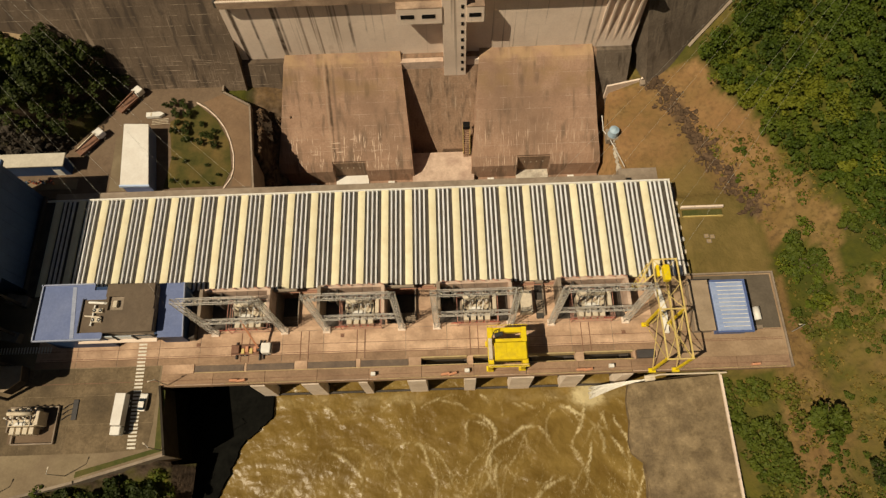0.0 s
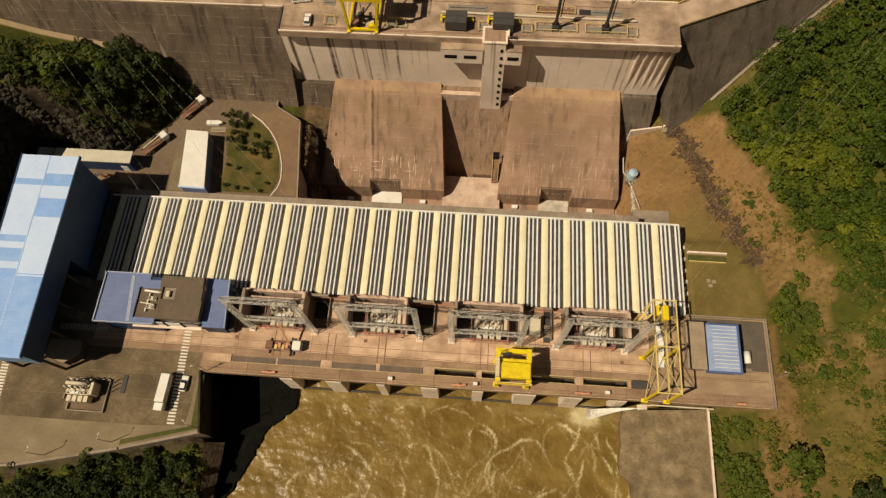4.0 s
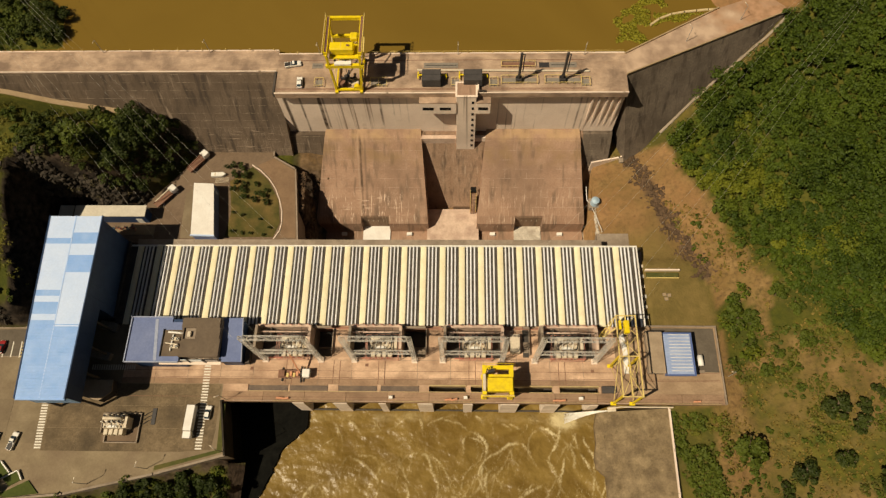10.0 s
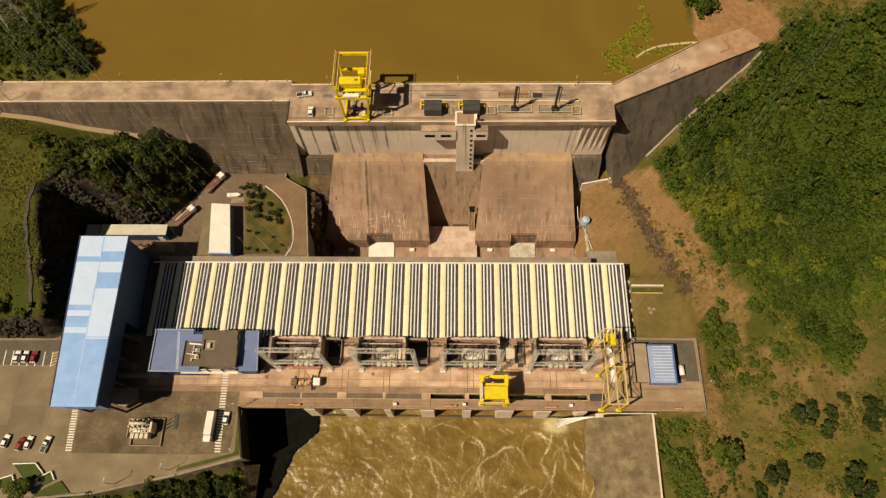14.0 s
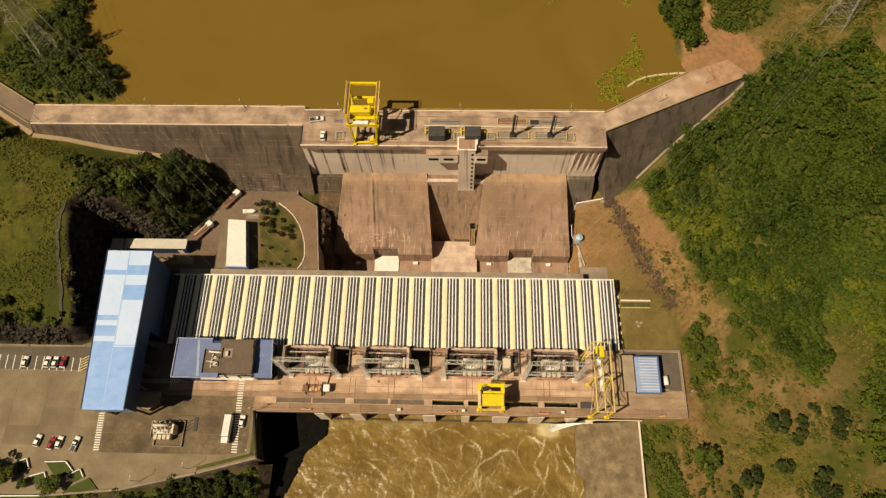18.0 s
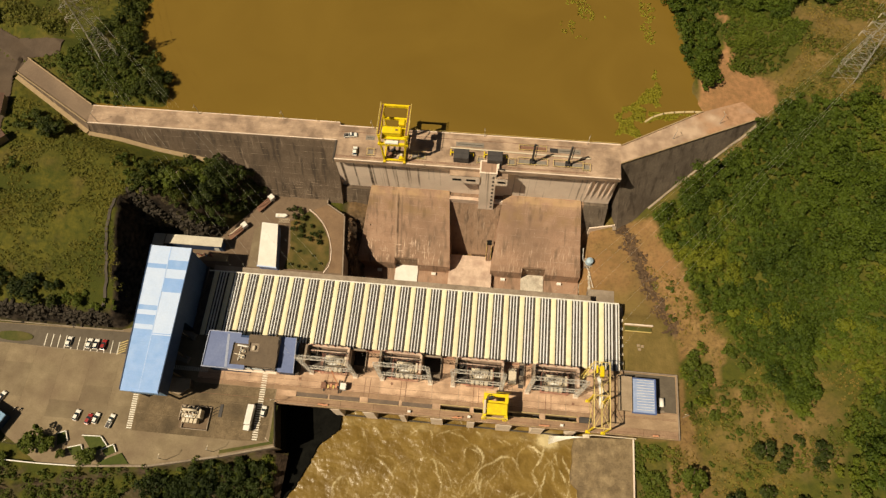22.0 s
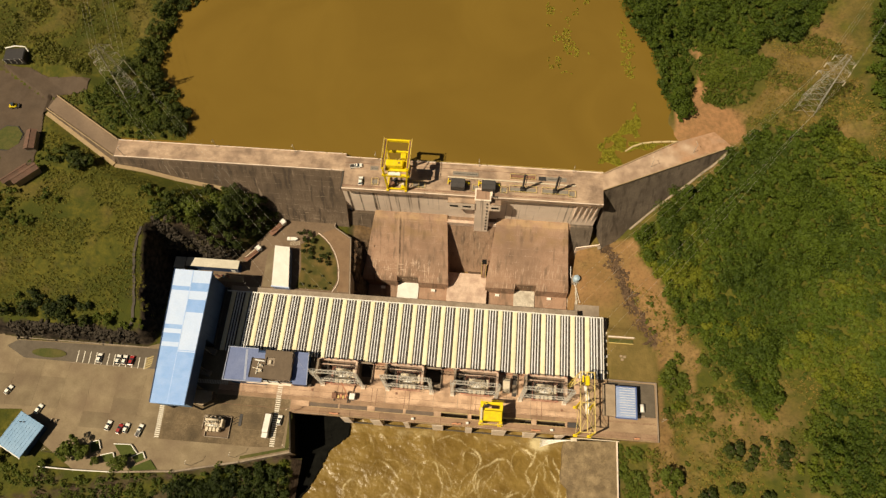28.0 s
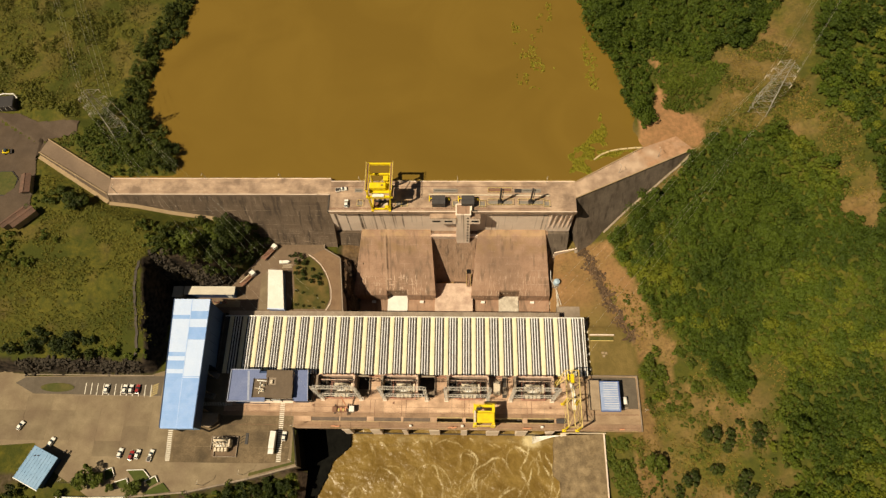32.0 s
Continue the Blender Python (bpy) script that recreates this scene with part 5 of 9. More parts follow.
for k in range(12):
    part("edge_rail", beams([((-66 + 11.7 * k, 31.45, 0.45), (-66 + 11.7 * k + 11.5, 31.45, 0.45)), ((-66 + 11.7 * k, 31.45, 0), (-66 + 11.7 * k, 31.45, 0.5))], 0.12), "curb" if k % 3 else "pink", deck, "low rail along the deck edge")
for y in (37.9, 38.3, 40.3, 32.6):
    part("rail", box(-99, y - 0.05, 0.0, 75, y + 0.05, 0.04), "rust", deck, "rusty crane rail")
for x in (-51.5, -37.5, -24.2, 2.4, 28.6):
    for dx in (0, 1.9):
        part("rail", box(x + dx - 0.09, 36.5, 0.0, x + dx + 0.09, 43.4, 0.05), "rust", deck, "rusty transfer rail")
for x0, x1 in ((-49.4, -46.0), (-37.4, -33.3), (-24.0, -21.9), (-12.6, -8.2), (0.8, 3.5), (11.8, 17.0), (24.5, 28.8), (37.6, 40.0)):
    part("pier", sweep([(33.4, -1.61), (31.8, -1.61), (31.2, -2.6), (31.1, -18), (31.1, -23), (33.4, -23)], x0, x1), "pier", deck, "pale concrete pier")
    # Dark colour paints the shade on the pier behind the open hatches.
    part("pier_body", box(x0 + 0.1, 33.41, -23, x1 - 0.1, 36.3, -4.0), "dark_conc", deck, "rear half of the pier, coloured dark for its shade")
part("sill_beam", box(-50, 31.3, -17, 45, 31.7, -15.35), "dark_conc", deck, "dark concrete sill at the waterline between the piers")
barrier = part("barrier", box(-1.0, -0.25, 0, 1.0, 0.25, 0.8, 0.08), "orange", deck, "orange and white barrier")
barrier.matrix_basis = pose(-52.5, 32.2, 0)
for x in (-50.8, -3.6, -1.9, 27.5, 29.2, 67.5):
    share("barrier", barrier, pose(x, 32.1, 0, 0, 0, x * 3 % 20), deck)
cabin = part("box", box(-0.55, -0.4, 0, 0.55, 0.4, 1.1, 0.05), "white", deck, "small white cabinet")
cabin.matrix_basis = pose(-20.2, 32.6, 0)
for x in (1.4, 34.5):
    share("box", cabin, pose(x, 32.7, 0), deck)

rg = random.Random(14)
for k in range(0, 16, 5):
    x = -62 + 6.6 * k + rg.random() * 2
    y = 37.4 + 5.0 * rg.random()
    if 4 < x < 17 or -54 < x < -42:
        continue
    g_ = thing("deck_plate", "small square steel plate set in the deck", "plate", x, y, 0.0, 0, "deck plates")
    part("frame", box(-0.45, -0.45, 0.0, 0.45, 0.45, 0.03), "rust", g_)
    part("cover", box(-0.34, -0.34, 0.03, 0.34, 0.34, 0.05), "rust", g_)

lot = thing("parking_lot", "wide sun-bleached concrete parking lot", "pavement", kind="structure")
LOT = [(-69.6, 36.3), (-100, 36.3), (-100, 55), (-128, 55), (-134, 53), (-188, 52), (-215, 62), (-230, 20), (-178, 24), (-166, 12), (-150, 3), (-135, 3.5), (-110, 5.8), (-85.6, 11.3), (-66.6, 16.4), (-69.6, 31.3)]
part("surface", prism(LOT, -0.9, -0.03), "lot", lot)
ST = 11.0
for i in range(12):
    for j in range(5):
        x0, y0 = -119.6 - ST * (i + 1), 19 + j * 6.2
        x1, y1 = x0 + ST - 0.07, y0 + 6.13
        if i > 6 or j == 4 or x0 < -180 and j == 0:
            continue
        part("slab", box(x0, y0, -0.04, x1, y1, 0.0), "lot", lot)
for i in range(5):
    for j in range(3):
        x0, y0 = -119.5 + i * 9.9, 17.0 + j * 6.4
        if i == 4 and j == 0:
            continue
        part("slab", box(x0, y0, -0.04, x0 + 9.83, y0 + 6.33, 0.0), "yard_pad", lot)
part("slab", prism([(-79.85, 17.0), (-70.6, 17.6), (-70.0, 23.33), (-79.85, 23.33)], -0.04, 0.0), "yard_pad", lot)
part("verge", prism([(-67.4, 17.0), (-68.2, 30.5), (-69.4, 30.5), (-68.9, 17.6), (-85.8, 13.2), (-85.9, 11.9)], -0.1, 0.05), "lawn", lot, "strip of grass along the wall")


def wall_line(points, z0, z1, thick, mat, name, parent, label=""):
    """One upright wall piece per stretch of the line."""
    for (ax, ay), (bx, by) in zip(points, points[1:]):
        d = Vector((bx - ax, by - ay, 0))
        n = Vector((-d.y, d.x, 0)).normalized() * thick / 2
        e = d.normalized() * thick * 0.3
        part(name, prism([(ax - n.x - e.x, ay - n.y - e.y), (bx - n.x + e.x, by - n.y + e.y), (bx + n.x + e.x, by + n.y + e.y), (ax + n.x - e.x, ay + n.y - e.y)], z0, z1), mat, parent, label)


# The wall's shaded side is put into these near-black colours.
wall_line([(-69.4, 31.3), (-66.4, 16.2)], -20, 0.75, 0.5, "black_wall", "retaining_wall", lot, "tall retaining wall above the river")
wall_line([(-69.3, 31.3), (-66.3, 16.2)], -20, -7.5, 0.62, "river_shade", "wet_band", lot, "near-black band at the foot of the wall, shade put into its colour")
wall_line([(-66.4, 16.2), (-85.6, 11.0), (-110, 5.5), (-135, 3.2)], -9, 0.7, 0.6, "wall", "retaining_wall", lot)
wall_line([(-135, 3.2), (-150, 2.8), (-163, 2.9)], -3, 0.9, 0.35, "white", "parapet", lot, "low white garden wall")
# rock-cut walls round the western lot
for x in range(16):
    a = -190 + 3.6 * x
    part("kerb", box(a, 52.6, 0, a + 3.55, 52.95, 0.25, 0.03), "wall", lot)
part("bay_asphalt", prism([(-128.0, 43.9), (-128.0, 52.5), (-189, 51.7), (-193, 49), (-184, 44.5)], -0.02, 0.006), "yard_dark", lot, "darker asphalt under the parking bays")
bay = box(-0.15, 0, 0.006, 0.15, 4.9, 0.02)
bay0 = part("bay_line", bay, "line", lot, "white painted parking line")
bay0.matrix_basis = pose(-161.5, 44.4, 0.0, 0, 0, 3)
for k in range(1, 12):
    share("bay_line", bay0, pose(-161.5 + 2.62 * k, 44.4 - 0.07 * k, 0.0, 0, 0, 3), lot)
part("bay_strip", box(-166, 43.9, 0.0, -128, 44.05, 0.01), "wall", lot)
for k in range(5):
    part("hatching", beams([((-132.5, 43.9 + k * 1.0, 0.03), (-129.9, 45.3 + k * 1.0, 0.03))], 0.28, 0.02), "yellow_pale", lot, "yellow no-parking hatching")
isl = [(-167.5 - 6.5 + 7.4 * math.cos(a), 47.2 + 1.9 * math.sin(a)) for a in np.linspace(0, math.tau, 20, endpoint=False)]
part("island", prism(isl, -0.05, 0.22), "lawn", lot, "oval island of grass with a kerb")
for cx, ya, yb, n in ((-75.0, 42.3, 17.9, 30), (-121.2, 30.4, 17.8, 17)):
    st = part("zebra_stripe", box(-0.95, -0.22, 0, 0.95, 0.22, 0.014), "line", lot, "white zebra crossing stripe")
    st.matrix_basis = pose(cx, ya, 0.001)
    for k in range(1, n):
        share("zebra_stripe", st, pose(cx + 0.8 * k / n, ya + (yb - ya) * k / (n - 1), 0.001), lot)
st = part("zebra_stripe", box(-0.16, -0.8, 0, 0.16, 0.8, 0.014), "line", lot)
st.matrix_basis = pose(-109.5, 40.9, 0.001)
for k in range(1, 19):
    share("zebra_stripe", st, pose(-109.5 + 0.7 * k, 40.9, 0.001), lot)

YZ = -1.4


def low(points):
    return [(-1.5 + (x + 1.5) * 1.0095, 2.3 + (y - 2.3) * 1.0095) for x, y in points]


yard = thing("service_yard", "dusty brown service yard beside the dam", "yard", kind="structure")
part("surface", prism([(-52.6, 82.6)] + low([(-55.6, 108), (-63.5, 112.6), (-63.5, 116.5), (-86, 116.5), (-102, 97), (-128, 94.5)]) + [(-129, 81.5)], YZ - 1.2, YZ), "yard", yard)
wall_line(low([(-52.2, 82.0), (-55.4, 108), (-63.3, 112.8), (-63.3, 115)]), -26, YZ + 0.5, 0.45, "wall", "retaining_wall", yard, "retaining wall above the pit")
lawn = [(-76.0, 83.2), (-60.3, 83.2), (-58.6, 88.2), (-60.0, 96.5), (-64.2, 104.0), (-70.0, 109.0), (-77.0, 103.5), (-75.0, 92)]
part("lawn", prism(low(lawn), YZ - 0.05, YZ + 0.10), "dry_lawn", yard, "dry lawn with small shrubs")
wall_line(low([(-60.0, 82.6), (-58.4, 85.5), (-58.0, 88.2), (-58.4, 92.5), (-59.7, 96.8), (-61.5, 100.8), (-64.0, 104.4), (-67.0, 107.4), (-70.2, 109.6)]), YZ - 0.1, YZ + 0.25, 0.28, "dam_light", "kerb", yard, "pale curved kerb")
part("ramp", prism(low([(-58.2, 83.0), (-53.0, 83.0), (-55.7, 107.6), (-63.3, 112.3), (-68.5, 109.6), (-63.6, 104.9), (-59.4, 97.0), (-57.8, 88.2)]), YZ, YZ + 0.03), "ramp", yard, "brown ramp curving round the lawn")
part("apron", prism(low([(-90.5, 82.8), (-86.2, 82.8), (-88.0, 101.5), (-91.0, 99)]), YZ, YZ + 0.02), "lot", yard)

# ---- tall blue hall ----
tower = thing("blue_hall", "tall blue clad building with pale blue sheet roof", "building")
# Shaded sides get the deepened navy, the sunlit front a brighter blue.
part("wall", prism([(-118.45, 55.5), (-104.95, 55.5), (-105.8, 80.8), (-120.0, 80.8)], -0.6, 19.4), "blue_wall", tower, "blue sheet cladding, darkened in colour for its shaded side")
part("skirt", prism([(-116.8, 28.75), (-104.2, 28.75), (-104.94, 55.49), (-118.44, 55.49)], 11.0, 19.4), "blue_wall", tower, "blue cladding over an open lower storey, darkened for its shaded side")
# Core wall and columns are coloured dark for the shade under the hall.
part("core_wall", prism([(-116.3, 33.0), (-111.6, 33.0), (-112.4, 55.49), (-117.9, 55.49)], -0.6, 10.99), "dark_conc", tower, "wall set back under the upper storey, coloured dark for its shade")
for k in range(4):
    for x in (-116.3 - 0.5 * k, -104.7 - 0.2 * k):
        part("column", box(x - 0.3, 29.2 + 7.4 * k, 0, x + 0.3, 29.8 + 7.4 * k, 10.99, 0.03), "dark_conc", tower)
part("roof", prism([(-117.0, 28.4), (-103.9, 28.4), (-105.3, 81.2), (-120.6, 81.2)], 19.4, 19.75), "blue_sheet", tower)
part("eave", prism([(-117.3, 28.2), (-117.0, 28.2), (-120.6, 81.4), (-120.9, 81.4)], 19.2, 20.05), "blue_wall", tower)
part("eave", prism([(-103.9, 28.2), (-103.6, 28.2), (-105.0, 81.4), (-105.3, 81.4)], 19.2, 20.0), "blue_wall", tower)
rt = random.Random(4)
for col in (0, 1):
    for k in range(30):
        f0, f1 = k / 30, (k + 0.996) / 30
        def px_(f, c):
            return -117.0 + (-3.6) * f + (13.1 + 2.2 * f) * c
        c0, c1 = (0.0, 0.498) if col == 0 else (0.502, 1.0)
        mat = "blue_roof"
        if col == 0 and (k < 12 or k in (13, 14, 16, 25)) or col == 1 and (k < 11 or k in (20, 21, 22, 25, 26)):
            mat = "blue_mid"
        else:
            mat = "blue_pale"
        part("roof_sheet", prism([(px_(f0, c0), 28.4 + 52.8 * f0), (px_(f0, c1), 28.4 + 52.8 * f0), (px_(f1, c1), 28.4 + 52.8 * f1), (px_(f1, c0), 28.4 + 52.8 * f1)], 19.75, 19.88 + 0.02 * rt.random()), mat, tower)
for k in range(60):
    f0 = (k + 0.5) / 60
    if f0 < 0.38 or 0.66 < f0 < 0.76:
        c0 = 0.51 if f0 > 0.5 else 0.01
        part("roof_rib", prism([(px_(f0, c0), 28.35 + 52.8 * f0), (px_(f0, 0.99), 28.35 + 52.8 * f0), (px_(f0, 0.99), 28.6 + 52.8 * f0), (px_(f0, c0), 28.6 + 52.8 * f0)], 19.88, 19.98), "blue_mid", tower)
part("ridge_cap", prism([(-110.6, 28.4), (-110.3, 28.4), (-112.8, 81.2), (-113.1, 81.2)], 19.9, 19.94), "blue_roof", tower)
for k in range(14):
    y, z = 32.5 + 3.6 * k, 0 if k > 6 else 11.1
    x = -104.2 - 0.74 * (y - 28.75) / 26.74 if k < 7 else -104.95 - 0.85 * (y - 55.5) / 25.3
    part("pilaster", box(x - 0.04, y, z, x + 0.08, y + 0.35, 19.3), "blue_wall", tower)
part("eave", prism([(-117.0, 27.9), (-103.8, 27.9), (-103.9, 28.4), (-117.0, 28.4)], 18.7, 19.7), "blue_mid", tower, "blue roof edge")
part("gable_panel", prism([(-116.7, 28.6), (-104.25, 28.6), (-104.25, 28.74), (-116.7, 28.74)], 11.0, 18.69), "blue_sheet", tower, "blue front panel, a brighter colour for its sunlit side")
for k in range(8):
    part("cladding_rib", box(-116.3 + 1.55 * k, 28.52, 11.1, -116.15 + 1.55 * k, 28.6, 18.6), "blue_sheet", tower)
part("door", box(-115.8, 32.85, 0, -112.0, 32.99, 6.0), "slate_blue", tower, "tall roller door")
part("gutter_beam", box(-105.2, 55.4, 1.9, -104.6, 80.5, 3.0), "darksteel", tower)
lowb = thing("low_annex", "low dark flat-roofed annex at the foot of the tall hall", "building")
ANNEX = [(-109.3, 31.9), (-104.0, 30.6), (-100.6, 33.2), (-101.0, 36.6), (-109.3, 36.6)]
part("wall", prism(ANNEX, -0.3, 2.8), "dark_conc", lowb)
part("roof", prism([(x * 1.002 + 0.2, y * 1.004 - 0.13) for x, y in ANNEX], 2.8, 3.05), "store_roof", lowb, "tan flat roof")
for x, y, a in ((-106.8, 44.2, -12), (-106.5, 53.1, -12)):
    bx_ = thing("site_container", "long low grey container standing in the shade of the tall hall", "container", x, y, 0, a, "grey containers")
    part("body", box(-2.7, -1.15, 0.15, 2.7, 1.15, 2.0, 0.05), "wall_grey", bx_)
    part("lid", box(-2.75, -1.2, 2.0, 2.75, 1.2, 2.12), "wall_grey", bx_)
    for k in (-2.2, 2.2):
        part("skid", box(k - 0.15, -1.1, 0, k + 0.15, 1.1, 0.15), "darksteel", bx_)

# ---- control annex ----
annex = thing("control_building", "flat-roofed control building with dull blue roof wings", "building")
part("wall", box(-94.8, 41.2, -0.2, -80.5, 53.2, 8.7), "blue_wall", annex)
part("roof", prism([(-95.4, 40.6), (-80.3, 40.6), (-80.3, 52.3), (-83.8, 52.3), (-83.8, 53.7), (-96.0, 53.7)], 8.7, 9.0), "slate_blue", annex, "dull blue metal roof")
for a, b in (((-95.9, 40.4), (-95.6, 53.9)), ((-96.1, 53.6), (-83.7, 53.9)), ((-95.7, 40.4), (-80.3, 40.7))):
    part("parapet", box(a[0], a[1], 8.7, b[0], b[1], 9.4), "slate_light", annex, "pale blue parapet")
part("flashing", prism([(-88.9, 53.2), (-88.0, 53.2), (-86.6, 41.0), (-87.5, 41.0)], 9.0, 9.06), "slate_light", annex, "pale worn strip across the roof")
part("low_roof", box(-85.6, 42.2, 8.7, -80.1, 49.9, 9.2), "roof_brown", annex, "brown roof well with fans")
part("well_edge", box(-85.8, 42.1, 8.7, -85.6, 50.1, 9.6), "darksteel", annex)
for y in (44.4, 46.6):
    u = part("fan_unit", box(-83.0, y, 9.2, -80.6, y + 1.0, 9.9, 0.06), "beige", annex)
    for x in (-82.5, -81.1):
        part("fan_grille", cyl(x, y + 0.5, 9.9, 9.96, 0.42, n=16), "darksteel", u, "round dark fan grille")
        part("hub", cyl(x, y + 0.5, 9.96, 10.0, 0.15, n=10), "white", u)
part("duct", tube(bmesh.new(), [(-82.9, 43.6, 9.6), (-82.6, 48.4, 9.6)], 0.22), "white", annex, "white insulated duct")
part("duct", tube(bmesh.new(), [(-80.9, 45.5, 9.8), (-84.6, 46.0, 9.6)], 0.18), "porcelain", annex)
part("pipe", tube(bmesh.new(), [(-84.2, 49.2, 9.6), (-80.6, 48.9, 9.6), (-80.2, 48.9, 9.3)], 0.3), "white", annex, "white pipe")
part("block", box(-80.2, 42.4, -0.2, -69.4, 53.2, 8.9), "wall", annex)
bk = bmesh.new()
for b in ((-80.3, 42.0, -69.0, 47.2), (-80.6, 50.5, -69.6, 53.5), (-80.4, 47.2, -79.8, 50.5), (-76.3, 47.2, -69.3, 50.5)):
    add_box(bk, b[0], b[1], 8.9, b[2], b[3], 9.5)
part("flat_roof", bk, "roof_brown", annex, "brown flat roof with a square opening")
part("opening_floor", box(-79.8, 47.2, 8.9, -76.3, 50.5, 8.96), "wall", annex)
part("cowl", box(-78.6, 47.8, 8.96, -77.6, 49.4, 9.8, 0.1), "porcelain", annex)
for k in range(4):
    wx = -86.6 + 4.4 * k
    part("window", box(wx, 41.3, 6.2, wx + 4.0, 41.45, 8.4), "glass" if k == 3 else "pane", annex, "pale blue ribbon window")
    part("window_post", box(wx - 0.3, 41.1, 5.8, wx - 0.05, 41.5, 8.8), "darksteel", annex)
part("canopy", box(-87.2, 40.6, 5.4, -69.2, 42.4, 5.7), "dam_light", annex, "concrete canopy over the windows")
part("wing_wall", box(-69.6, 41.8, -0.2, -64.0, 53.8, 6.7), "blue_wall", annex)
part("wing_roof", prism([(-68.7, 41.2), (-62.9, 41.2), (-64.0, 54.2), (-69.8, 54.2)], 6.7, 7.0), "slate_blue", annex, "dull blue metal roof")
part("wing_edge", beams([((-62.8, 41.2, 7.1), (-63.9, 54.2, 7.1))], 0.25, 0.5), "slate_light", annex)
# The wing's shade over the gallery is painted as dark concrete.
part("gallery", box(-63.6, 42.0, 0, -62.2, 53.8, 2.2), "dark_conc", annex)


# ---- transformer bays and their steel gantries ----
def transformer(x, y, rz=0.0, label="beige power transformer with radiators and bushings", group="transformers"):
    t = thing("transformer", label, "transformer", x, y, 0, rz, group)
    part("tank", box(-3.4, -1.5, 0.4, 3.4, 1.7, 3.6, 0.12), "beige", t)
    part("plinth", box(-3.8, -2.0, 0, 3.8, 2.2, 0.4), "wall", t)
    part("conservator", tube(bmesh.new(), [(-3.0, 1.5, 4.9), (3.0, 1.5, 4.9)], 0.55, 12), "beige", t, smooth=True)
    part("end_radiator", box(3.7, -1.4, 0.6, 4.6, 2.2, 4.3, 0.1), "porcelain", t, "pale radiator bank")
    for k in range(4):
        r = part("radiator", box(-3.1 + 1.65 * k, -3.4, 0.5, -1.9 + 1.65 * k, -1.7, 3.0, 0.06), "porcelain", t)
        for j in range(4):
            part("fin", box(-3.05 + 1.65 * k + 0.3 * j, -3.5, 0.6, -2.92 + 1.65 * k + 0.3 * j, -3.4, 2.9), "beige", r)
    for k in range(4):
        bx = -2.6 + 1.6 * k
        b = part("bushing", cyl(bx, 0.2, 3.6, 6.0, 0.2, 0.12, 10), "porcelain", t, smooth=True)
        for j in range(5):
            part("shed", cyl(bx, 0.2, 3.9 + 0.42 * j, 4.02 + 0.42 * j, 0.33, 0.22, 10), "rust" if j % 2 else "porcelain", b)
        part("cap", cyl(bx, 0.2, 6.1, 6.4, 0.22, n=8), "steel", b)
    part("pipe", tube(bmesh.new(), [(-2.8, -0.8, 3.7), (2.6, -0.8, 3.9), (2.9, 1.4, 4.4)], 0.14), "beige", t)
    for k in range(6):
        lv = part("small_bushing", cyl(-2.7 + 1.0 * k, 1.1, 3.6, 4.7, 0.13, 0.09, 8), "porcelain", t)
        part("shed", cyl(-2.7 + 1.0 * k, 1.1, 4.1, 4.2, 0.22, 0.15, 8), "white", lv)
    for k in range(5):
        part("valve", box(-2.9 + 1.3 * k, -1.35, 3.6, -2.4 + 1.3 * k, -0.95, 3.9 + 0.25 * (k % 2), 0.04), "white" if k % 2 else "darksteel", t)
    part("cable_box", box(-1.2, -1.4, 3.6, 0.8, -0.6, 4.3, 0.06), "white", t)
    for k in range(7):
        sx, lean = -3.1 + 0.95 * k, 0.35 * (-1) ** k
        ar = part("arrester", tube(bmesh.new(), [(sx, 1.9, 3.4), (sx + lean, 2.3, 5.0)], 0.22, 8), "white" if k % 3 else "porcelain", t, "pale surge arrester")
        part("cap", cyl(sx + lean, 2.3, 5.0, 5.25, 0.3, n=8), "darksteel", ar)
    for k in range(5):
        part("cross_pipe", tube(bmesh.new(), [(-3.2 + 1.5 * k, -1.2, 4.3), (-2.9 + 1.5 * k, 0.6, 4.9), (-3.3 + 1.5 * k, 1.6, 4.5)], 0.11, 6), "white" if k % 2 else "darksteel", t)
    return t


GY, GZ, GM = 43.5, 24.7, 10.0  # plane of the line portals, heights of their two girders


def gantry(x0, x1, label):
    """A tall lattice portal: two upright masts with a girder at the top and one lower down."""
    g = thing("lattice_gantry", label, "gantry", group="line gantries over the transformers")
    for x in (x0, x1):
        bm = bmesh.new()
        lattice(bm, (x, GY, 0.3), (x, GY, GZ + 0.6), 1.2, 0.85, 20, 0.05, 0.10)
        part("mast", bm, "steel", g)
        part("footing", box(x - 0.9, GY - 0.8, 0, x + 0.9, GY + 0.8, 0.35, 0.05), "dam_light", g)
        part("peak", beams([((x - 0.5, GY, GZ + 0.6), (x, GY, GZ + 2.0)), ((x + 0.5, GY, GZ + 0.6), (x, GY, GZ + 2.0))], 0.1), "steel", g)
    for z, w, bays in ((GZ, 1.1, 13), (GM, 0.9, 12)):
        bm = bmesh.new()
        lattice(bm, (x0 + 0.6, GY, z), (x1 - 0.6, GY, z), w, w, bays, 0.05, 0.10)
        part("girder", bm, "steel", g)
    for z in (GZ, GM):
        for k in range(6):
            s = x0 + (x1 - x0) * (k + 0.6) / 6.2
            ins = part("insulator", cyl(s, GY, z - 2.2, z - 0.4, 0.14, n=8), "porcelain", g)
            for j in range(3):
                part("shed", cyl(s, GY, z - 2.0 + 0.5 * j, z - 1.88 + 0.5 * j, 0.3, 0.18, 8), "darksteel", ins)
    return g


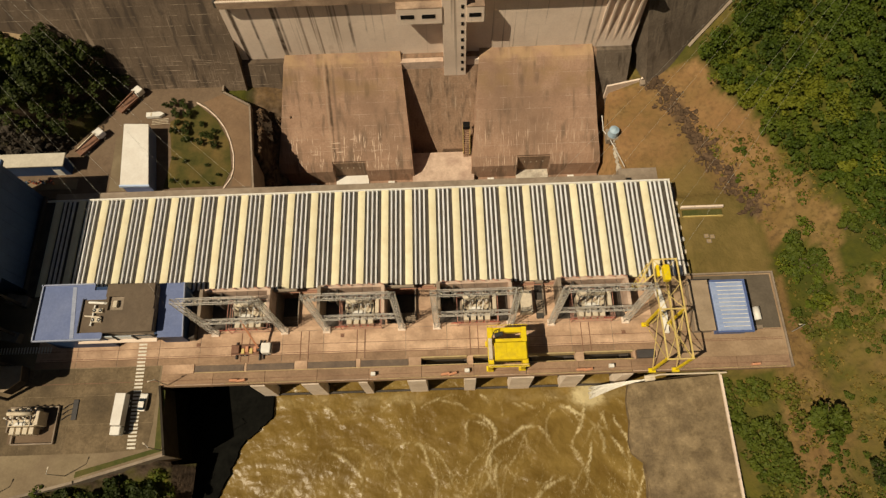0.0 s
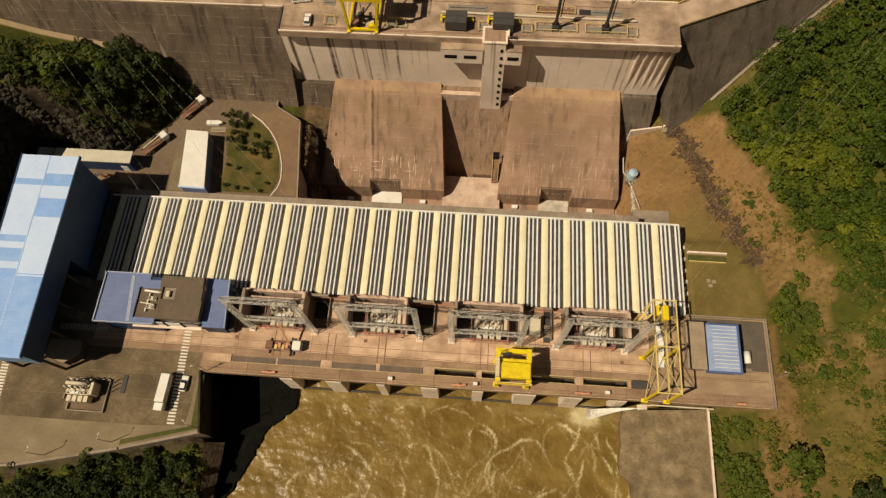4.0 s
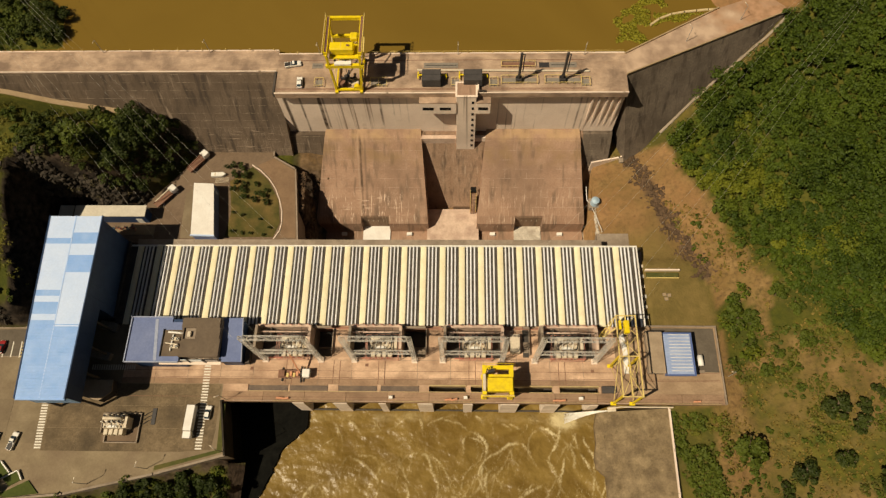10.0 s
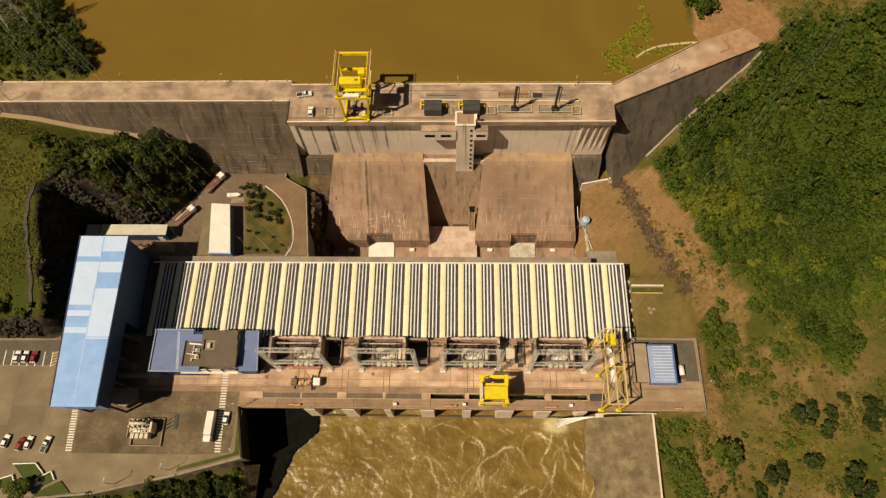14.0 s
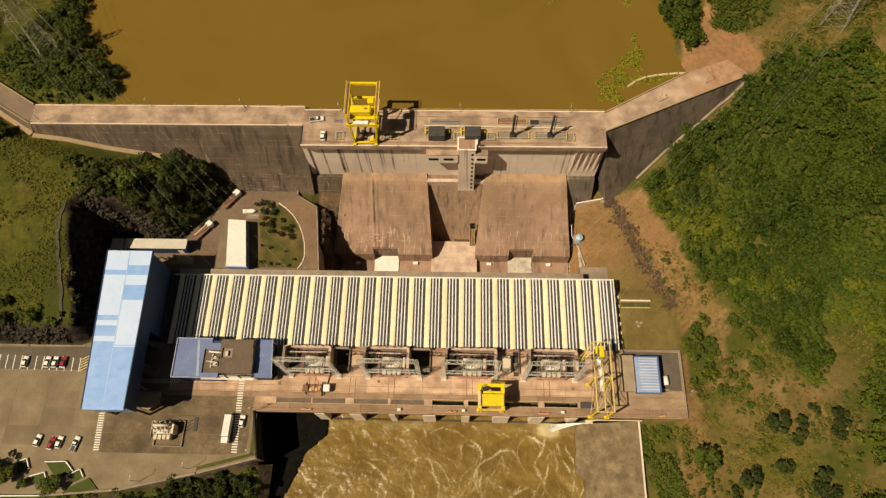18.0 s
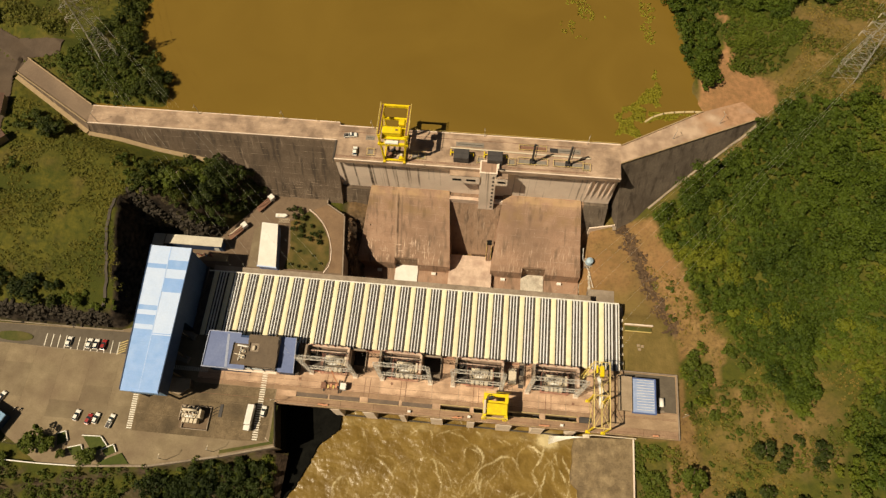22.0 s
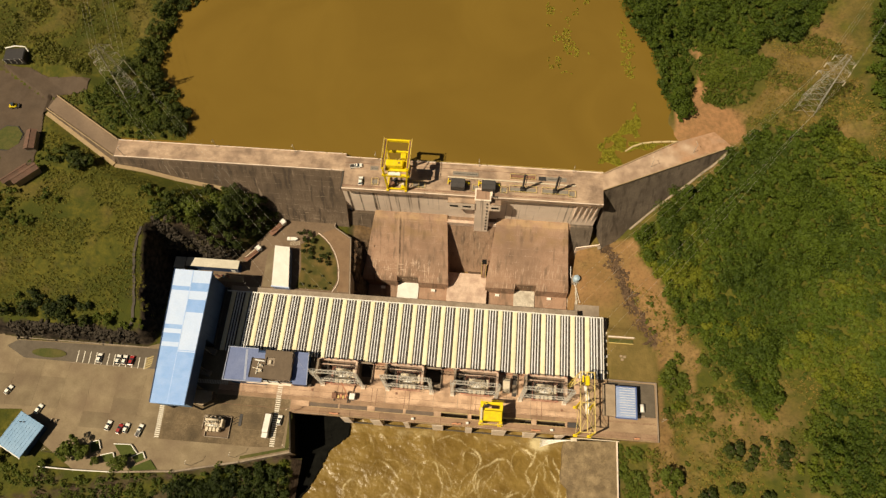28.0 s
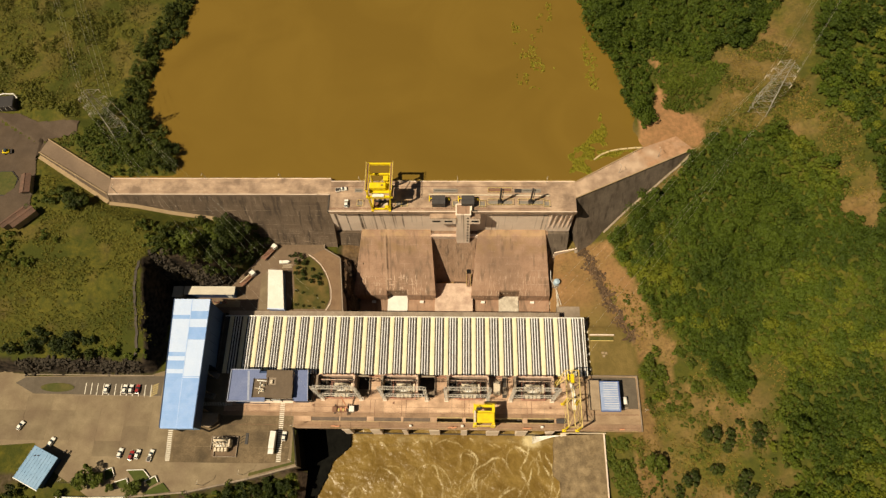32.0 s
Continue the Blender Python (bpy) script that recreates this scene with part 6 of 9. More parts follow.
BAYS = ((-59.6, -44.4, -63.2, -43.2, -57.9, -41.4, -49.5), (-32.2, -17.6, -35.8, -14.6, -31.4, -13.6, -23.2),
        (-4.6, 12.2, -6.4, 14.8, -5.3, 12.1, 4.2), (23.4, 39.4, 22.0, 44.0, 21.7, 39.2, 31.0))
for x0, x1, ga, gb, sa, sb, tx_ in BAYS:
    t = thing("transformer_bay", "transformer bay with pinkish concrete fire walls", "enclosure", group="transformer bays")
    part("floor", box(x0, 44.4, 0.0, x1, 52.6, 0.06), "dark_conc", t, "dark oil-stained pit floor")
    part("back_wall", box(x0 - 0.3, 52.2, 0, x1 + 0.3, 53.0, 5.2, 0.04), "pink", t)
    part("side_wall", box(x0 - 0.4, 45.6, 0, x0 + 0.4, 52.2, 7.4, 0.04), "wall", t, "grey concrete fire wall")
    part("side_wall", box(x1 - 0.4, 45.6, 0, x1 + 0.4, 52.2, 5.6, 0.04), "pink", t)
    part("inner_wall", box(x0 + 3.4, 49.0, 0, x0 + 3.8, 52.2, 4.4), "dark_conc", t)
    rl = beams([((x0 + 2.8, 44.0, z), (x1 - 2.6, 44.0, z)) for z in (0.5, 1.0)], 0.1)
    for k in range(9):
        xx = x0 + 2.8 + (x1 - x0 - 5.4) * k / 8
        add_beam(rl, (xx, 44.0, 0), (xx, 44.0, 1.05), 0.1)
    part("guard_rail", rl, "redpaint", t, "faded red guard rail")
    for z in (0.9, 2.4, 4.2):
        a_, b_ = tx_ - 4.6, tx_ + 4.9
        part("sprinkler_pipe", beams([((a_, 43.4, z), (b_, 43.4, z)), ((b_, 43.4, z), (b_, 50.2, z)), ((b_, 50.2, z), (a_, 50.2, z)), ((a_, 50.2, z), (a_, 43.4, z))], 0.1), "pipe_red", t, "pinkish red sprinkler ring")
    for xx, yy in ((a_, 43.4), (b_, 43.4), (b_, 50.2), (a_, 50.2)):
        part("riser", beams([((xx, yy, 0), (xx, yy, 4.3))], 0.11), "pipe_red", t)
    for k in range(6):
        xx = x0 + 1.0 + (x1 - x0 - 2) * k / 5
        part("wall_pipe", beams([((xx, 53.2, 0.3), (xx, 53.2, 5.0)), ((xx, 53.2, 5.0), (xx + 1.2, 52.4, 5.9))], 0.14), "pipe_red", t)
    part("cabinet", box(x0 + 1.0, 50.4, 0, x0 + 2.6, 51.8, 3.4, 0.06), "porcelain", t)
    part("beam", box(x0, 50.4, 5.2, x1, 50.8, 5.6), "pink", t)
    for k in range(5):
        sx = x0 + 2.5 + (x1 - x0 - 5) * k / 4
        part("bus_pipe", tube(bmesh.new(), [(sx, 52.0, 5.4), (sx + 0.4, 50.0, 6.3), (tx_ - 2 + 1.0 * k, 47.4, 6.0)], 0.045, 5), "darksteel", t)
    transformer(tx_, 47.4)
    gantry(sa, sb, "tall grey galvanised lattice gantry above a transformer")
# reddish pipework and small gear along the hall wall
for k in range(34):
    x = -60 + 3.0 * k
    rr = random.Random(k)
    if any(abs(x - c) < 2.2 for c in (-38, -10.5, 17.8)):
        continue
    g = thing("wall_bracket", "reddish steel bracket with insulator on the hall wall", "bracket", group="brackets along the hall wall")
    part("arm", beams([((x, 54.2, 0.2), (x + 0.8 * rr.random(), 53.2, 0.9))], 0.2), "redbrick", g)
    part("insulator", cyl(x + 0.4, 53.3, 0.7, 1.5, 0.2, 0.14, 8), "darksteel" if k % 3 else "porcelain", g)
part("pipe_rack", beams([((-60, 53.5, 0.35), (44, 53.5, 0.35)), ((-60, 53.1, 0.2), (44, 53.1, 0.2))], 0.25), "redbrick", tagged(thing("pipe_run", "reddish pipes along the foot of the hall wall", "pipes")))
for x, w, zf in ((-41.15, 5.5, -7.0), (-13.75, 6.7, -7.0), (19.3, 1.8, 0.0)):
    rec = thing("stair_well", "dark sunken entrance between the transformer bays", "entrance", group="sunken entrances")
    part("floor", box(x - w / 2, 44.6, zf - 0.3, x + w / 2, 54.0, zf + 0.05), "asphalt", rec)
    part("wall", box(x + w / 2, 45.2, 0, x + w / 2 + 0.25, 53.0, 1.0), "wall", rec)
    part("lintel", box(x - w / 2, 52.4, 2.8, x + w / 2, 53.0, 3.5), "wall", rec)
    for k in range(6):
        part("step", box(x - w / 2 + 0.1, 46.0 + 0.5 * k, zf + 0.05, x + w / 2 - 0.1, 46.45 + 0.5 * k, zf + 0.1 + 0.18 * k), "wall", rec)
panel = thing("switch_cabinet", "pale switch cabinet with radiator fins beside a bay", "cabinet")
part("body", box(14.6, 45.6, 0, 17.4, 51.0, 2.6, 0.06), "porcelain", panel)
for k in range(3):
    part("door", box(14.8 + 0.9 * k, 45.5, 0.3, 15.55 + 0.9 * k, 45.6, 2.3), "beige", panel)
# ---- cranes on the deck ----
cr = thing("gantry_crane", "solid bright yellow gantry crane standing on the deck", "crane")
for sx in (6.2, 13.6):
    for y in (32.4, 38.2):
        part("leg", box(sx, y, 0.4, sx + 1.0, y + 1.1, 8.6, 0.06), "yellow", cr)
        part("wheel_box", box(sx - 0.3, y - 0.1, 0.05, sx + 1.3, y + 1.2, 0.8, 0.08), "yellow", cr)
part("end_beam", box(6.0, 32.2, 7.6, 7.2, 40.4, 9.0, 0.06), "yellow", cr)
part("end_beam", box(13.5, 32.2, 7.6, 14.7, 40.4, 9.0, 0.06), "yellow", cr)
part("cross_beam", box(7.2, 39.2, 7.7, 13.5, 40.3, 8.9, 0.06), "yellow", cr)
part("cross_beam", box(7.2, 37.0, 7.7, 13.5, 37.8, 8.9, 0.06), "yellow", cr)
hs = part("winch_house", box(7.4, 32.9, 8.0, 14.4, 36.7, 10.0, 0.12), "yellow", cr, "yellow winch house with a rust-streaked roof")
for k in range(6):
    part("roof_rib", box(7.6 + 1.12 * k, 33.1, 10.0, 7.68 + 1.12 * k, 36.5, 10.05), "yellow", hs)
part("walkway", box(6.0, 31.6, 7.9, 14.9, 32.2, 8.05), "yellow_pale", cr)
part("railing", beams([((6.0, 31.6, 9.0), (14.9, 31.6, 9.0)), ((6.0, 31.6, 8.5), (14.9, 31.6, 8.5))] + [((6.0 + 1.1 * k, 31.6, 8.0), (6.0 + 1.1 * k, 31.6, 9.0)) for k in range(9)], 0.09), "yellow", cr)
part("railing", beams([((6.0, 40.6, 9.9), (14.7, 40.6, 9.9))] + [((6.0 + 1.1 * k, 40.6, 8.9), (6.0 + 1.1 * k, 40.6, 9.9)) for k in range(9)], 0.09), "yellow", cr)
part("cabinet", box(6.1, 33.0, 9.0, 6.9, 37.6, 10.3, 0.05), "porcelain", cr, "pale electric cabinet")
part("drum", tube(bmesh.new(), [(7.6, 38.4, 9.2), (9.4, 38.9, 9.2)], 0.5, 10), "darksteel", cr)
part("hose", tube(bmesh.new(), [(6.9, 37.8, 9.4), (7.6, 39.4, 9.9), (8.6, 39.9, 9.4), (8.4, 38.6, 9.2)], 0.1, 6), "rubber", cr)
part("ladder", beams([((13.9, 39.6, 0.3), (13.9, 39.6, 8.6)), ((14.5, 39.6, 0.3), (14.5, 39.6, 8.6))] + [((13.9, 39.6, 0.5 + 0.4 * k), (14.5, 39.6, 0.5 + 0.4 * k)) for k in range(20)], 0.07), "yellow", cr)

tg = thing("truss_crane", "tall pale yellow lattice gantry crane over the hall edge", "crane")
X0, X1, TZ = 43.6, 49.0, 12.6
for y in (31.4, 42.2):
    for x in (X0, X1):
        part("leg", beams([((x, y, 0.3), (x, y, TZ))], 0.55, 0.45), "yellow", tg)
        part("bogie", box(x - 0.8, y - 0.5, 0, x + 0.8, y + 0.5, 0.6, 0.06), "yellow", tg)
for x in (X0, X1):
    part("top_chord", beams([((x, 31.0, TZ), (x, 54.0, TZ))], 0.3), "yellow_pale", tg)
    part("brace", beams([((x, 31.4, 0.8), (x, 42.2, 11.8)), ((x, 42.2, 0.8), (x, 31.4, 11.8))], 0.14), "yellow_pale", tg)
for y in (31.2, 42.2, 53.8):
    part("cross_beam", beams([((X0, y, TZ), (X1, y, TZ))], 0.28), "yellow_pale", tg)
for a, b in ((31.2, 42.2), (42.2, 48.0), (48.0, 53.8)):
    part("diagonal", beams([((X0, a, TZ), (X1, b, TZ)), ((X1, a, TZ), (X0, b, TZ))], 0.12), "yellow_pale", tg)
part("runway_beam", beams([((46.3, 31.2, 11.9), (46.3, 53.8, 11.9))], 0.3, 0.6), "yellow_pale", tg)
part("hoist_house", box(45.5, 48.6, 12.0, 46.9, 52.2, 13.7, 0.12), "yellow", tg, "solid yellow hoist house")
part("machinery", box(44.4, 50.0, 11.2, 45.0, 52.6, 12.4, 0.05), "yellow", tg)
ou = beams([((X0, 53.8, TZ), (39.6, 47.6, 11.4)), ((X0, 50.4, TZ), (39.6, 47.6, 11.4)), ((X0, 53.8, 11.4), (39.6, 47.6, 10.6)), ((41.6, 50.8, 12.1), (41.6, 49.0, 12.1)),
            ((39.6, 47.6, 11.4), (39.6, 47.6, 9.8))], 0.3)
part("outrigger", ou, "yellow_pale", tg, "yellow side bracing")
pl = beams([((39.4, 47.6, 10.7), (43.5, 52.6, 10.7)), ((38.9, 48.4, 10.7), (42.9, 53.4, 10.7))], 0.16)
for k in range(9):
    add_beam(pl, (39.4 + 0.5 * k, 47.6 + 0.61 * k, 10.7), (38.9 + 0.5 * k, 48.4 + 0.61 * k, 10.7), 0.12)
    add_beam(pl, (38.9 + 0.5 * k, 48.4 + 0.61 * k, 10.7), (38.9 + 0.5 * k, 48.4 + 0.61 * k, 11.8), 0.09)
part("platform", pl, "yellow", tg, "open lattice platform")
part("platform_rail", beams([((38.9, 48.4, 11.8), (42.9, 53.4, 11.8)), ((38.9, 48.4, 11.3), (42.9, 53.4, 11.3))], 0.1), "yellow_pale", tg)
part("ladder", beams([((44.6, 42.2, 0.3), (44.6, 42.2, TZ)), ((45.1, 42.2, 0.3), (45.1, 42.2, TZ))] + [((44.6, 42.2, 0.5 + 0.5 * k), (45.1, 42.2, 0.5 + 0.5 * k)) for k in range(24)], 0.06), "yellow_pale", tg)
mat_ = thing("white_tarpaulin", "long pale tarpaulin on the deck under the lattice crane", "tarpaulin")
part("sheet", prism([(47.6, 40.0), (48.9, 40.0), (49.2, 46.0), (48.2, 52.0), (47.0, 51.0), (47.8, 46.0)], 0.0, 0.7), "white", mat_)


# ---- vehicles ----
def wheels(parent, pts, r, w):
    first = None
    for x, y in pts:
        bm = tube(bmesh.new(), [(x, y - w / 2, r), (x, y + w / 2, r)], r, 12)
        t = part("wheel", bm, "rubber", parent)
        part("rim", tube(bmesh.new(), [(x, y - w / 2 - 0.02, r), (x, y + w / 2 + 0.02, r)], r * 0.55, 8), "steel", t)


def car(x, y, z, rz, paint, label, pickup=False, group=""):
    c = thing("car" if not pickup else "pickup", label, "car" if not pickup else "pickup truck", x, y, z, rz, group)
    L = 5.1 if pickup else 3.95
    bm = bmesh.new()
    hood, back = L / 2, -L / 2
    prof = [(back, 0.35), (hood, 0.35), (hood, 0.72), (hood - 0.25, 0.86), (hood - 1.15, 0.95)] + ([(-0.35, 1.0), (back + 0.05, 1.0)] if pickup else [(back + 0.45, 1.0), (back + 0.05, 0.9)])
    lo = [bm.verts.new((px, -0.86, pz)) for px, pz in prof]
    hi = [bm.verts.new((px, 0.86, pz)) for px, pz in prof]
    bm.faces.new(lo)
    bm.faces.new(hi[::-1])
    for i in range(len(prof)):
        bm.faces.new((lo[i], hi[i], hi[(i + 1) % len(prof)], lo[(i + 1) % len(prof)]))
    bmesh.ops.recalc_face_normals(bm, faces=bm.faces[:])
    bmesh.ops.bevel(bm, geom=bm.edges[:], offset=0.06, segments=2, affect="EDGES")
    part("body", bm, paint, c)
    a, b = (hood - 1.1, -0.55) if pickup else (hood - 1.1, back + 0.2)
    bm = bmesh.new()
    v = [bm.verts.new(p) for p in ((b, -0.78, 0.93), (a, -0.78, 0.93), (a, 0.78, 0.93), (b, 0.78, 0.93), (b + 0.45, -0.62, 1.46), (a - 0.75, -0.62, 1.46), (a - 0.75, 0.62, 1.46), (b + 0.45, 0.62, 1.46))]
    for f in ((0, 3, 2, 1), (4, 5, 6, 7), (0, 1, 5, 4), (1, 2, 6, 5), (2, 3, 7, 6), (3, 0, 4, 7)):
        bm.faces.new([v[i] for i in f])
    part("windows", bm, "glass", c, "dark tinted windows")
    part("roof", box(b + 0.5, -0.62, 1.44, a - 0.8, 0.62, 1.52, 0.03), paint, c)
    if pickup:
        part("cargo_bed", box(back + 0.12, -0.7, 0.98, -0.6, 0.7, 1.03), "darksteel", c, "dark open cargo bed")
    wheels(c, [(hood - 0.85, -0.78), (hood - 0.85, 0.78), (back + 0.8, -0.78), (back + 0.8, 0.78)], 0.32, 0.2)
    for s in (-0.6, 0.6):
        part("headlight", box(hood - 0.06, s - 0.16, 0.6, hood + 0.02, s + 0.16, 0.74), "white", c)
        part("tail_light", box(back - 0.02, s - 0.12, 0.7, back + 0.05, s + 0.12, 0.85), "redpaint", c)
    return c


def truck(x, y, z, rz, kind, label):
    t = thing("truck", label, "truck", x, y, z, rz)
    cb = part("cab", box(2.3, -1.15, 0.9, 4.2, 1.15, 2.75, 0.15), "white", t)
    part("windscreen", box(4.12, -1.0, 1.8, 4.24, 1.0, 2.5), "glass", cb)
    part("chassis", beams([((-4.6, -0.45, 0.85), (4.1, -0.45, 0.85)), ((-4.6, 0.45, 0.85), (4.1, 0.45, 0.85))], 0.22), "darksteel", t)
    if kind == "box":
        part("cargo_box", box(-4.9, -1.15, 1.0, 2.15, 1.15, 3.25, 0.05), "roof_white", t, "tall white cargo box")
    else:
        part("bed", box(-4.6, -1.2, 0.95, 1.9, 1.2, 1.2, 0.03), "rust", t, "rusty brown flat bed")
        for s in (-1.2, 1.15):
            part("side_board", box(-4.6, s, 1.2, 1.9, s + 0.06, 1.6), "rust", t)
        part("crane_arm", beams([((1.9, 0, 1.3), (1.9, 0, 3.2)), ((1.9, 0, 3.2), (-2.2, 0.3, 2.6)), ((-2.2, 0.3, 2.6), (-3.8, 0.8, 1.9))], 0.3), "beige" if kind == "crane" else "rust", t, "folded loading crane")
        part("sleeper", box(1.95, -1.1, 1.3, 2.28, 1.1, 2.9, 0.05), "white", t)
    wheels(t, [(3.2, -1.0), (3.2, 1.0), (-2.4, -1.0), (-2.4, 1.0), (-3.6, -1.0), (-3.6, 1.0)], 0.5, 0.34)
    return t


truck(-77.0, 24.7, 0, -92, "box", "white box truck parked beside the zebra crossing")
car(-72.7, 27.8, 0, 86, "white", "white hatchback parked beside the zebra crossing")
for x, y, a, p, pk in ((-140.4, 20.3, 78, "white", 0), (-135.6, 19.4, 76, "redpaint", 0), (-133.0, 19.9, 78, "white", 0), (-127.5, 19.4, 76, "white", 1), (-170.4, 24.4, 66, "white", 0), (-185.4, 30.9, 62, "white", 0)):
    car(x, y, 0, a, "car_red" if p == "redpaint" else p, ("red" if p == "redpaint" else "white") + (" pickup" if pk else " hatchback") + " parked along the lot's southern kerb", bool(pk), "cars along the southern kerb")
for x, p in ((-152.0, "white"), (-144.0, "white"), (-141.3, "white"), (-138.4, "redpaint")):
    car(x, 46.7, 0, 87, "car_red" if p == "redpaint" else p, ("red" if p == "redpaint" else "white") + " hatchback in a marked parking bay", False, "cars in the marked bays")
car(-52.2, 129.8, 26.8, 10, "white", "white pickup parked on the dam crest", True, "cars on the crest")
car(-49.4, 122.9, 26.8, 93, "white", "white hatchback parked on the dam crest", False, "cars on the crest")
truck(-89.0, 111.5, YZ, 52, "flat", "white flatbed truck with a rusty bed")
truck(-97.7, 98.2, YZ, 50, "crane", "white truck with a folded loading crane")
for x, y, a in ((-164.0, 20.4, 60), (-161.9, 20.2, 70)):
    mc = thing("motorcycle", "small dark motorcycle parked by the kerb", "motorcycle", x, y, 0, a, "motorcycles")
    part("body", box(-0.6, -0.15, 0.4, 0.6, 0.15, 0.9, 0.08), "darksteel", mc)
    for wx in (-0.65, 0.65):
        part("wheel", tube(bmesh.new(), [(wx, -0.06, 0.3), (wx, 0.06, 0.3)], 0.3, 12), "rubber", mc)
    part("handlebar", beams([((0.5, -0.35, 1.0), (0.5, 0.35, 1.0))], 0.06), "steel", mc)
van = thing("boat", "small white boat lying in the yard", "boat", -81.7, 106.6, YZ, 2)
bm = prism([(-2.4, -0.7), (1.4, -0.75), (2.6, 0), (1.4, 0.75), (-2.4, 0.7)], 0.25, 1.2)
part("hull", bm, "white", van)
part("seat", box(-1.2, -0.6, 1.2, -0.8, 0.6, 1.28), "beige", van)
ldr = thing("ladder_pile", "pale ladders and pipes lying in the yard", "pile", -80.3, 103.9, YZ)
for k in range(4):
    part("ladder", beams([((-2.4, 0.5 * k, 0.15), (2.2, 0.5 * k + 0.3, 0.15))], 0.12), "beige", ldr)

mc = thing("mobile_crane", "small red truck crane with white cab on the deck", "truck", -48.5, 39.1, 0)
part("bed", box(-4.9, -1.2, 0.9, 1.6, 1.2, 1.3, 0.05), "rust", mc, "reddish brown truck bed")
part("cab", box(2.4, -1.2, 0.8, 4.6, 1.2, 2.7, 0.15), "white", mc)
part("engine_box", box(-4.6, -0.9, 1.3, -2.9, 0.9, 2.0, 0.05), "rust", mc)
for k in range(4):
    part("tool_box", box(-2.4 + 0.95 * k, -1.0 + 0.3 * (k % 2), 1.3, -1.7 + 0.95 * k, 0.2 + 0.4 * (k % 2), 1.7 + 0.2 * (k % 2), 0.04), "orange" if k % 2 else "yellow_pale", mc)
part("windscreen", box(4.5, -1.0, 1.7, 4.63, 1.0, 2.5), "glass", mc)
part("turret", cyl(1.9, 0, 0.9, 2.4, 0.6, n=12), "darksteel", mc)
part("boom", beams([((1.7, 0, 2.4), (-0.4, 4.0, 7.8))], 0.4), "orange", mc, "raised orange boom")
part("boom", beams([((-0.4, 4.0, 7.8), (-0.9, 5.0, 9.2))], 0.28), "orange", mc)
for x, a, b in ((1.6, -2.4, 2.4), (-3.9, -2.0, 2.0), (2.4, -2.2, 2.3)):
    part("outrigger", beams([((x, a, 0.35), (x, b, 0.35))], 0.28), "darksteel", mc)
part("hook_line", beams([((-0.9, 5.0, 9.1), (-0.9, 5.0, 5.0))], 0.06), "darksteel", mc)
wheels(mc, [(3.4, -1.05), (3.4, 1.05), (-3.0, -1.05), (-3.0, 1.05), (-1.8, -1.05), (-1.8, 1.05)], 0.5, 0.35)

# ---- spare transformer on the lot ----
tp = thing("transformer_pad", "walled concrete pad with an oil-stained floor", "pad")
part("floor", box(-102.6, 19.6, 0, -92.1, 27.4, 0.05), "yard", tp)
for a, b, c, d in ((-103.0, 22.0, -102.7, 27.6), (-92.1, 19.2, -91.8, 27.6), (-101.4, 19.2, -92.1, 19.5), (-102.7, 27.3, -92.1, 27.6), (-101.6, 19.5, -101.2, 22.0)):
    part("kerb", box(a, b, 0, c, d, 0.7, 0.03), "wall", tp)
spare = transformer(-98.0, 24.2, 0, "beige spare transformer standing on a walled pad in the lot", "spare transformer")
spare.scale = (0.88, 0.86, 0.95)
mv = thing("oil_tanks", "row of beige oil coolers beside the spare transformer", "tank")
for k in range(4):
    part("cooler", tube(bmesh.new(), [(-101.4 + 1.75 * k, 25.9, 1.6), (-101.4 + 1.75 * k, 27.0, 1.6)], 0.62, 12), "porcelain", mv)
    part("cooler_foot", box(-101.9 + 1.75 * k, 25.9, 0.05, -100.9 + 1.75 * k, 27.0, 1.1), "beige", mv)
# Added dark slab and strands in place of the transformer's cast shadow.
bsp = thing("cable_plate", "dark slab and three strands standing in for the transformer's shadow", "plate")
part("plate", box(-89.0, 24.4, 0, -87.8, 29.0, 0.2, 0.04), "darksteel", bsp)
for y in (25.4, 26.6, 27.8):
    part("cable", tube(bmesh.new(), [(-91.2, y - 1.0, 0.3), (-90.0, y, 0.12), (-88.8, y + 0.4, 0.12)], 0.1, 6), "rubber", bsp)

# ---- sheds in the yard ----
sh = thing("white_shed", "long white metal-roofed shed in the service yard", "shed")
SC = [(-85.7, 82.6), (-78.3, 82.4), (-81.0, 100.9), (-87.6, 101.2)]
part("wall", prism([(x * 0.985 - 1.22, y * 0.985 + 1.38) for x, y in SC], YZ - 0.1, 3.2), "slate_blue", sh)
part("roof", prism(SC, 3.2, 3.5), "roof_white", sh, "plain white sheet roof")
part("roof_edge", prism([(-85.9, 82.3), (-78.1, 82.1), (-78.2, 82.5), (-85.8, 82.7)], 2.9, 3.6), "blue_pale", sh)
lb = thing("long_shed", "long low grey-roofed shed under the rock slope", "shed")
part("wall", box(-124.2, 89.1, YZ - 0.3, -102.0, 92.2, 3.6), "blue_wall", lb)
part("roof", box(-124.6, 88.8, 3.6, -101.5, 92.7, 3.95), "roof_grey", lb)
part("door", box(-105.5, 89.0, YZ, -103.5, 89.1, 1.4), "white", lb)
lb2 = thing("square_shed", "small square grey-roofed shed", "shed")
part("wall", box(-129.4, 88.2, YZ - 0.3, -125.6, 92.4, 3.4), "wall", lb2)
part("roof", box(-129.8, 87.8, 3.4, -125.2, 92.8, 3.7), "roof_grey", lb2)
strip = thing("loading_dock", "concrete loading dock in front of the long shed", "dock")
part("slab", box(-124, 84.6, YZ - 0.1, -100, 87.6, YZ + 0.25), "lot", strip)
rr = random.Random(11)
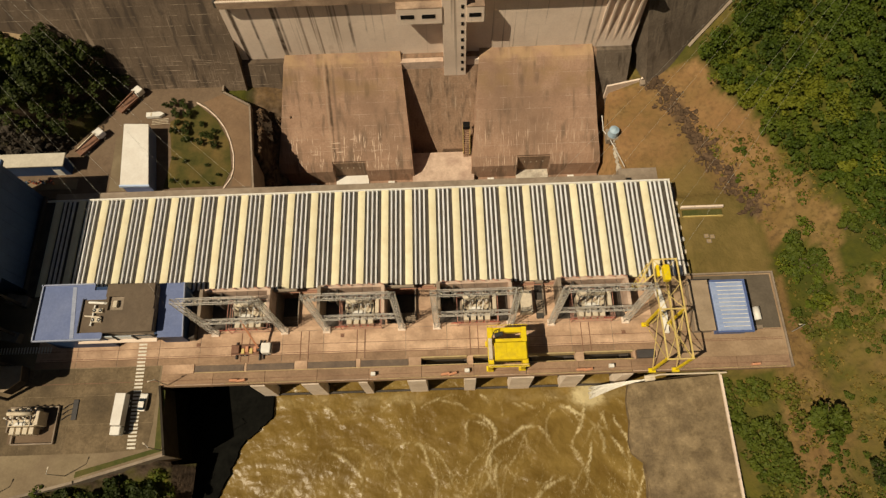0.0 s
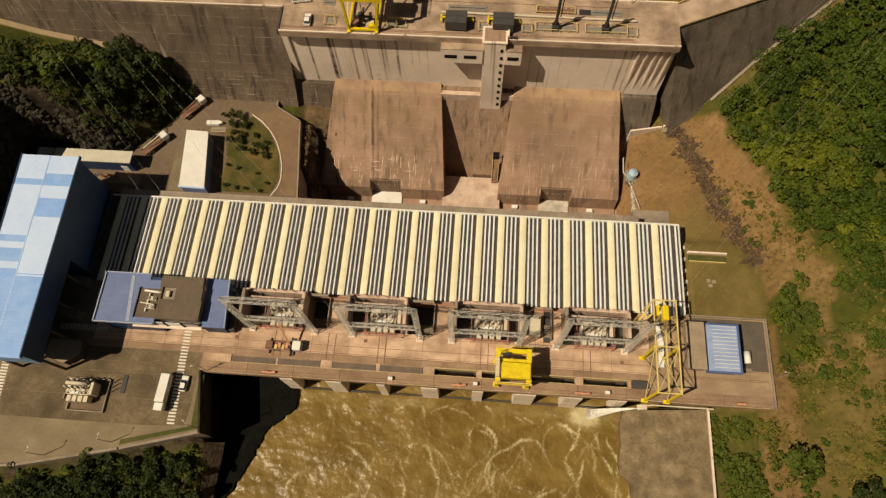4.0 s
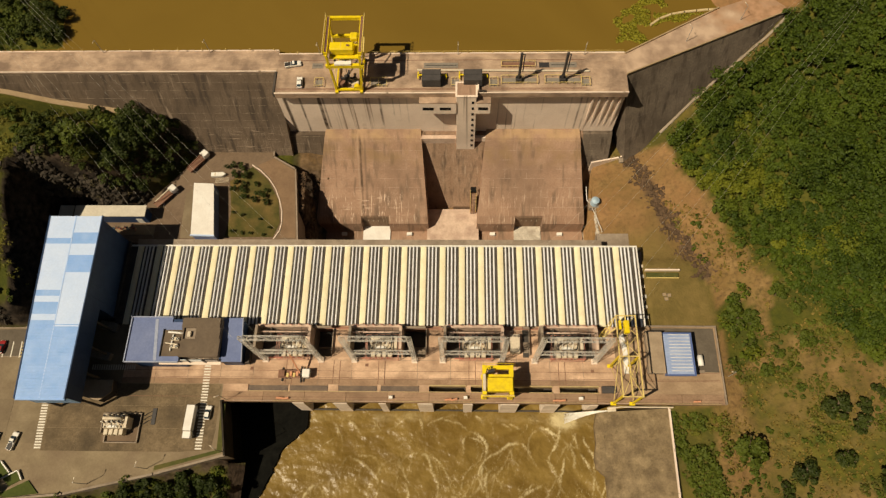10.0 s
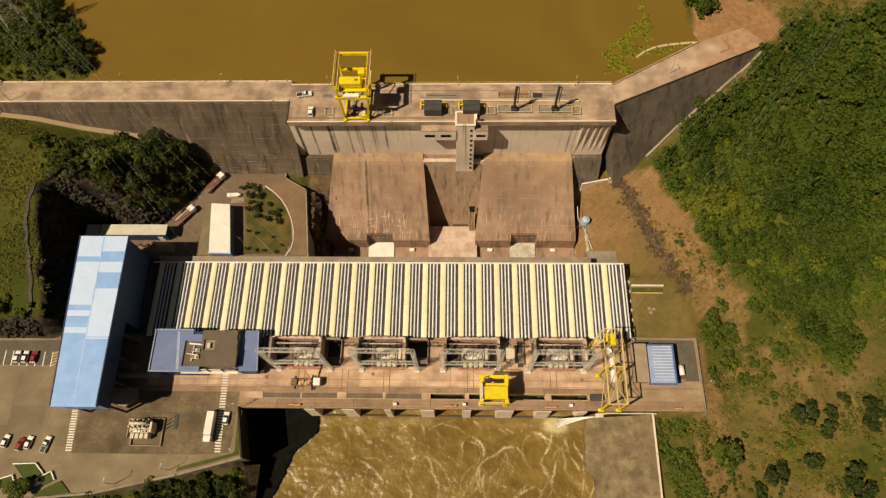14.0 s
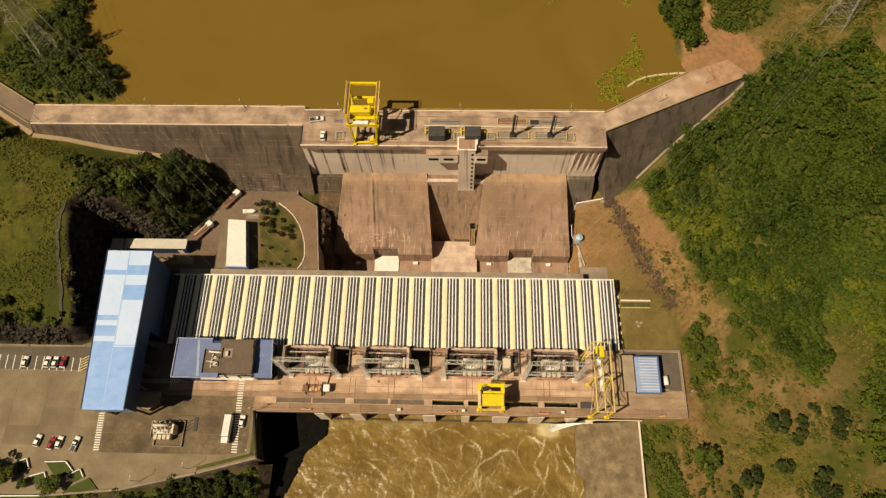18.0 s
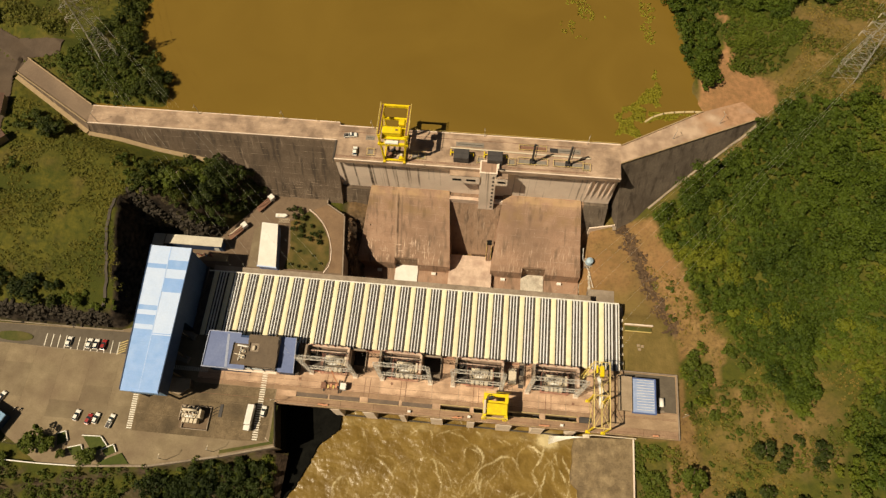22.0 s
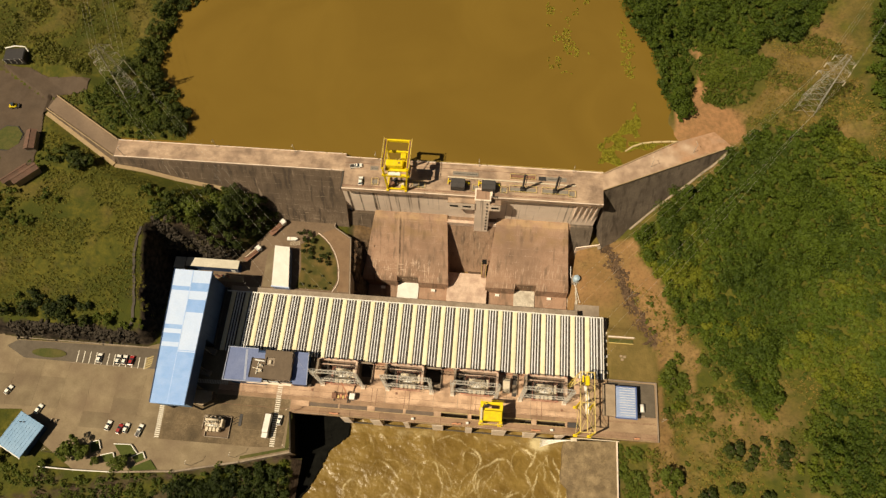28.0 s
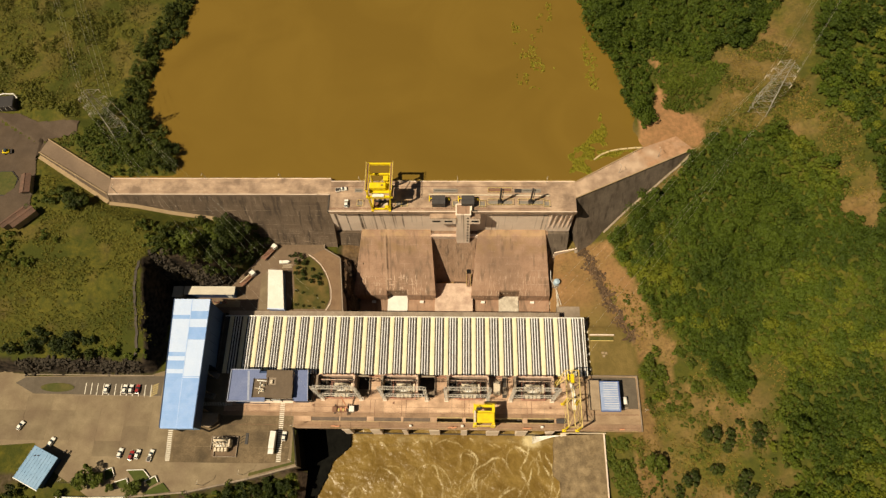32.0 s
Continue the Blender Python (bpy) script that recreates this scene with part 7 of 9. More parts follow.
for k in range(9):
    d = thing("drum", "small coloured drum by the long shed", "drum", -113.5 + 0.9 * k + rr.random() * 0.4, 86.2 + rr.random(), YZ + 0.25, 0, "drums by the shed")
    part("body", cyl(0, 0, 0, 0.9, 0.32, n=10), rr.choice(("redpaint", "orange", "white", "blue_sheet")), d)
    part("lid", cyl(0, 0, 0.9, 0.94, 0.28, n=10), "darksteel", d)

# ---- east side ----
bs = thing("blue_shed", "small blue-framed shed with pale ribbed sheet roof", "shed")
part("wall", box(59.4, 39.4, 0, 66.3, 50.8, 3.8), "frame_blue", bs)
part("roof", box(58.95, 39.0, 3.8, 66.8, 51.1, 4.0), "shed_blue", bs)
part("frame", box(58.9, 50.95, 3.8, 66.95, 51.3, 4.4), "frame_blue", bs)
part("frame", box(66.55, 39.1, 3.8, 66.95, 50.95, 4.4), "frame_blue", bs)
part("frame", box(58.9, 38.7, 3.7, 66.95, 39.1, 4.3), "frame_blue", bs)
for k in range(12):
    part("roof_sheet", box(59.1, 39.25 + 0.96 * k, 4.0, 66.4, 40.05 + 0.96 * k, 4.1, 0.03), "shed_blue", bs)
    part("roof_rib", box(60.3, 40.07 + 0.96 * k, 4.0, 66.3, 40.20 + 0.96 * k, 4.2), "white", bs)
gs = thing("brown_store", "low flat-roofed brown concrete store", "building")
part("wall", box(54.4, 39.9, 0, 58.7, 51.5, 2.8), "wall", gs)
part("roof", box(54.1, 39.6, 2.8, 58.85, 51.8, 3.1), "store_roof", gs)
part("edge", box(54.0, 51.8, 2.6, 58.85, 52.0, 3.4), "darksteel", gs)
et = thing("fuel_tank", "small white horizontal tank on a cradle", "tank")
part("barrel", tube(bmesh.new(), [(69.8, 42.3, 1.1), (69.8, 45.3, 1.1)], 0.8, 14), "white", et, smooth=True)
for y in (42.2, 44.4):
    part("cradle", box(69.1, y + 0.2, 0, 70.5, y + 0.5, 0.6), "wall", et)
part("bund", box(68.3, 40.4, 0, 70.9, 41.2, 0.3), "wall", et)
wl = thing("low_wall", "low pale retaining wall with a strip of green behind", "wall", kind="structure")
part("wall", box(57.2, 72.2, -6, 67.8, 72.7, 0.35, 0.03), "dam_light", wl)
part("planting", box(57.4, 70.0, -1, 67.2, 71.6, 0.0), "lawn", wl)
part("edge", box(57.4, 69.8, -1, 67.4, 70.0, 0.08), "yellow_pale", wl)
for x, y in ((62.4, 64.6), (63.8, 64.4), (62.8, 63.2)):
    mh = thing("manhole", "square manhole cover set in the grass", "manhole", x, y, -0.5, 4, "manholes")
    part("frame", box(-0.55, -0.5, -0.3, 0.55, 0.5, 0.06), "wall", mh)
    part("cover", box(-0.4, -0.36, 0.06, 0.4, 0.36, 0.09), "toe", mh)
wt = thing("water_tank", "round pale blue water tank on a concrete base", "tank", 45.2, 99.6, -8.4)
part("barrel", cyl(0, 0, 0.6, 2.8, 1.5, 1.3, 20), "tank_blue", wt, smooth=False)
part("lid", cyl(0, 0, 2.8, 3.3, 1.35, 0.3, 20), "tank_blue", wt)
part("base", box(-1.8, -1.8, -1.5, 1.8, 1.8, 0.6), "wall", wt)
part("pipe", tube(bmesh.new(), [(-1.4, -0.4, 0.3), (-2.4, 1.4, 0.3), (-2.4, 6.0, 1.0)], 0.12), "white", wt)
part("pipe", tube(bmesh.new(), [(-1.0, -1.4, 0.3), (0.2, -5.0, 0.6), (1.4, -11.5, 2.2)], 0.1), "white", wt)
gt = thing("drain_wall", "pale concrete drain wall along the dam toe", "wall", kind="structure")
wall_line([(44.8, 113.6), (54.4, 115.6), (57.5, 117.2), (60.2, 118.6)], -12, -4.6, 0.5, "dam_light", "wall", gt)
part("head_box", box(59.4, 117.6, -8, 61.4, 119.4, -3.4, 0.1), "white", gt)
part("head_box", box(54.2, 113.6, -9, 55.6, 115.2, -4.4, 0.1), "wall", gt)
for k in range(6):
    part("hall_gear", box(56.0, 57 + 3.3 * k, -2.0, 56.9, 58 + 3.3 * k, -1.0 + 0.2 * (k % 3), 0.05), "porcelain" if k % 2 else "steel", hall)

# ---- outfall ----
sl = thing("spill_slab", "cracked pale concrete apron beside the tailrace", "slab", kind="structure")
LEFT = ((31.0, 41.6), (27, 40.7), (22, 40.9), (17.5, 40.1), (14.6, 40.5), (12.4, 42.9), (8, 43.0), (4, 42.6), (-1, 42.9), (-3.3, 42.4))
bm = bmesh.new()
rows_ = [[bm.verts.new((x, y, -13.0 + (x - 43.2) * 0.47 + d)) for x, d in ((a, -2.5), (a, -0.3), (min(a + 0.9, 43.15), 0.1), (43.18, 0.0))] for y, a in LEFT]
for r0, r1 in zip(rows_, rows_[1:]):
    for k in range(3):
        bm.faces.new((r0[k], r0[k + 1], r1[k + 1], r1[k]))
bmesh.ops.recalc_face_normals(bm, faces=bm.faces[:])
part("broken_edge", bm, "slab_grey", sl, "ragged broken edge of the apron")
for i in range(3):
    for j in range(4):
        bm = bmesh.new()
        xa, xb = 43.2 + 5.8 * i, 43.2 + 5.8 * (i + 1) - 0.02
        ya, yb = 31.0 - 8.6 * (j + 1) + 0.02, 31.0 - 8.6 * j
        z = lambda x: -13.0 + (x - 43.2) * 0.47
        v = [bm.verts.new((x, y, z(x) + d)) for d in (-1.5, 0) for x, y in ((xa, ya), (xb, ya), (xb, yb), (xa, yb))]
        for f in ((3, 2, 1, 0), (4, 5, 6, 7), (0, 1, 5, 4), (1, 2, 6, 5), (2, 3, 7, 6), (3, 0, 4, 7)):
            bm.faces.new([v[q] for q in f])
        part("slab", bm, "slab_grey", sl)
part("edge", box(60.6, -3.4, -9, 61.1, 31.2, -4.3), "dam_light", sl)
pp = thing("outfall_pipe", "cream pipe ending in a bend above the tailrace", "pipe")
part("pipe", tube(bmesh.new(), [(61, 30.7, -1.2), (46.0, 30.7, -1.2), (44.6, 30.5, -1.4), (43.6, 30.2, -1.6)], 0.2, 10), "porcelain", pp)
for y in (29.9, 30.5):
    part("nozzle", tube(bmesh.new(), [(44.6, y, -1.5), (43.2, y - 0.1, -1.6), (42.4, y - 0.2, -2.0)], 0.42, 10), "porcelain", pp)
jet = thing("water_jet", "white jet of water falling into the tailrace", "water")
bm = bmesh.new()
for s in range(150):
    q = random.Random(s)
    off = (q.random() - 0.5, q.random() - 0.5)
    pts = []
    for k in range(17):
        u = k / 16
        pts.append((42.4 - 10.6 * u, 29.7 - 0.4 * u + off[0] * (0.25 + 2.6 * u * u + 0.4 * u) + 0.05 * (q.random() - 0.5), -2.0 - 2.4 * u - 11.6 * u * u + off[1] * (0.3 + 0.8 * u) + 0.08 * (q.random() - 0.5)))
    tube(bm, pts[q.randint(0, 3):17 - q.randint(0, 3)], 0.02 + 0.045 * q.random(), 4)
part("stream", bm, "foam", jet, smooth=True)

# ---- penstock mouths in the pit ----
for x0, x1, mat in ((-35.2, -25.4, "roof_white"), (19.1, 28.7, "rubble")):
    ps = thing("penstock_mouth", "off-white concrete floor in the deep recess of the penstock casing", "penstock", group="penstock mouths")
    part("back_plate", box(x0 + 0.02, 98.3, -23.9, x1 - 0.02, 98.58, -16.4), "dam_brown", ps, "brown back wall of the recess")
    part("floor", box(x0, 82.6, -28, x1, 98.6, -24.0), mat, ps, "off-white concrete floor")
    for k in range(4):
        part("anchor", box(x0 + 2.2 + 1.8 * k, 98.2, -19.4, x0 + 2.4 + 1.8 * k, 98.3, -18.8), "porcelain", ps)
for x in (-42.0, -18.5, 11.4, 35.4):
    wb = thing("valve_box", "small white box standing on the apron", "box", x, 95.2, -24.5, 0, "valve boxes")
    part("body", box(-0.9, -0.5, 0, 0.9, 0.5, 0.9, 0.05), "white", wb)
    part("lid", box(-0.95, -0.55, 0.9, 0.95, 0.55, 1.0), "white", wb)
stb = thing("stair_box", "narrow fenced stair on the dam's lower face", "stairs")
part("shaft", box(3.4, 105.4, -11.4, 5.4, 107.2, -10.4), "black", stb, "dark stair opening")
for k in range(16):
    part("step", box(3.5, 102.6 + 0.22 * k, -22.3, 5.3, 102.82 + 0.22 * k, -21.6 + 0.68 * k), "chute", stb)
for x in (3.4, 5.4):
    part("rail", beams([((x, 102.6, -20.8), (x, 106.0, -10.4))], 0.15), "yellow_pale", stb)

# ---- lift tower and balcony on the dam ----
lt = thing("lift_tower", "slim concrete lift tower with a column of small windows", "tower")
part("shaft", box(-1.5, 117.2, -3.0, 4.6, 122.3, 27.6, 0.06), "dam_light", lt)
part("roof", box(-1.8, 117.0, 27.6, 4.9, 122.6, 28.0, 0.04), "dam_light", lt)
part("roof_well", box(-1.2, 117.6, 28.0, 4.3, 122.0, 28.06), "chute", lt)
part("side_shaft", box(5.3, 119.2, 24.9, 7.6, 119.35, 28.2), "dark_conc", lt, "dark open shaft beside the tower")
part("side_cap", box(4.9, 119.4, 26.8, 5.3, 123.0, 28.4), "dam_light", lt)
for k in range(9):
    part("window", box(3.2, 117.08, 24.2 - 3.0 * k, 3.9, 117.22, 25.3 - 3.0 * k), "black", lt, "small dark square window")
bl = thing("balcony", "boxy concrete gallery with dark slot windows on the dam", "gallery")
for x0, x1, slots in ((-12.9, -1.5, ((-11.9, -8.5), (-6.6, -3.2))), (4.6, 9.0, ((5.2, 8.2),))):
    part("body", box(x0, 116.9, 19.4, x1, 122.3, 24.6, 0.05), "dam_light", bl)
    part("top", box(x0, 116.9, 24.6, x1, 119.3, 25.0), "crest", bl)
    for a, b in slots:
        part("window", box(a, 116.82, 21.4, b, 116.95, 22.7), "black", bl, "dark horizontal slot window")
for x in (40.5, 42.6, 45.0, 46.8, 48.9):
    part("buttress", sweep([(121.3, 24.6), (119.9, 24.6), (121.3, 4.0)], x, x + 0.5), "dam_light", dam)
part("wall_ledge", box(-13.6, 118.3, -4.0, -1.6, 122.25, 3.0), "pink", dam, "pale ledge at the foot of the tower")
part("wall_ledge", box(4.7, 118.6, -4.0, 8.4, 122.25, 2.9), "dam_light", dam)

# ---- dam crest ----
cc = thing("crest_crane", "yellow portal crane with winch house standing on the dam crest", "crane")
CZ = 26.8
YF, YB, ZP, ZG = 120.1, 131.0, 38.6, 43.8  # front and rear frames, portal beam, top girders
for x in (-37.7, -30.2):
    xm = -38.2 if x < -35 else -28.6
    for y in (YF, YB):
        part("leg", beams([((x, y, CZ + 0.5), (xm, y, ZG - 0.4))], 0.75, 0.62), "yellow", cc)
        part("bogie", box(x - 0.5, y - 1.0, CZ, x + 0.5, y + 1.0, CZ + 0.9, 0.06), "yellow", cc)
    part("sill_beam", beams([((x, YF, CZ + 1.0), (x, YB, CZ + 1.0))], 0.5), "yellow", cc)
    part("side_brace", beams([((x, YF, CZ + 1.2), (xm, YB, ZP))], 0.28), "yellow_pale", cc)
for x in (-38.2, -28.5):
    g_ = part("top_girder", beams([((x, 120.0, ZG), (x, 133.2, ZG))], 1.1, 1.2), "yellow", cc)
    part("walk_plate", box(x - 0.35, 120.2, ZG + 0.6, x + 0.35, 133.0, ZG + 0.66), "rust", g_)
    o_ = -0.7 if x < -35 else 0.7
    part("handrail", beams([((x + o_, 120.0, ZG + z), (x + o_, 133.2, ZG + z)) for z in (1.7, 1.15)] + [((x + o_, 120.0 + 1.32 * k, ZG + 0.6), (x + o_, 120.0 + 1.32 * k, ZG + 1.7)) for k in range(11)], 0.09), "yellow_pale", cc)
part("end_girder", beams([((-38.7, 132.9, ZG), (-28.0, 132.9, ZG))], 0.7, 1.1), "yellow", cc)
part("portal_beam", beams([((-39.0, YF, ZP), (-28.0, YF, ZP))], 0.9, 1.1), "yellow", cc)
part("portal_beam", beams([((-38.2, YB, ZP), (-28.8, YB, ZP))], 0.7, 0.9), "yellow", cc)
part("front_sill", beams([((-37.7, YF, CZ + 0.9), (-30.2, YF, CZ + 0.9))], 0.6), "yellow", cc)
wh = part("winch_house", box(-37.2, 121.4, 41.5, -30.3, 124.2, 44.3, 0.4), "yellow", cc, "yellow winch house with rounded roof edges")
part("seam", box(-34.0, 121.8, 44.3, -33.9, 123.8, 44.33), "yellow_pale", wh)
part("vent", box(-32.4, 122.3, 44.3, -31.6, 122.8, 44.6), "rust", wh)
part("floor_plate", box(-37.6, 120.6, 40.9, -29.2, 125.6, 41.4), "yellow", cc)
part("platform", box(-36.4, 119.7, ZP + 0.6, -31.6, 121.0, ZP + 1.2), "white", cc, "white platform plate")
for k in range(4):
    part("cabinet", box(-36.6 + 1.5 * k, 120.9, ZP + 0.6, -36.0 + 1.5 * k, 121.4, ZP + 1.4 + 0.2 * (k % 2), 0.04), "steel" if k % 2 else "darksteel", cc)
part("face_brace", beams([((-37.6, YB, CZ + 1.0), (-29.4, YB, ZP))], 0.22), "yellow_pale", cc)
for k, (gx_, gy_, gr, gh) in enumerate(((-35.6, 122.2, 0.55, 1.5), (-34.2, 123.6, 0.4, 2.6), (-32.8, 122.0, 0.6, 1.1), (-36.4, 124.2, 0.35, 1.9), (-32.2, 123.8, 0.45, 1.3))):
    part("winding_gear", cyl(gx_, gy_, CZ, CZ + gh, gr, gr * 0.7, 10), ("rust", "darksteel", "beige")[k % 3], cc, "rusty winding gear")
part("cable_drum", tube(bmesh.new(), [(-31.4, 119.9, CZ + 1.5), (-31.4, 120.9, CZ + 1.5)], 1.0, 14), "yellow", cc, "yellow cable drum")
part("gear_box", box(-37.4, 121.6, CZ + 0.05, -35.2, 123.6, CZ + 1.3, 0.08), "rust", cc, "rusty gear box")
part("gear_box", box(-33.4, 121.8, CZ + 0.05, -31.2, 123.4, CZ + 1.0, 0.08), "beige", cc)
part("trolley", box(-31.6, 124.8, ZG - 0.8, -29.2, 127.2, ZG + 1.0, 0.4), "yellow", cc)
part("hoist", cyl(-34.4, 122.8, CZ + 2.2, CZ + 3.6, 0.9, n=12), "darksteel", cc)
part("grab_beam", beams([((-36.6, 123.2, CZ + 2.2), (-31.6, 123.2, CZ + 2.2)), ((-34.2, 121.6, CZ + 2.4), (-34.2, 126.0, CZ + 2.4))], 0.5), "darksteel", cc, "dark lifting beam under the portal")
part("rope", beams([((-34.2, 123.2, CZ + 2.6), (-34.2, 123.2, 41.0))], 0.14), "darksteel", cc)
part("motor", cyl(-31.6, 120.9, CZ + 1.0, CZ + 2.0, 0.6, n=10), "yellow", cc)
for x0, x1 in ((-11.9, -6.2), (0.7, 6.3)):
    h = thing("hoist_cover", "dark box cover over a gate hoist on the crest", "cover", group="gate hoist covers")
    part("box", box(x0, 121.3, CZ + 0.4, x1, 125.4, CZ + 3.6, 0.1), "darkbox", h)
    part("seam", box(x0, 123.3, CZ + 3.6, x1, 123.4, CZ + 3.65), "darksteel", h)
    for x in (x0 + 0.3, x1 - 0.6):
        for y in (121.5, 124.9):
            part("leg", box(x, y, CZ, x + 0.3, y + 0.3, CZ + 0.4), "darksteel", h)
    part("frame", beams([((x0 - 1.3, 125.2, CZ + 1.0), (x1 + 1.6, 125.2, CZ + 1.0)), ((x0 - 1.3, 123.8, CZ + 1.0), (x0 - 1.3, 126.4, CZ + 1.0)), ((x1 + 1.6, 124.6, CZ + 0.2), (x1 + 1.6, 124.6, CZ + 1.2))], 0.35), "yellow", h, "yellow lifting frame")
for x in (17.4, 30.6):
    g = thing("gate_cylinder", "tall dark hydraulic gate cylinder on the crest", "cylinder", group="gate cylinders")
    part("base", box(x - 0.9, 122.7, CZ, x + 0.9, 124.5, CZ + 1.6, 0.1), "darksteel", g)
    part("barrel", cyl(x, 123.6, CZ + 1.6, CZ + 12.6, 0.42, n=12), "darksteel", g)
    part("rod", cyl(x + 0.9, 123.6, CZ + 4.5, CZ + 12.2, 0.16, n=8), "darksteel", g)
    part("bracket", beams([((x - 0.9, 123.6, CZ + 1.6), (x, 123.6, CZ + 4.0)), ((x + 0.9, 123.6, CZ + 1.6), (x, 123.6, CZ + 4.0))], 0.2), "darksteel", g)
    part("link", beams([((x, 123.6, CZ + 12.2), (x + 0.9, 123.6, CZ + 12.2))], 0.2), "darksteel", g)
    sw = thing("gate_slot", "railed gate slot with grey cover plates", "hatch", group="gate slots")
    part("cover", box(x - 5.0, 122.9, CZ, x + 5.4, 124.6, CZ + 0.12), "wall_grey", sw)
    part("railing", beams([((x - 5.3, y, CZ + 1.0), (x + 5.7, y, CZ + 1.0)) for y in (122.4, 125.1)] + [((xx, 122.4, CZ + 1.0), (xx, 125.1, CZ + 1.0)) for xx in (x - 5.3, x + 5.7)]
         + [((x - 5.3 + 2.2 * k, y, CZ), (x - 5.3 + 2.2 * k, y, CZ + 1.0)) for k in range(6) for y in (122.4, 125.1)], 0.12), "yellow_pale", sw)
for x0, x1, m in ((-11.6, -1.0, "wall_grey"), (12.3, 22.6, "open"), (23.9, 27.0, "darksteel"), (27.1, 35.4, "wall_grey"), (-46.2, -42.8, "wall_grey")):
    s = thing("stoplog_cover", "grey cover plate of a stoplog slot", "cover", group="stoplog covers")
    if m == "open":
        part("frame", beams([((x0, 128.6, CZ + 0.9), (x1, 128.6, CZ + 0.9)), ((x0, 130.7, CZ + 0.9), (x1, 130.7, CZ + 0.9)), ((x0, 128.6, CZ + 0.9), (x0, 130.7, CZ + 0.9)), ((x1, 128.6, CZ + 0.9), (x1, 130.7, CZ + 0.9))]
             + [((x0 + 1.7 * k, y, CZ), (x0 + 1.7 * k, y, CZ + 0.9)) for k in range(7) for y in (128.6, 130.7)], 0.12), "yellow_pale", s)
        part("plate", box(x0, 128.7, CZ, x1, 130.6, CZ + 0.08), "rust", s)
    else:
        part("plate", box(x0, 128.6, CZ, x1, 130.5, CZ + 0.14, 0.03), m, s)
        part("lifting_bar", box(x0 + 0.5, 129.4, CZ + 0.14, x1 - 0.5, 129.6, CZ + 0.2), "darksteel", s)
cp = thing("crest_pipe", "pale pipe running along the crest", "pipe")
part("pipe", tube(bmesh.new(), [(-13.5, 127.5, CZ + 0.5), (39.0, 126.9, CZ + 0.5)], 0.3, 8), "porcelain", cp)
for k in range(10):
    part("saddle", box(-12.5 + 5.4 * k, 127.0, CZ, -12.1 + 5.4 * k, 127.7, CZ + 0.3), "wall", cp)
for y in (131.6, 121.0, 120.6):
    part("rail", box(-57, y - 0.08, CZ, 38, y + 0.08, CZ + 0.06), "rust", dam, "rusty crane rail")
rr = random.Random(3)
for x in (-43.5, -26.5, -24.0, -1.8, 9.8, 37.6):
    f = thing("railed_pit", "small pit with pale yellow railing on the crest", "railing", x, 123.0, CZ, 0, "railed pits")
    w = 1.3
    part("railing", beams([((-w, s, 1.0), (w, s, 1.0)) for s in (-1.4, 1.4)] + [((s, -1.4, 1.0), (s, 1.4, 1.0)) for s in (-w, w)] + [((sx, sy, 0), (sx, sy, 1.0)) for sx in (-w, 0, w) for sy in (-1.4, 1.4)], 0.11), "yellow_pale", f)
    part("plate", box(-w + 0.2, -1.2, 0, w - 0.2, 1.2, 0.08), "wall_grey", f)
for k in range(26):
    py_ = 135.45 if k < 13 else 134.02
    part("post", box(-150 + 7.6 * k, py_, 27.15, -149.85 + 7.6 * k, py_ + 0.18, 28.0), "yellow_pale", dam)
part("railing", beams([((-28, 134.1, 28.0), (50, 134.1, 28.0))], 0.09), "yellow_pale", dam, "thin yellow railing along the water side")
# ---- dark bank beside the tailrace, shade put into its near-black colour ----
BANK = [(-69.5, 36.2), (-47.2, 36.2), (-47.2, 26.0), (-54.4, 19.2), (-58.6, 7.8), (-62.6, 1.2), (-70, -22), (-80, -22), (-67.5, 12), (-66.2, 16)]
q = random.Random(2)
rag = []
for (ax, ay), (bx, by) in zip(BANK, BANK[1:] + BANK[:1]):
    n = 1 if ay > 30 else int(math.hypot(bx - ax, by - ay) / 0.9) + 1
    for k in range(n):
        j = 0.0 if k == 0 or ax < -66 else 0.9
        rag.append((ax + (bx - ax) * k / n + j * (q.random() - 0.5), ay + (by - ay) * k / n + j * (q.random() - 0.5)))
tagged(part("bank_rock", prism(rag, -18, -15.2), "river_shade"),
       "near-black bank below the retaining wall, shade put into its colour", "rock", kind="structure")



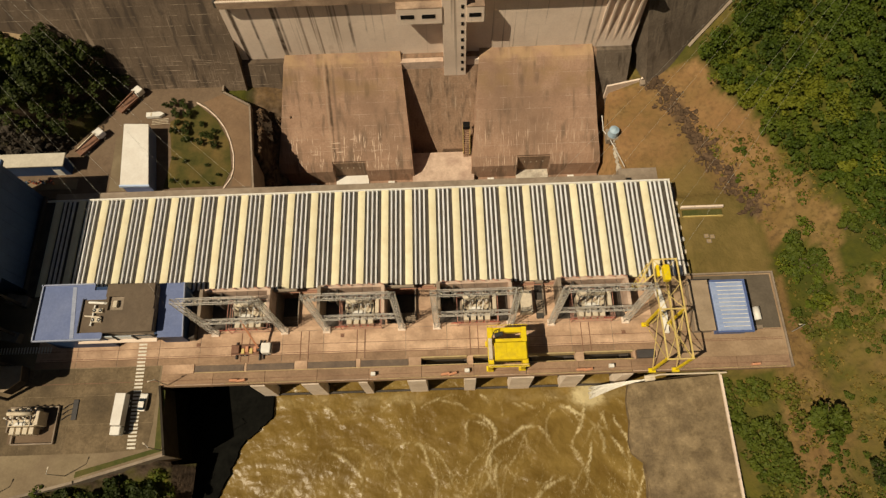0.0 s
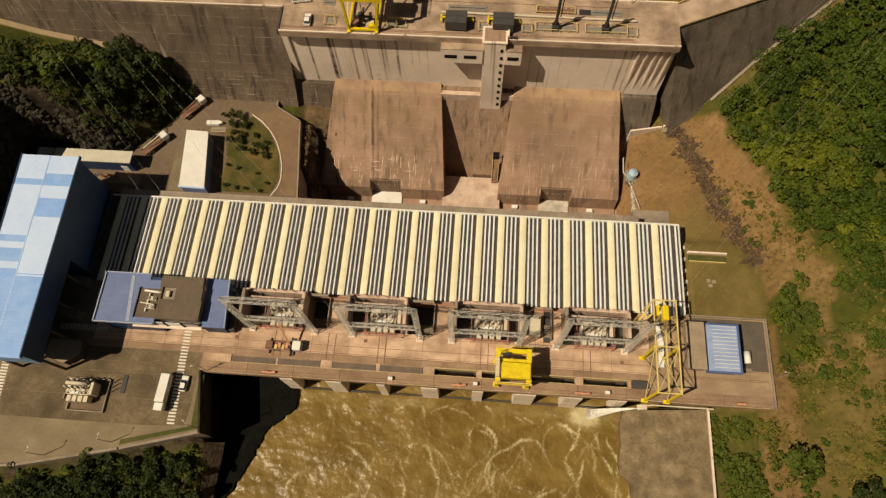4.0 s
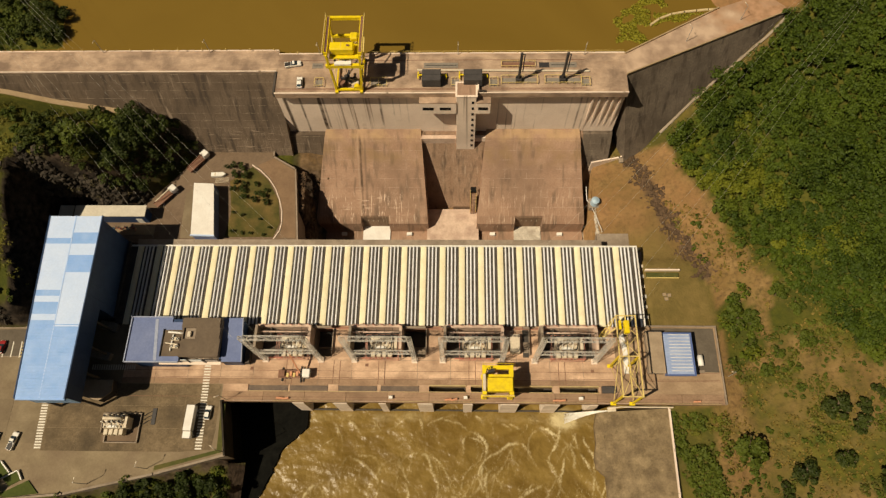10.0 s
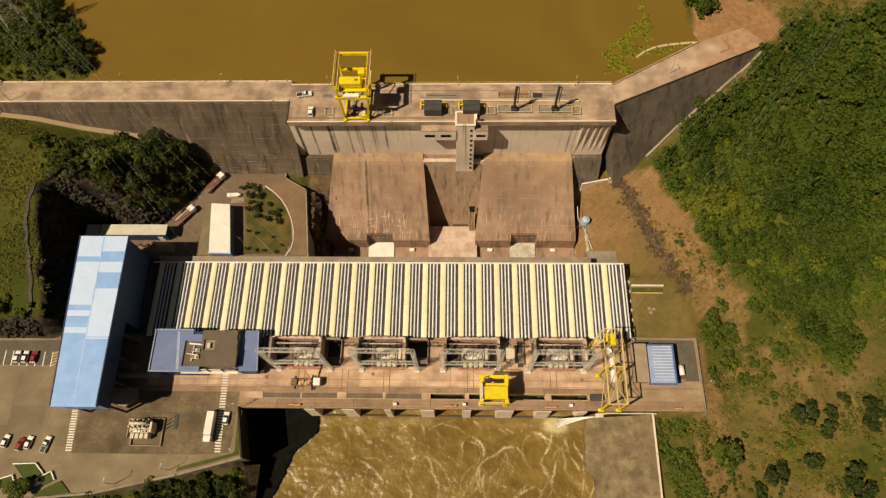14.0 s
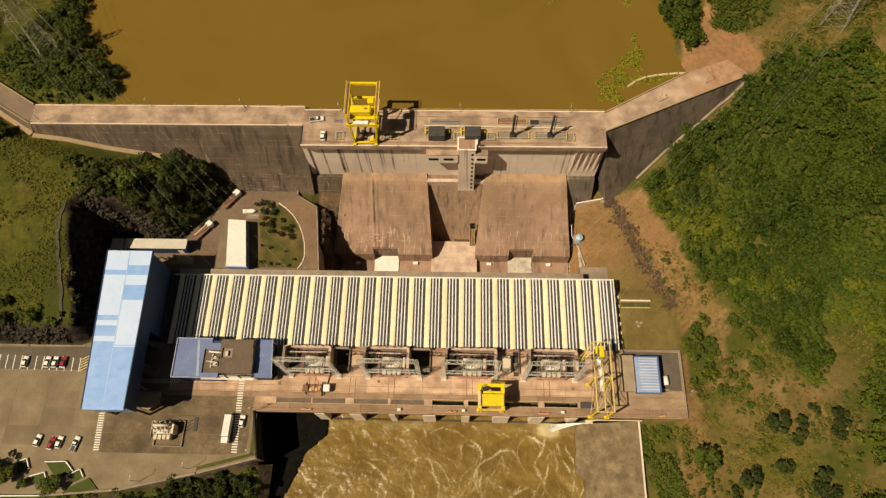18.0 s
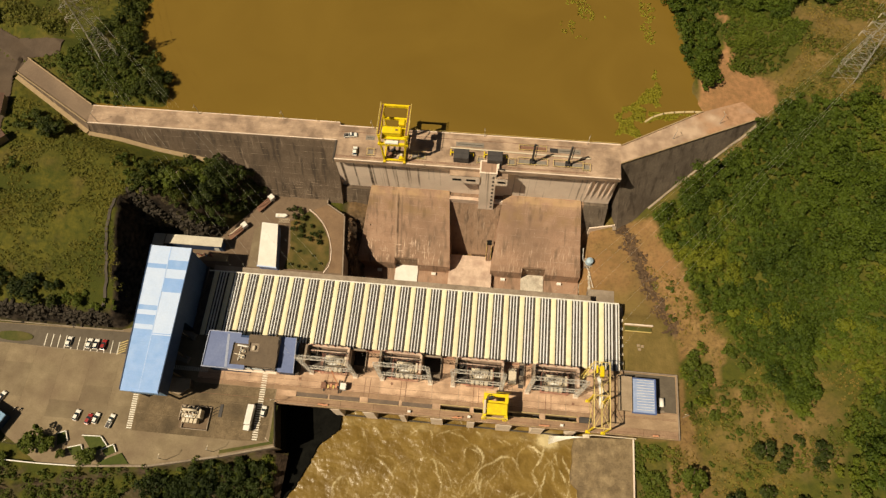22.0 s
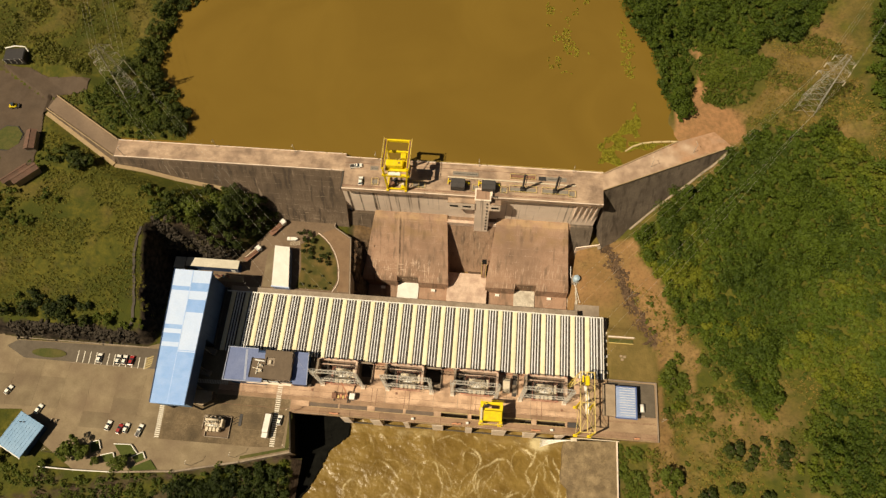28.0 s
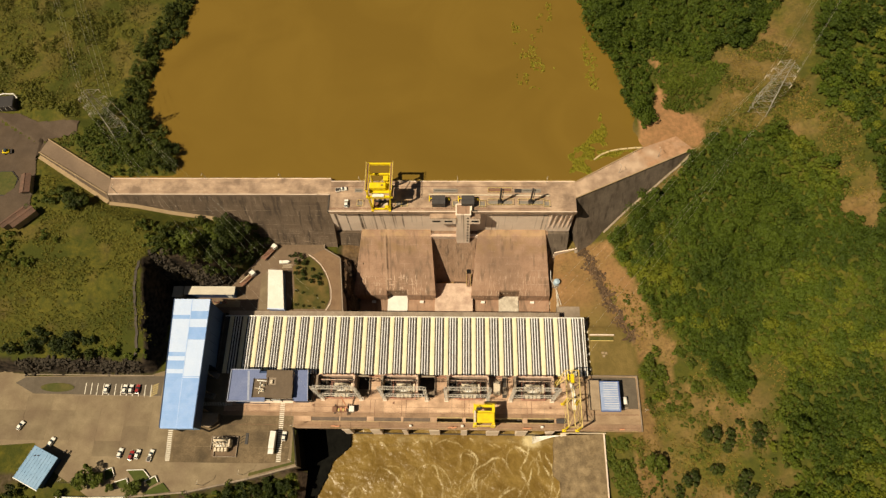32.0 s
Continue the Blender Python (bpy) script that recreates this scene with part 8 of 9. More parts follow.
def rocks(name, label, count, seed, place, size, mat):
    """Angular broken stones, half sunk in the ground; place(q) gives x, y."""
    q = random.Random(seed)
    pts = [place(q) for _ in range(count)]
    zs = ground_z([p[0] for p in pts], [p[1] for p in pts])
    v, f = [], []
    for (x, y), z in zip(pts, zs):
        r = size * (0.25 + 0.9 * q.random() ** 3)
        a0, st = q.random() * 6.28, 0.6 + 0.8 * q.random()
        n0 = len(v)
        for sz, k in ((-0.8, 1.0), (0.35 + 0.5 * q.random(), 0.95), (0.9, 0.45)):
            for i in range(5):
                a_ = a0 + i * 1.2566
                w_ = r * k * (0.7 + 0.5 * q.random())
                v.append((x + w_ * math.cos(a_) * st, y + w_ * math.sin(a_) / st, z + r * sz * (0.8 + 0.3 * q.random())))
        for lv in (0, 5):
            for i in range(5):
                f.append((n0 + lv + i, n0 + lv + (i + 1) % 5, n0 + lv + 5 + (i + 1) % 5, n0 + lv + 5 + i))
        f.append((n0 + 10, n0 + 11, n0 + 12, n0 + 13))
        f.append((n0 + 10, n0 + 13, n0 + 14, n0 + 10))
    me_ = bpy.data.meshes.new(name)
    me_.from_pydata(v, [], [tuple(dict.fromkeys(k)) for k in f])
    me_.materials.append(M[mat])
    return tagged(new(name, me_), label, "rocks", kind="stuff")


def pit_spot(q):
    y = 84 + 25 * q.random()
    return -54.2 + (3.0 + (6 if y > 103 else 0)) * q.random(), y


def band_spot(q):
    y = 70 + 46 * q.random()
    x = float(np.interp(y, [66, 71, 77, 84, 92, 100.5, 109, 112, 118], [77, 75, 72.5, 69, 66, 63, 59.5, 58, 58]))
    return x + 0.8 + 1.5 * q.gauss(0, 1) + 0.9 * math.sin(y * 0.7), y


def line_spot(points, spread):
    def spot(q):
        k = q.randrange(len(points) - 1)
        u = q.random()
        (ax, ay), (bx, by) = points[k], points[k + 1]
        return ax + (bx - ax) * u + spread * q.gauss(0, 1) * 0.6, ay + (by - ay) * u + spread * q.gauss(0, 1)
    return spot


rocks("rubble", "grey-brown broken rock below the yard's retaining wall", 700, 8, pit_spot, 0.6, "band_rock")
rocks("rubble", "pale pinkish rubble beside the penstock casing", 420, 15, line_spot([(45.2, 84), (45.0, 90), (44.6, 97)], 0.7), 0.5, "rubble")
rocks("rock_band", "dark brown broken rock along the foot of the eastern slope", 1000, 9, band_spot, 0.7, "band_rock")
rocks("rock_outcrop", "dark slate rock outcrop at the foot of the wooded bank", 1000, 10, line_spot([(-133, 99), (-128, 96.5), (-122, 95.5), (-115, 95.5), (-108, 97.5), (-104, 96.5)], 1.3), 1.1, "slate_rock")
rocks("rock_outcrop", "dark rock and boulders on the cut above the parking lot", 900, 12, line_spot([(-137, 55.5), (-155, 56), (-174, 56), (-190, 55)], 1.0), 1.0, "slate_rock")

# ---- western edge: kiosk, beds, sheds, road ----
ki = thing("blue_kiosk", "blue flat-roofed guard house at the lot entrance", "building", -172.1, 13.9, 0, -24)
part("wall", box(-5.3, -6.2, -0.1, 5.3, 6.2, 4.0), "blue_wall", ki)
part("roof", box(-6.0, -6.9, 4.0, 6.0, 6.9, 4.35, 0.05), "kiosk_blue", ki)
for k in range(9):
    part("roof_rib", box(-5.8 + 1.44 * k, -6.8, 4.35, -5.7 + 1.44 * k, 6.8, 4.42), "kiosk_blue", ki)
for x, y in ((-3.2, 3.6), (-1.9, 4.2)):
    part("vent", cyl(x, y, 4.35, 4.85, 0.25, n=8), "darksteel", ki)
part("gutter", box(-6.2, -7.2, 3.8, 6.2, -6.9, 4.3), "white", ki)
beds = ([(-136.2, 13.6), (-129.4, 13.9), (-126.3, 11.0), (-131.0, 8.2)], [(-140.2, 9.0), (-135.6, 10.4), (-134.0, 7.4), (-138.0, 6.6)], [(-145.6, 13.4), (-142.6, 14.6), (-141.0, 11.4), (-144.4, 9.6)],
        [(-128.0, 9.4), (-124.0, 11.6), (-122.4, 9.2), (-125.6, 7.4)], [(-128.0, 5.2), (-120.5, 9.0), (-117.0, 5.6), (-126.0, 4.4)])
for k, b in enumerate(beds):
    g = thing("garden_bed", "angular lawn bed with a white raised edge", "garden bed", group="garden beds")
    part("lawn", prism(b, -0.05, 0.3), "lawn_green", g)
    if k < 4:
        wall_line(b[:3], -0.05, 0.7, 0.3, "white", "edge", g)
sheds_nw = ((-193.6, 132.0, 4.6, 9.6, 10, 3.4), (-195.0, 115.4, 3.2, 12.0, -44, 3.2), (-190.6, 115.6, 4.0, 11.5, -44, 3.6))
for x, y, w, l, a, h in sheds_nw:
    z = float(ground_z(x, y))
    s = thing("tile_shed", "low shed with brown clay tile roof", "shed", x, y, z, a, "tile-roofed sheds")
    part("wall", box(-w / 2 + 0.4, -l / 2 + 0.4, -1.5, w / 2 - 0.4, l / 2 - 0.4, h), "wall", s)
    bm = bmesh.new()
    v = [bm.verts.new(p) for p in ((-w / 2, -l / 2, h), (w / 2, -l / 2, h), (w / 2, l / 2, h), (-w / 2, l / 2, h), (0, -l / 2, h + 0.9), (0, l / 2, h + 0.9))]
    for f in ((0, 4, 5, 3), (4, 1, 2, 5), (0, 1, 4), (3, 5, 2), (0, 3, 2, 1)):
        bm.faces.new([v[q] for q in f])
    part("roof", bm, "tile", s)
    part("ridge", box(-0.15, -l / 2, h + 0.85, 0.15, l / 2, h + 1.0), "tile", s)
gz_ = float(ground_z(-213.5, 173.5))
gh = thing("glass_shed", "dark arched shelter with a white rim", "shelter", -213.5, 173.8, gz_, 8)
part("body", box(-4.5, -3.2, -1, 4.5, 3.2, 3.0, 0.3), "darksteel", gh)
part("rim", tube(bmesh.new(), [(-4.6, 3.4, 3.0), (0, 3.9, 3.5), (4.4, 3.4, 3.2), (5.6, 1.6, 2.0)], 0.3), "white", gh)
for k in range(4):
    part("glazing_bar", box(-4.4 + 2.4 * k, -3.25, 0.2, -4.2 + 2.4 * k, -3.15, 2.9), "white", gh)


def draped(name, outline, mat, lift, label, category, step=2.0):
    """A thin sheet that follows the ground inside an outline."""
    xs, ys = [p[0] for p in outline], [p[1] for p in outline]
    bm = bmesh.new()
    cells = {}
    def inside(x, y):
        c, n = False, len(outline)
        for i in range(n):
            (x1, y1), (x2, y2) = outline[i], outline[i - 1]
            if (y1 > y) != (y2 > y) and x < (x2 - x1) * (y - y1) / (y2 - y1) + x1:
                c = not c
        return c
    nx_, ny_ = int((max(xs) - min(xs)) / step) + 2, int((max(ys) - min(ys)) / step) + 2
    X, Y = np.meshgrid(min(xs) + step * np.arange(nx_), min(ys) + step * np.arange(ny_))
    Z = ground_z(X, Y) + lift
    for i in range(nx_ - 1):
        for j in range(ny_ - 1):
            if inside(X[j, i] + step / 2, Y[j, i] + step / 2):
                q = []
                for a, b in ((i, j), (i + 1, j), (i + 1, j + 1), (i, j + 1)):
                    if (a, b) not in cells:
                        cells[a, b] = bm.verts.new((X[b, a], Y[b, a], Z[b, a]))
                    q.append(cells[a, b])
                bm.faces.new(q)
    ob = part(name, bm, mat, smooth=True)
    return tagged(ob, label, category, kind="structure")


draped("road", [(-191, 157), (-177, 158.5), (-177, 165), (-198, 166), (-207, 170), (-240, 168), (-240, 124), (-206, 124), (-205, 112), (-196, 119), (-191, 122), (-192, 136), (-195, 148)], "road_brown", 0.35, "dusty brown access road at the end of the dam", "road", 0.45)
gb = thing("round_bed", "eight-sided grass bed with a dark hedge rim", "garden bed", -206, 133.6, float(ground_z(-206, 133.6)), 0)
part("lawn", prism([(6.4 * math.cos(a), 6.4 * math.sin(a)) for a in np.linspace(0.39, 0.39 + math.tau, 8, endpoint=False)], -1, 0.7), "lawn", gb)
part("hedge", prism([(6.8 * math.cos(a), 6.8 * math.sin(a)) for a in np.linspace(0.39, 0.39 + math.tau, 8, endpoint=False)], -1, 0.55), "darksteel", gb)
yl = thing("loader", "small yellow loader on the access road", "loader", -209, 150, float(ground_z(-209, 150)) + 0.3, 12)
part("body", box(-1.6, -0.9, 0.5, 1.4, 0.9, 1.5, 0.1), "yellow", yl)
part("cab", box(-0.6, -0.7, 1.5, 0.7, 0.7, 2.5, 0.1), "glass", yl)
part("bucket", box(1.7, -1.1, 0.2, 2.5, 1.1, 0.9, 0.08), "darksteel", yl)
wheels(yl, [(-1.0, -0.9), (-1.0, 0.9), (1.0, -0.9), (1.0, 0.9)], 0.5, 0.4)


# ---- pylons and lines ----
def pylon(x, y, z, height, base, label, arms, rz):
    p = thing("pylon", label, "pylon", x, y, z, rz, "transmission pylons")
    c = lambda h: max(0.9, base / 2 * (1 - 0.82 * h / height))
    levels = [height * k / 9 for k in range(10)]
    for sx, sy in ((-1, -1), (1, -1), (1, 1), (-1, 1)):
        part("leg", beams([((sx * c(a), sy * c(a), a), (sx * c(b), sy * c(b), b)) for a, b in zip(levels, levels[1:])], 0.11), "pylon_steel", p)
    for a, b in zip(levels, levels[1:]):
        for (ux, uy), (vx, vy) in (((-1, -1), (1, -1)), ((1, -1), (1, 1)), ((1, 1), (-1, 1)), ((-1, 1), (-1, -1))):
            bm = bmesh.new()
            add_beam(bm, (ux * c(a), uy * c(a), a), (vx * c(b), vy * c(b), b), 0.06)
            add_beam(bm, (vx * c(a), vy * c(a), a), (ux * c(b), uy * c(b), b), 0.06)
            add_beam(bm, (ux * c(b), uy * c(b), b), (vx * c(b), vy * c(b), b), 0.06)
            part("bracing", bm, "pylon_steel", p)
    for h, span in arms:
        for s in (-1, 1):
            bm = bmesh.new()
            tip = (s * span, 0, h + 0.3)
            for sy in (-1, 1):
                add_beam(bm, (s * c(h), sy * c(h), h), tip, 0.085)
                add_beam(bm, (s * c(h), sy * c(h), h + 1.8), tip, 0.07)
            for f in (0.35, 0.7):
                q = Vector((s * c(h), 0, h)).lerp(Vector(tip), f)
                add_beam(bm, q + Vector((0, c(h) * (1 - f), 0)), q - Vector((0, c(h) * (1 - f), 0)), 0.08)
            part("cross_arm", bm, "pylon_steel", p)
    for h, span in arms:
        for s in (-1, 1):
            part("insulator", cyl(s * span, 0, h - 1.8, h + 0.2, 0.2, n=8), "porcelain", p)
    return [p.matrix_basis @ Vector((s * span, 0, h - 1.8)) for h, span in arms for s in (-1, 1)]


PZ = float(ground_z(-156.2, 158.8))
tips_w = pylon(-156.2, 158.8, PZ, 31.5, 7.0, "grey lattice pylon among trees west of the reservoir", ((19.5, 5.4), (24.5, 5.0), (29.5, 4.4)), 35)
PE = float(ground_z(130.2, 163.5))
tips_e = pylon(130.2, 163.5, PE, 31.0, 7.5, "grey lattice pylon on the forested slope", ((19.5, 5.2), (24.3, 4.6), (28.7, 3.9)), -28)


def line(a, b, sag, r=0.028):
    a, b = Vector(a), Vector(b)
    bm = bmesh.new()
    tube(bm, [a.lerp(b, k / 14) - Vector((0, 0, 4 * sag * (k / 14) * (1 - k / 14))) for k in range(15)], r, 4)
    o = tagged(part("power_line", bm, "cable"), "thin pale overhead conductor from pylon to gantry", "cable", group="overhead lines")
    return o


ends_w = [(-60, 43.5, 24.2), (-53, 43.5, 24.2), (-46, 43.5, 24.2), (-33, 43.5, 24.2), (-25, 43.5, 24.2), (-17, 43.5, 24.2)]
for tip, e in zip((tips_w[0], tips_w[2], tips_w[4], tips_w[1], tips_w[3], tips_w[5]), ends_w):
    line(tip, e, 3.5, 0.014)
ends_e = [(-4, 43.5, 24.2), (3, 43.5, 24.2), (11, 43.5, 24.2), (25, 43.5, 24.2), (32, 43.5, 24.2), (40, 43.5, 24.2)]
for tip, e in zip((tips_e[0], tips_e[2], tips_e[4], tips_e[1], tips_e[3], tips_e[5]), ends_e):
    line(tip, e, 4.5, 0.015)
for tip in tips_w[:6]:
    line(tip, tip + Vector((-120, 260, 25)), 6, 0.026)
for tip in tips_e[:6]:
    line(tip, tip + Vector((160, 240, 45)), 6, 0.016)


# ---- lamps ----
def lamp(x, y, z, h, rz):
    p = thing("lamp_post", "slim grey lamp post with a white head", "lamp post", x, y, z, rz, "lamp posts")
    part("pole", cyl(0, 0, 0, h, 0.11, 0.07, 8), "pylon_steel", p)
    part("arm", beams([((0, 0, h), (1.2, 0, h + 0.2))], 0.08), "pylon_steel", p)
    part("head", box(0.95, -0.13, h + 0.15, 1.5, 0.13, h + 0.27, 0.04), "porcelain", p)


for x, y, z, h, a in ((-44, 133.6, 26.8, 6, 270), (-79, 135.0, 26.8, 6, 270), (-113, 135.0, 26.8, 6, 270), (-1, 133.6, 26.8, 6, 270), (38, 133.4, 26.8, 6, 250), (70, 138.4, 26.8, 6, 120), (88, 146.8, 26.8, 6, 120),
                      (-67.9, 31.6, 0, 7, 200), (-67.2, 17.2, 0, 7, 140), (-88.0, 12.4, 0, 7, 80), (-104, 8.2, 0, 7, 80), (-160, 8.4, 0, 7, 40), (77.6, 39.5, 0, 6, 180), (58.2, 117.4, -4.2, 3, 200), (-152, 128, 26.8, 6, 60)):
    lamp(x, y, z, h, a)

# ---- boom and weed on the reservoir ----
bpts = [(60.0, 146.2), (63.4, 149.0), (67.4, 150.8), (71.6, 151.7), (75.6, 152.2), (79.4, 152.6), (82.8, 152.6)]
for (ax, ay), (bx, by) in zip(bpts, bpts[1:]):
    o = thing("float", "pale floating log of the debris boom", "float", group="debris boom floats")
    d = Vector((bx - ax, by - ay, 0)) * 0.05
    part("barrel", tube(bmesh.new(), [(ax + d.x, ay + d.y, 25.1), (bx - d.x, by - d.y, 25.1)], 0.42, 8), "boom", o)
    part("coupling", box(bx - 0.15, by - 0.15, 24.95, bx + 0.15, by + 0.15, 25.35), "darksteel", o)
for ob in [ob for ob in scene.objects if ob.name.startswith("float")]:
    ob.location = (0, 0, 0)

# ---- vegetation ----
vr = np.random.default_rng(21)


def leaf_cloud(centres, radii, heights, per, size):
    """Leaf clumps on the outer shells of crowns: bent quads, facing out and up."""
    n = len(centres)
    k = np.repeat(np.arange(n), per)
    m = len(k)
    u = vr.normal(size=(m, 3))
    u[:, 2] = np.abs(u[:, 2]) * 0.9 + 0.05
    u /= np.linalg.norm(u, axis=1)[:, None]
    lump = 0.72 + 0.33 * vr.random(m)
    c = centres[k] + u * np.stack([radii[k] * lump, radii[k] * lump, heights[k] * lump], 1)
    nrm = u + vr.normal(size=(m, 3)) * 0.45
    nrm[:, 2] = np.abs(nrm[:, 2]) + 0.25
    nrm /= np.linalg.norm(nrm, axis=1)[:, None]
    ref = vr.normal(size=(m, 3))
    a = np.cross(nrm, ref)
    a /= np.linalg.norm(a, axis=1)[:, None] + 1e-9
    b = np.cross(nrm, a)
    s = (size * (0.6 + 0.8 * vr.random(m)))[:, None]
    drop = nrm * s * 0.28
    v = np.stack([c - a * s - drop, c - b * s * 0.75, c + a * s - drop, c + b * s * 0.75], 1).reshape(-1, 3)
    f = np.arange(m * 4).reshape(-1, 4)
    return v, f


def scatter(poly, step, density=1.0, clump=0.0, grain=12):
    """Jittered points inside an outline, thinned out by noise."""
    xs, ys = [p[0] for p in poly], [p[1] for p in poly]
    X, Y = np.meshgrid(np.arange(min(xs), max(xs), step), np.arange(min(ys), max(ys), step))
    X, Y = X.ravel() + vr.uniform(-0.45, 0.45, X.size) * step, Y.ravel() + vr.uniform(-0.45, 0.45, X.size) * step
    wob = 5 * fbm(X, Y, 9, 3)
    ok = poly_mask(poly, X + wob, Y - wob) & (vr.random(X.size) < density)
    if clump:
        ok &= fbm(X + 77, Y + 31, grain, 3) > clump
    return X[ok], Y[ok]


def crown_cloud(x, y, z, r, h, lumps, per, size):
    """Crowns built of several rounded lumps, each a shell of leaf clumps; gives one tone per crown."""
    n = len(x)
    k = np.repeat(np.arange(n), lumps)
    m = len(k)
    ang, rad = vr.random(m) * math.tau, np.sqrt(vr.random(m)) * 0.72
    c = np.stack([x[k] + r[k] * rad * np.cos(ang), y[k] + r[k] * rad * np.sin(ang), z[k] + h[k] * (0.75 - 0.5 * rad ** 2)], 1)
    lr = r[k] * (0.34 + 0.22 * vr.random(m))
    v, f = leaf_cloud(c, lr, lr * 0.85, per, size)
    tone_ = np.clip(0.5 + 0.8 * fbm(x[k], y[k] + 60, 7, 3) + 0.6 * fbm(x[k] + 9, y[k], 30, 2) + 0.22 * np.repeat(vr.normal(size=n), lumps) + 0.12 * vr.normal(size=m), 0, 1)
    return v, f, np.repeat(np.repeat(tone_, per), 4)


def leafy(name, v, f, tone_, mat):
    me = mesh_from(name, v, f, mat)
    at = me.attributes.new("crown_tone", "FLOAT", "POINT")
    at.data.foreach_set("value", tone_.astype(np.float32))
    return new(name, me)


def wood(name, label, x, y, rad, hgt, per, size, mat, sink=0.3, lumps=1):
    z = ground_z(x, y)
    r = rad * (0.6 + 0.8 * vr.random(len(x)) ** 1.5)
    h = hgt * (0.6 + 0.8 * vr.random(len(x)))
    if lumps > 1:
        swell = 1 + 1.25 * fbm(x + 11, y + 5, 8, 3)
        r, h = r * (0.8 + 0.25 * swell), h * np.clip(swell, 0.35, 1.9)
    if lumps > 1:
        v, f, tn = crown_cloud(x, y, z, r, h, lumps, per, size)
    else:
        h = h * np.clip(1 + 1.1 * fbm(x + 23, y, 9, 3), 0.4, 2.2)
        v, f = leaf_cloud(np.stack([x, y, z + h * sink], 1), r, h * (1 - sink), per, size)
        tn = np.repeat(np.clip(0.5 + 1.1 * fbm(x, y + 17, 20, 3) + 0.5 * fbm(x, y, 4, 2) + 0.15 * vr.normal(size=len(x)), 0, 1), per * 4)
    return tagged(leafy(name, v, f, tn, mat), label, "vegetation", kind="stuff")


xs, ys = [], []
for poly, step, dens, cl in ((FOREST_A, 2.05, 0.98, -0.85), (FOREST_B, 2.25, 0.98, -0.8), (FOREST_C, 2.4, 0.97, -0.7), (SHORE_E, 2.2, 0.97, -0.6), (FAR_E, 3.0, 0.9, -0.3), (CLUMP_E, 3.2, 0.5, 0.0)):
    a, b = scatter(poly, step, dens, cl)
    xs.append(a), ys.append(b)
fx, fy = np.concatenate(xs), np.concatenate(ys)
tone = fbm(fx + 40, fy, 26, 3) + 0.45 * fbm(fx, fy + 90, 7, 2) + vr.normal(size=len(fx)) * 0.10 - 0.25 * smoothstep(150, 175, fy) - 0.26 * smoothstep(92, 118, fy) * smoothstep(135, 110, fx) + 0.40 * smoothstep(112, 80, fx) * (1 - 0.7 * smoothstep(92, 116, fy)) + 0.32 * smoothstep(112, 48, fy + 14 * fbm(fx, fy, 12, 2)) * smoothstep(88, 135, fx + 14 * fbm(fx + 9, fy, 12, 2))
for lo, hi, mat, what in ((-9, 0.12, "leaf_forest", "dense dark green broadleaf forest on the eastern slope"), (0.12, 0.42, "leaf_mid", "olive green crowns mixed into the forest"), (0.42, 9, "leaf_lime", "yellow-green crowns standing out of the forest")):
    k = (tone >= lo) & (tone < hi)
    wood("forest", what, fx[k], fy[k], 2.2, 4.4, 28, 0.32, mat, lumps=6)
big = (vr.random(len(fx)) < 0.15) & (fbm(fx, fy, 15, 2) > -0.1)
wood("forest", "taller crowns standing out of the forest", fx[big], fy[big], 3.5, 8.2, 36, 0.32, "leaf_forest", lumps=11)
big = (vr.random(len(fx)) < 0.05) & (fbm(fx + 50, fy, 22, 2) > 0.0) & ((fy < 95) | (fx > 140))
wood("forest", "broad yellow-green crowns above the forest", fx[big], fy[big], 3.4, 7.0, 36, 0.32, "leaf_lime", lumps=11)
a, b = scatter(LUSH, 1.1, 0.9, -0.45, 8)
wood("scrub", "bright low thicket above the reservoir bank", a, b, 1.2, 1.3, 40, 0.28, "leaf_mid", 0.1)

SCRUB_E = [(119, 196), (133, 198), (148, 190), (147, 166), (152, 156), (140, 150), (125, 152), (113, 162), (121, 180), (121, 187)]
OPEN_E = [(66, 100), (78, 90), (97, 67), (117, 63), (128, 55), (121, 28), (118, 14), (126, -20), (70, -20), (64, 28), (78, 31), (78, 58)]
BAND_E = [(147, 140), (152, 155), (160, 147), (163, 128), (164, 112), (155, 119), (153, 125), (146, 133)]
MEADOW = [(-134, 58), (-135, 96), (-126, 100), (-124, 112), (-150, 122), (-176, 136), (-190, 140), (-200, 105), (-235, 110), (-235, 66), (-190, 60)]
SCRUB_W = [(-255, 250), (-150, 250), (-160, 215), (-167, 184), (-184, 168), (-200, 172), (-255, 180)]
xs, ys = [], []
for poly, step, dens, cl, gr in ((OPEN_E, 2.2, 0.6, 0.24, 9), (MEADOW, 2.4, 0.5, 0.26, 14)):
    a, b = scatter(poly, step, dens, cl, gr)
    xs.append(a), ys.append(b)
wood("scrub", "patchy low green scrub on the open slopes", np.concatenate(xs), np.concatenate(ys), 1.1, 1.3, 34, 0.30, "leaf_bush", 0.1)
a, b = scatter([(84, 40), (96, 56), (116, 48), (122, 30), (120, -20), (76, -20), (74, 6), (82, 24)], 2.6, 0.75, 0.06, 6)
wood("scrub", "dark green bushes dotted over the dry slope", a, b, 0.8, 1.2, 30, 0.24, "leaf_bush", lumps=4)
a, b = scatter([(96, 40), (118, 44), (122, 28), (120, -20), (86, -20), (92, 10)], 5.0, 0.36, 0.12, 12)
wood("scrub", "small dark trees scattered over the dry slope", a, b, 1.3, 2.0, 30, 0.26, "leaf_shore", lumps=5)
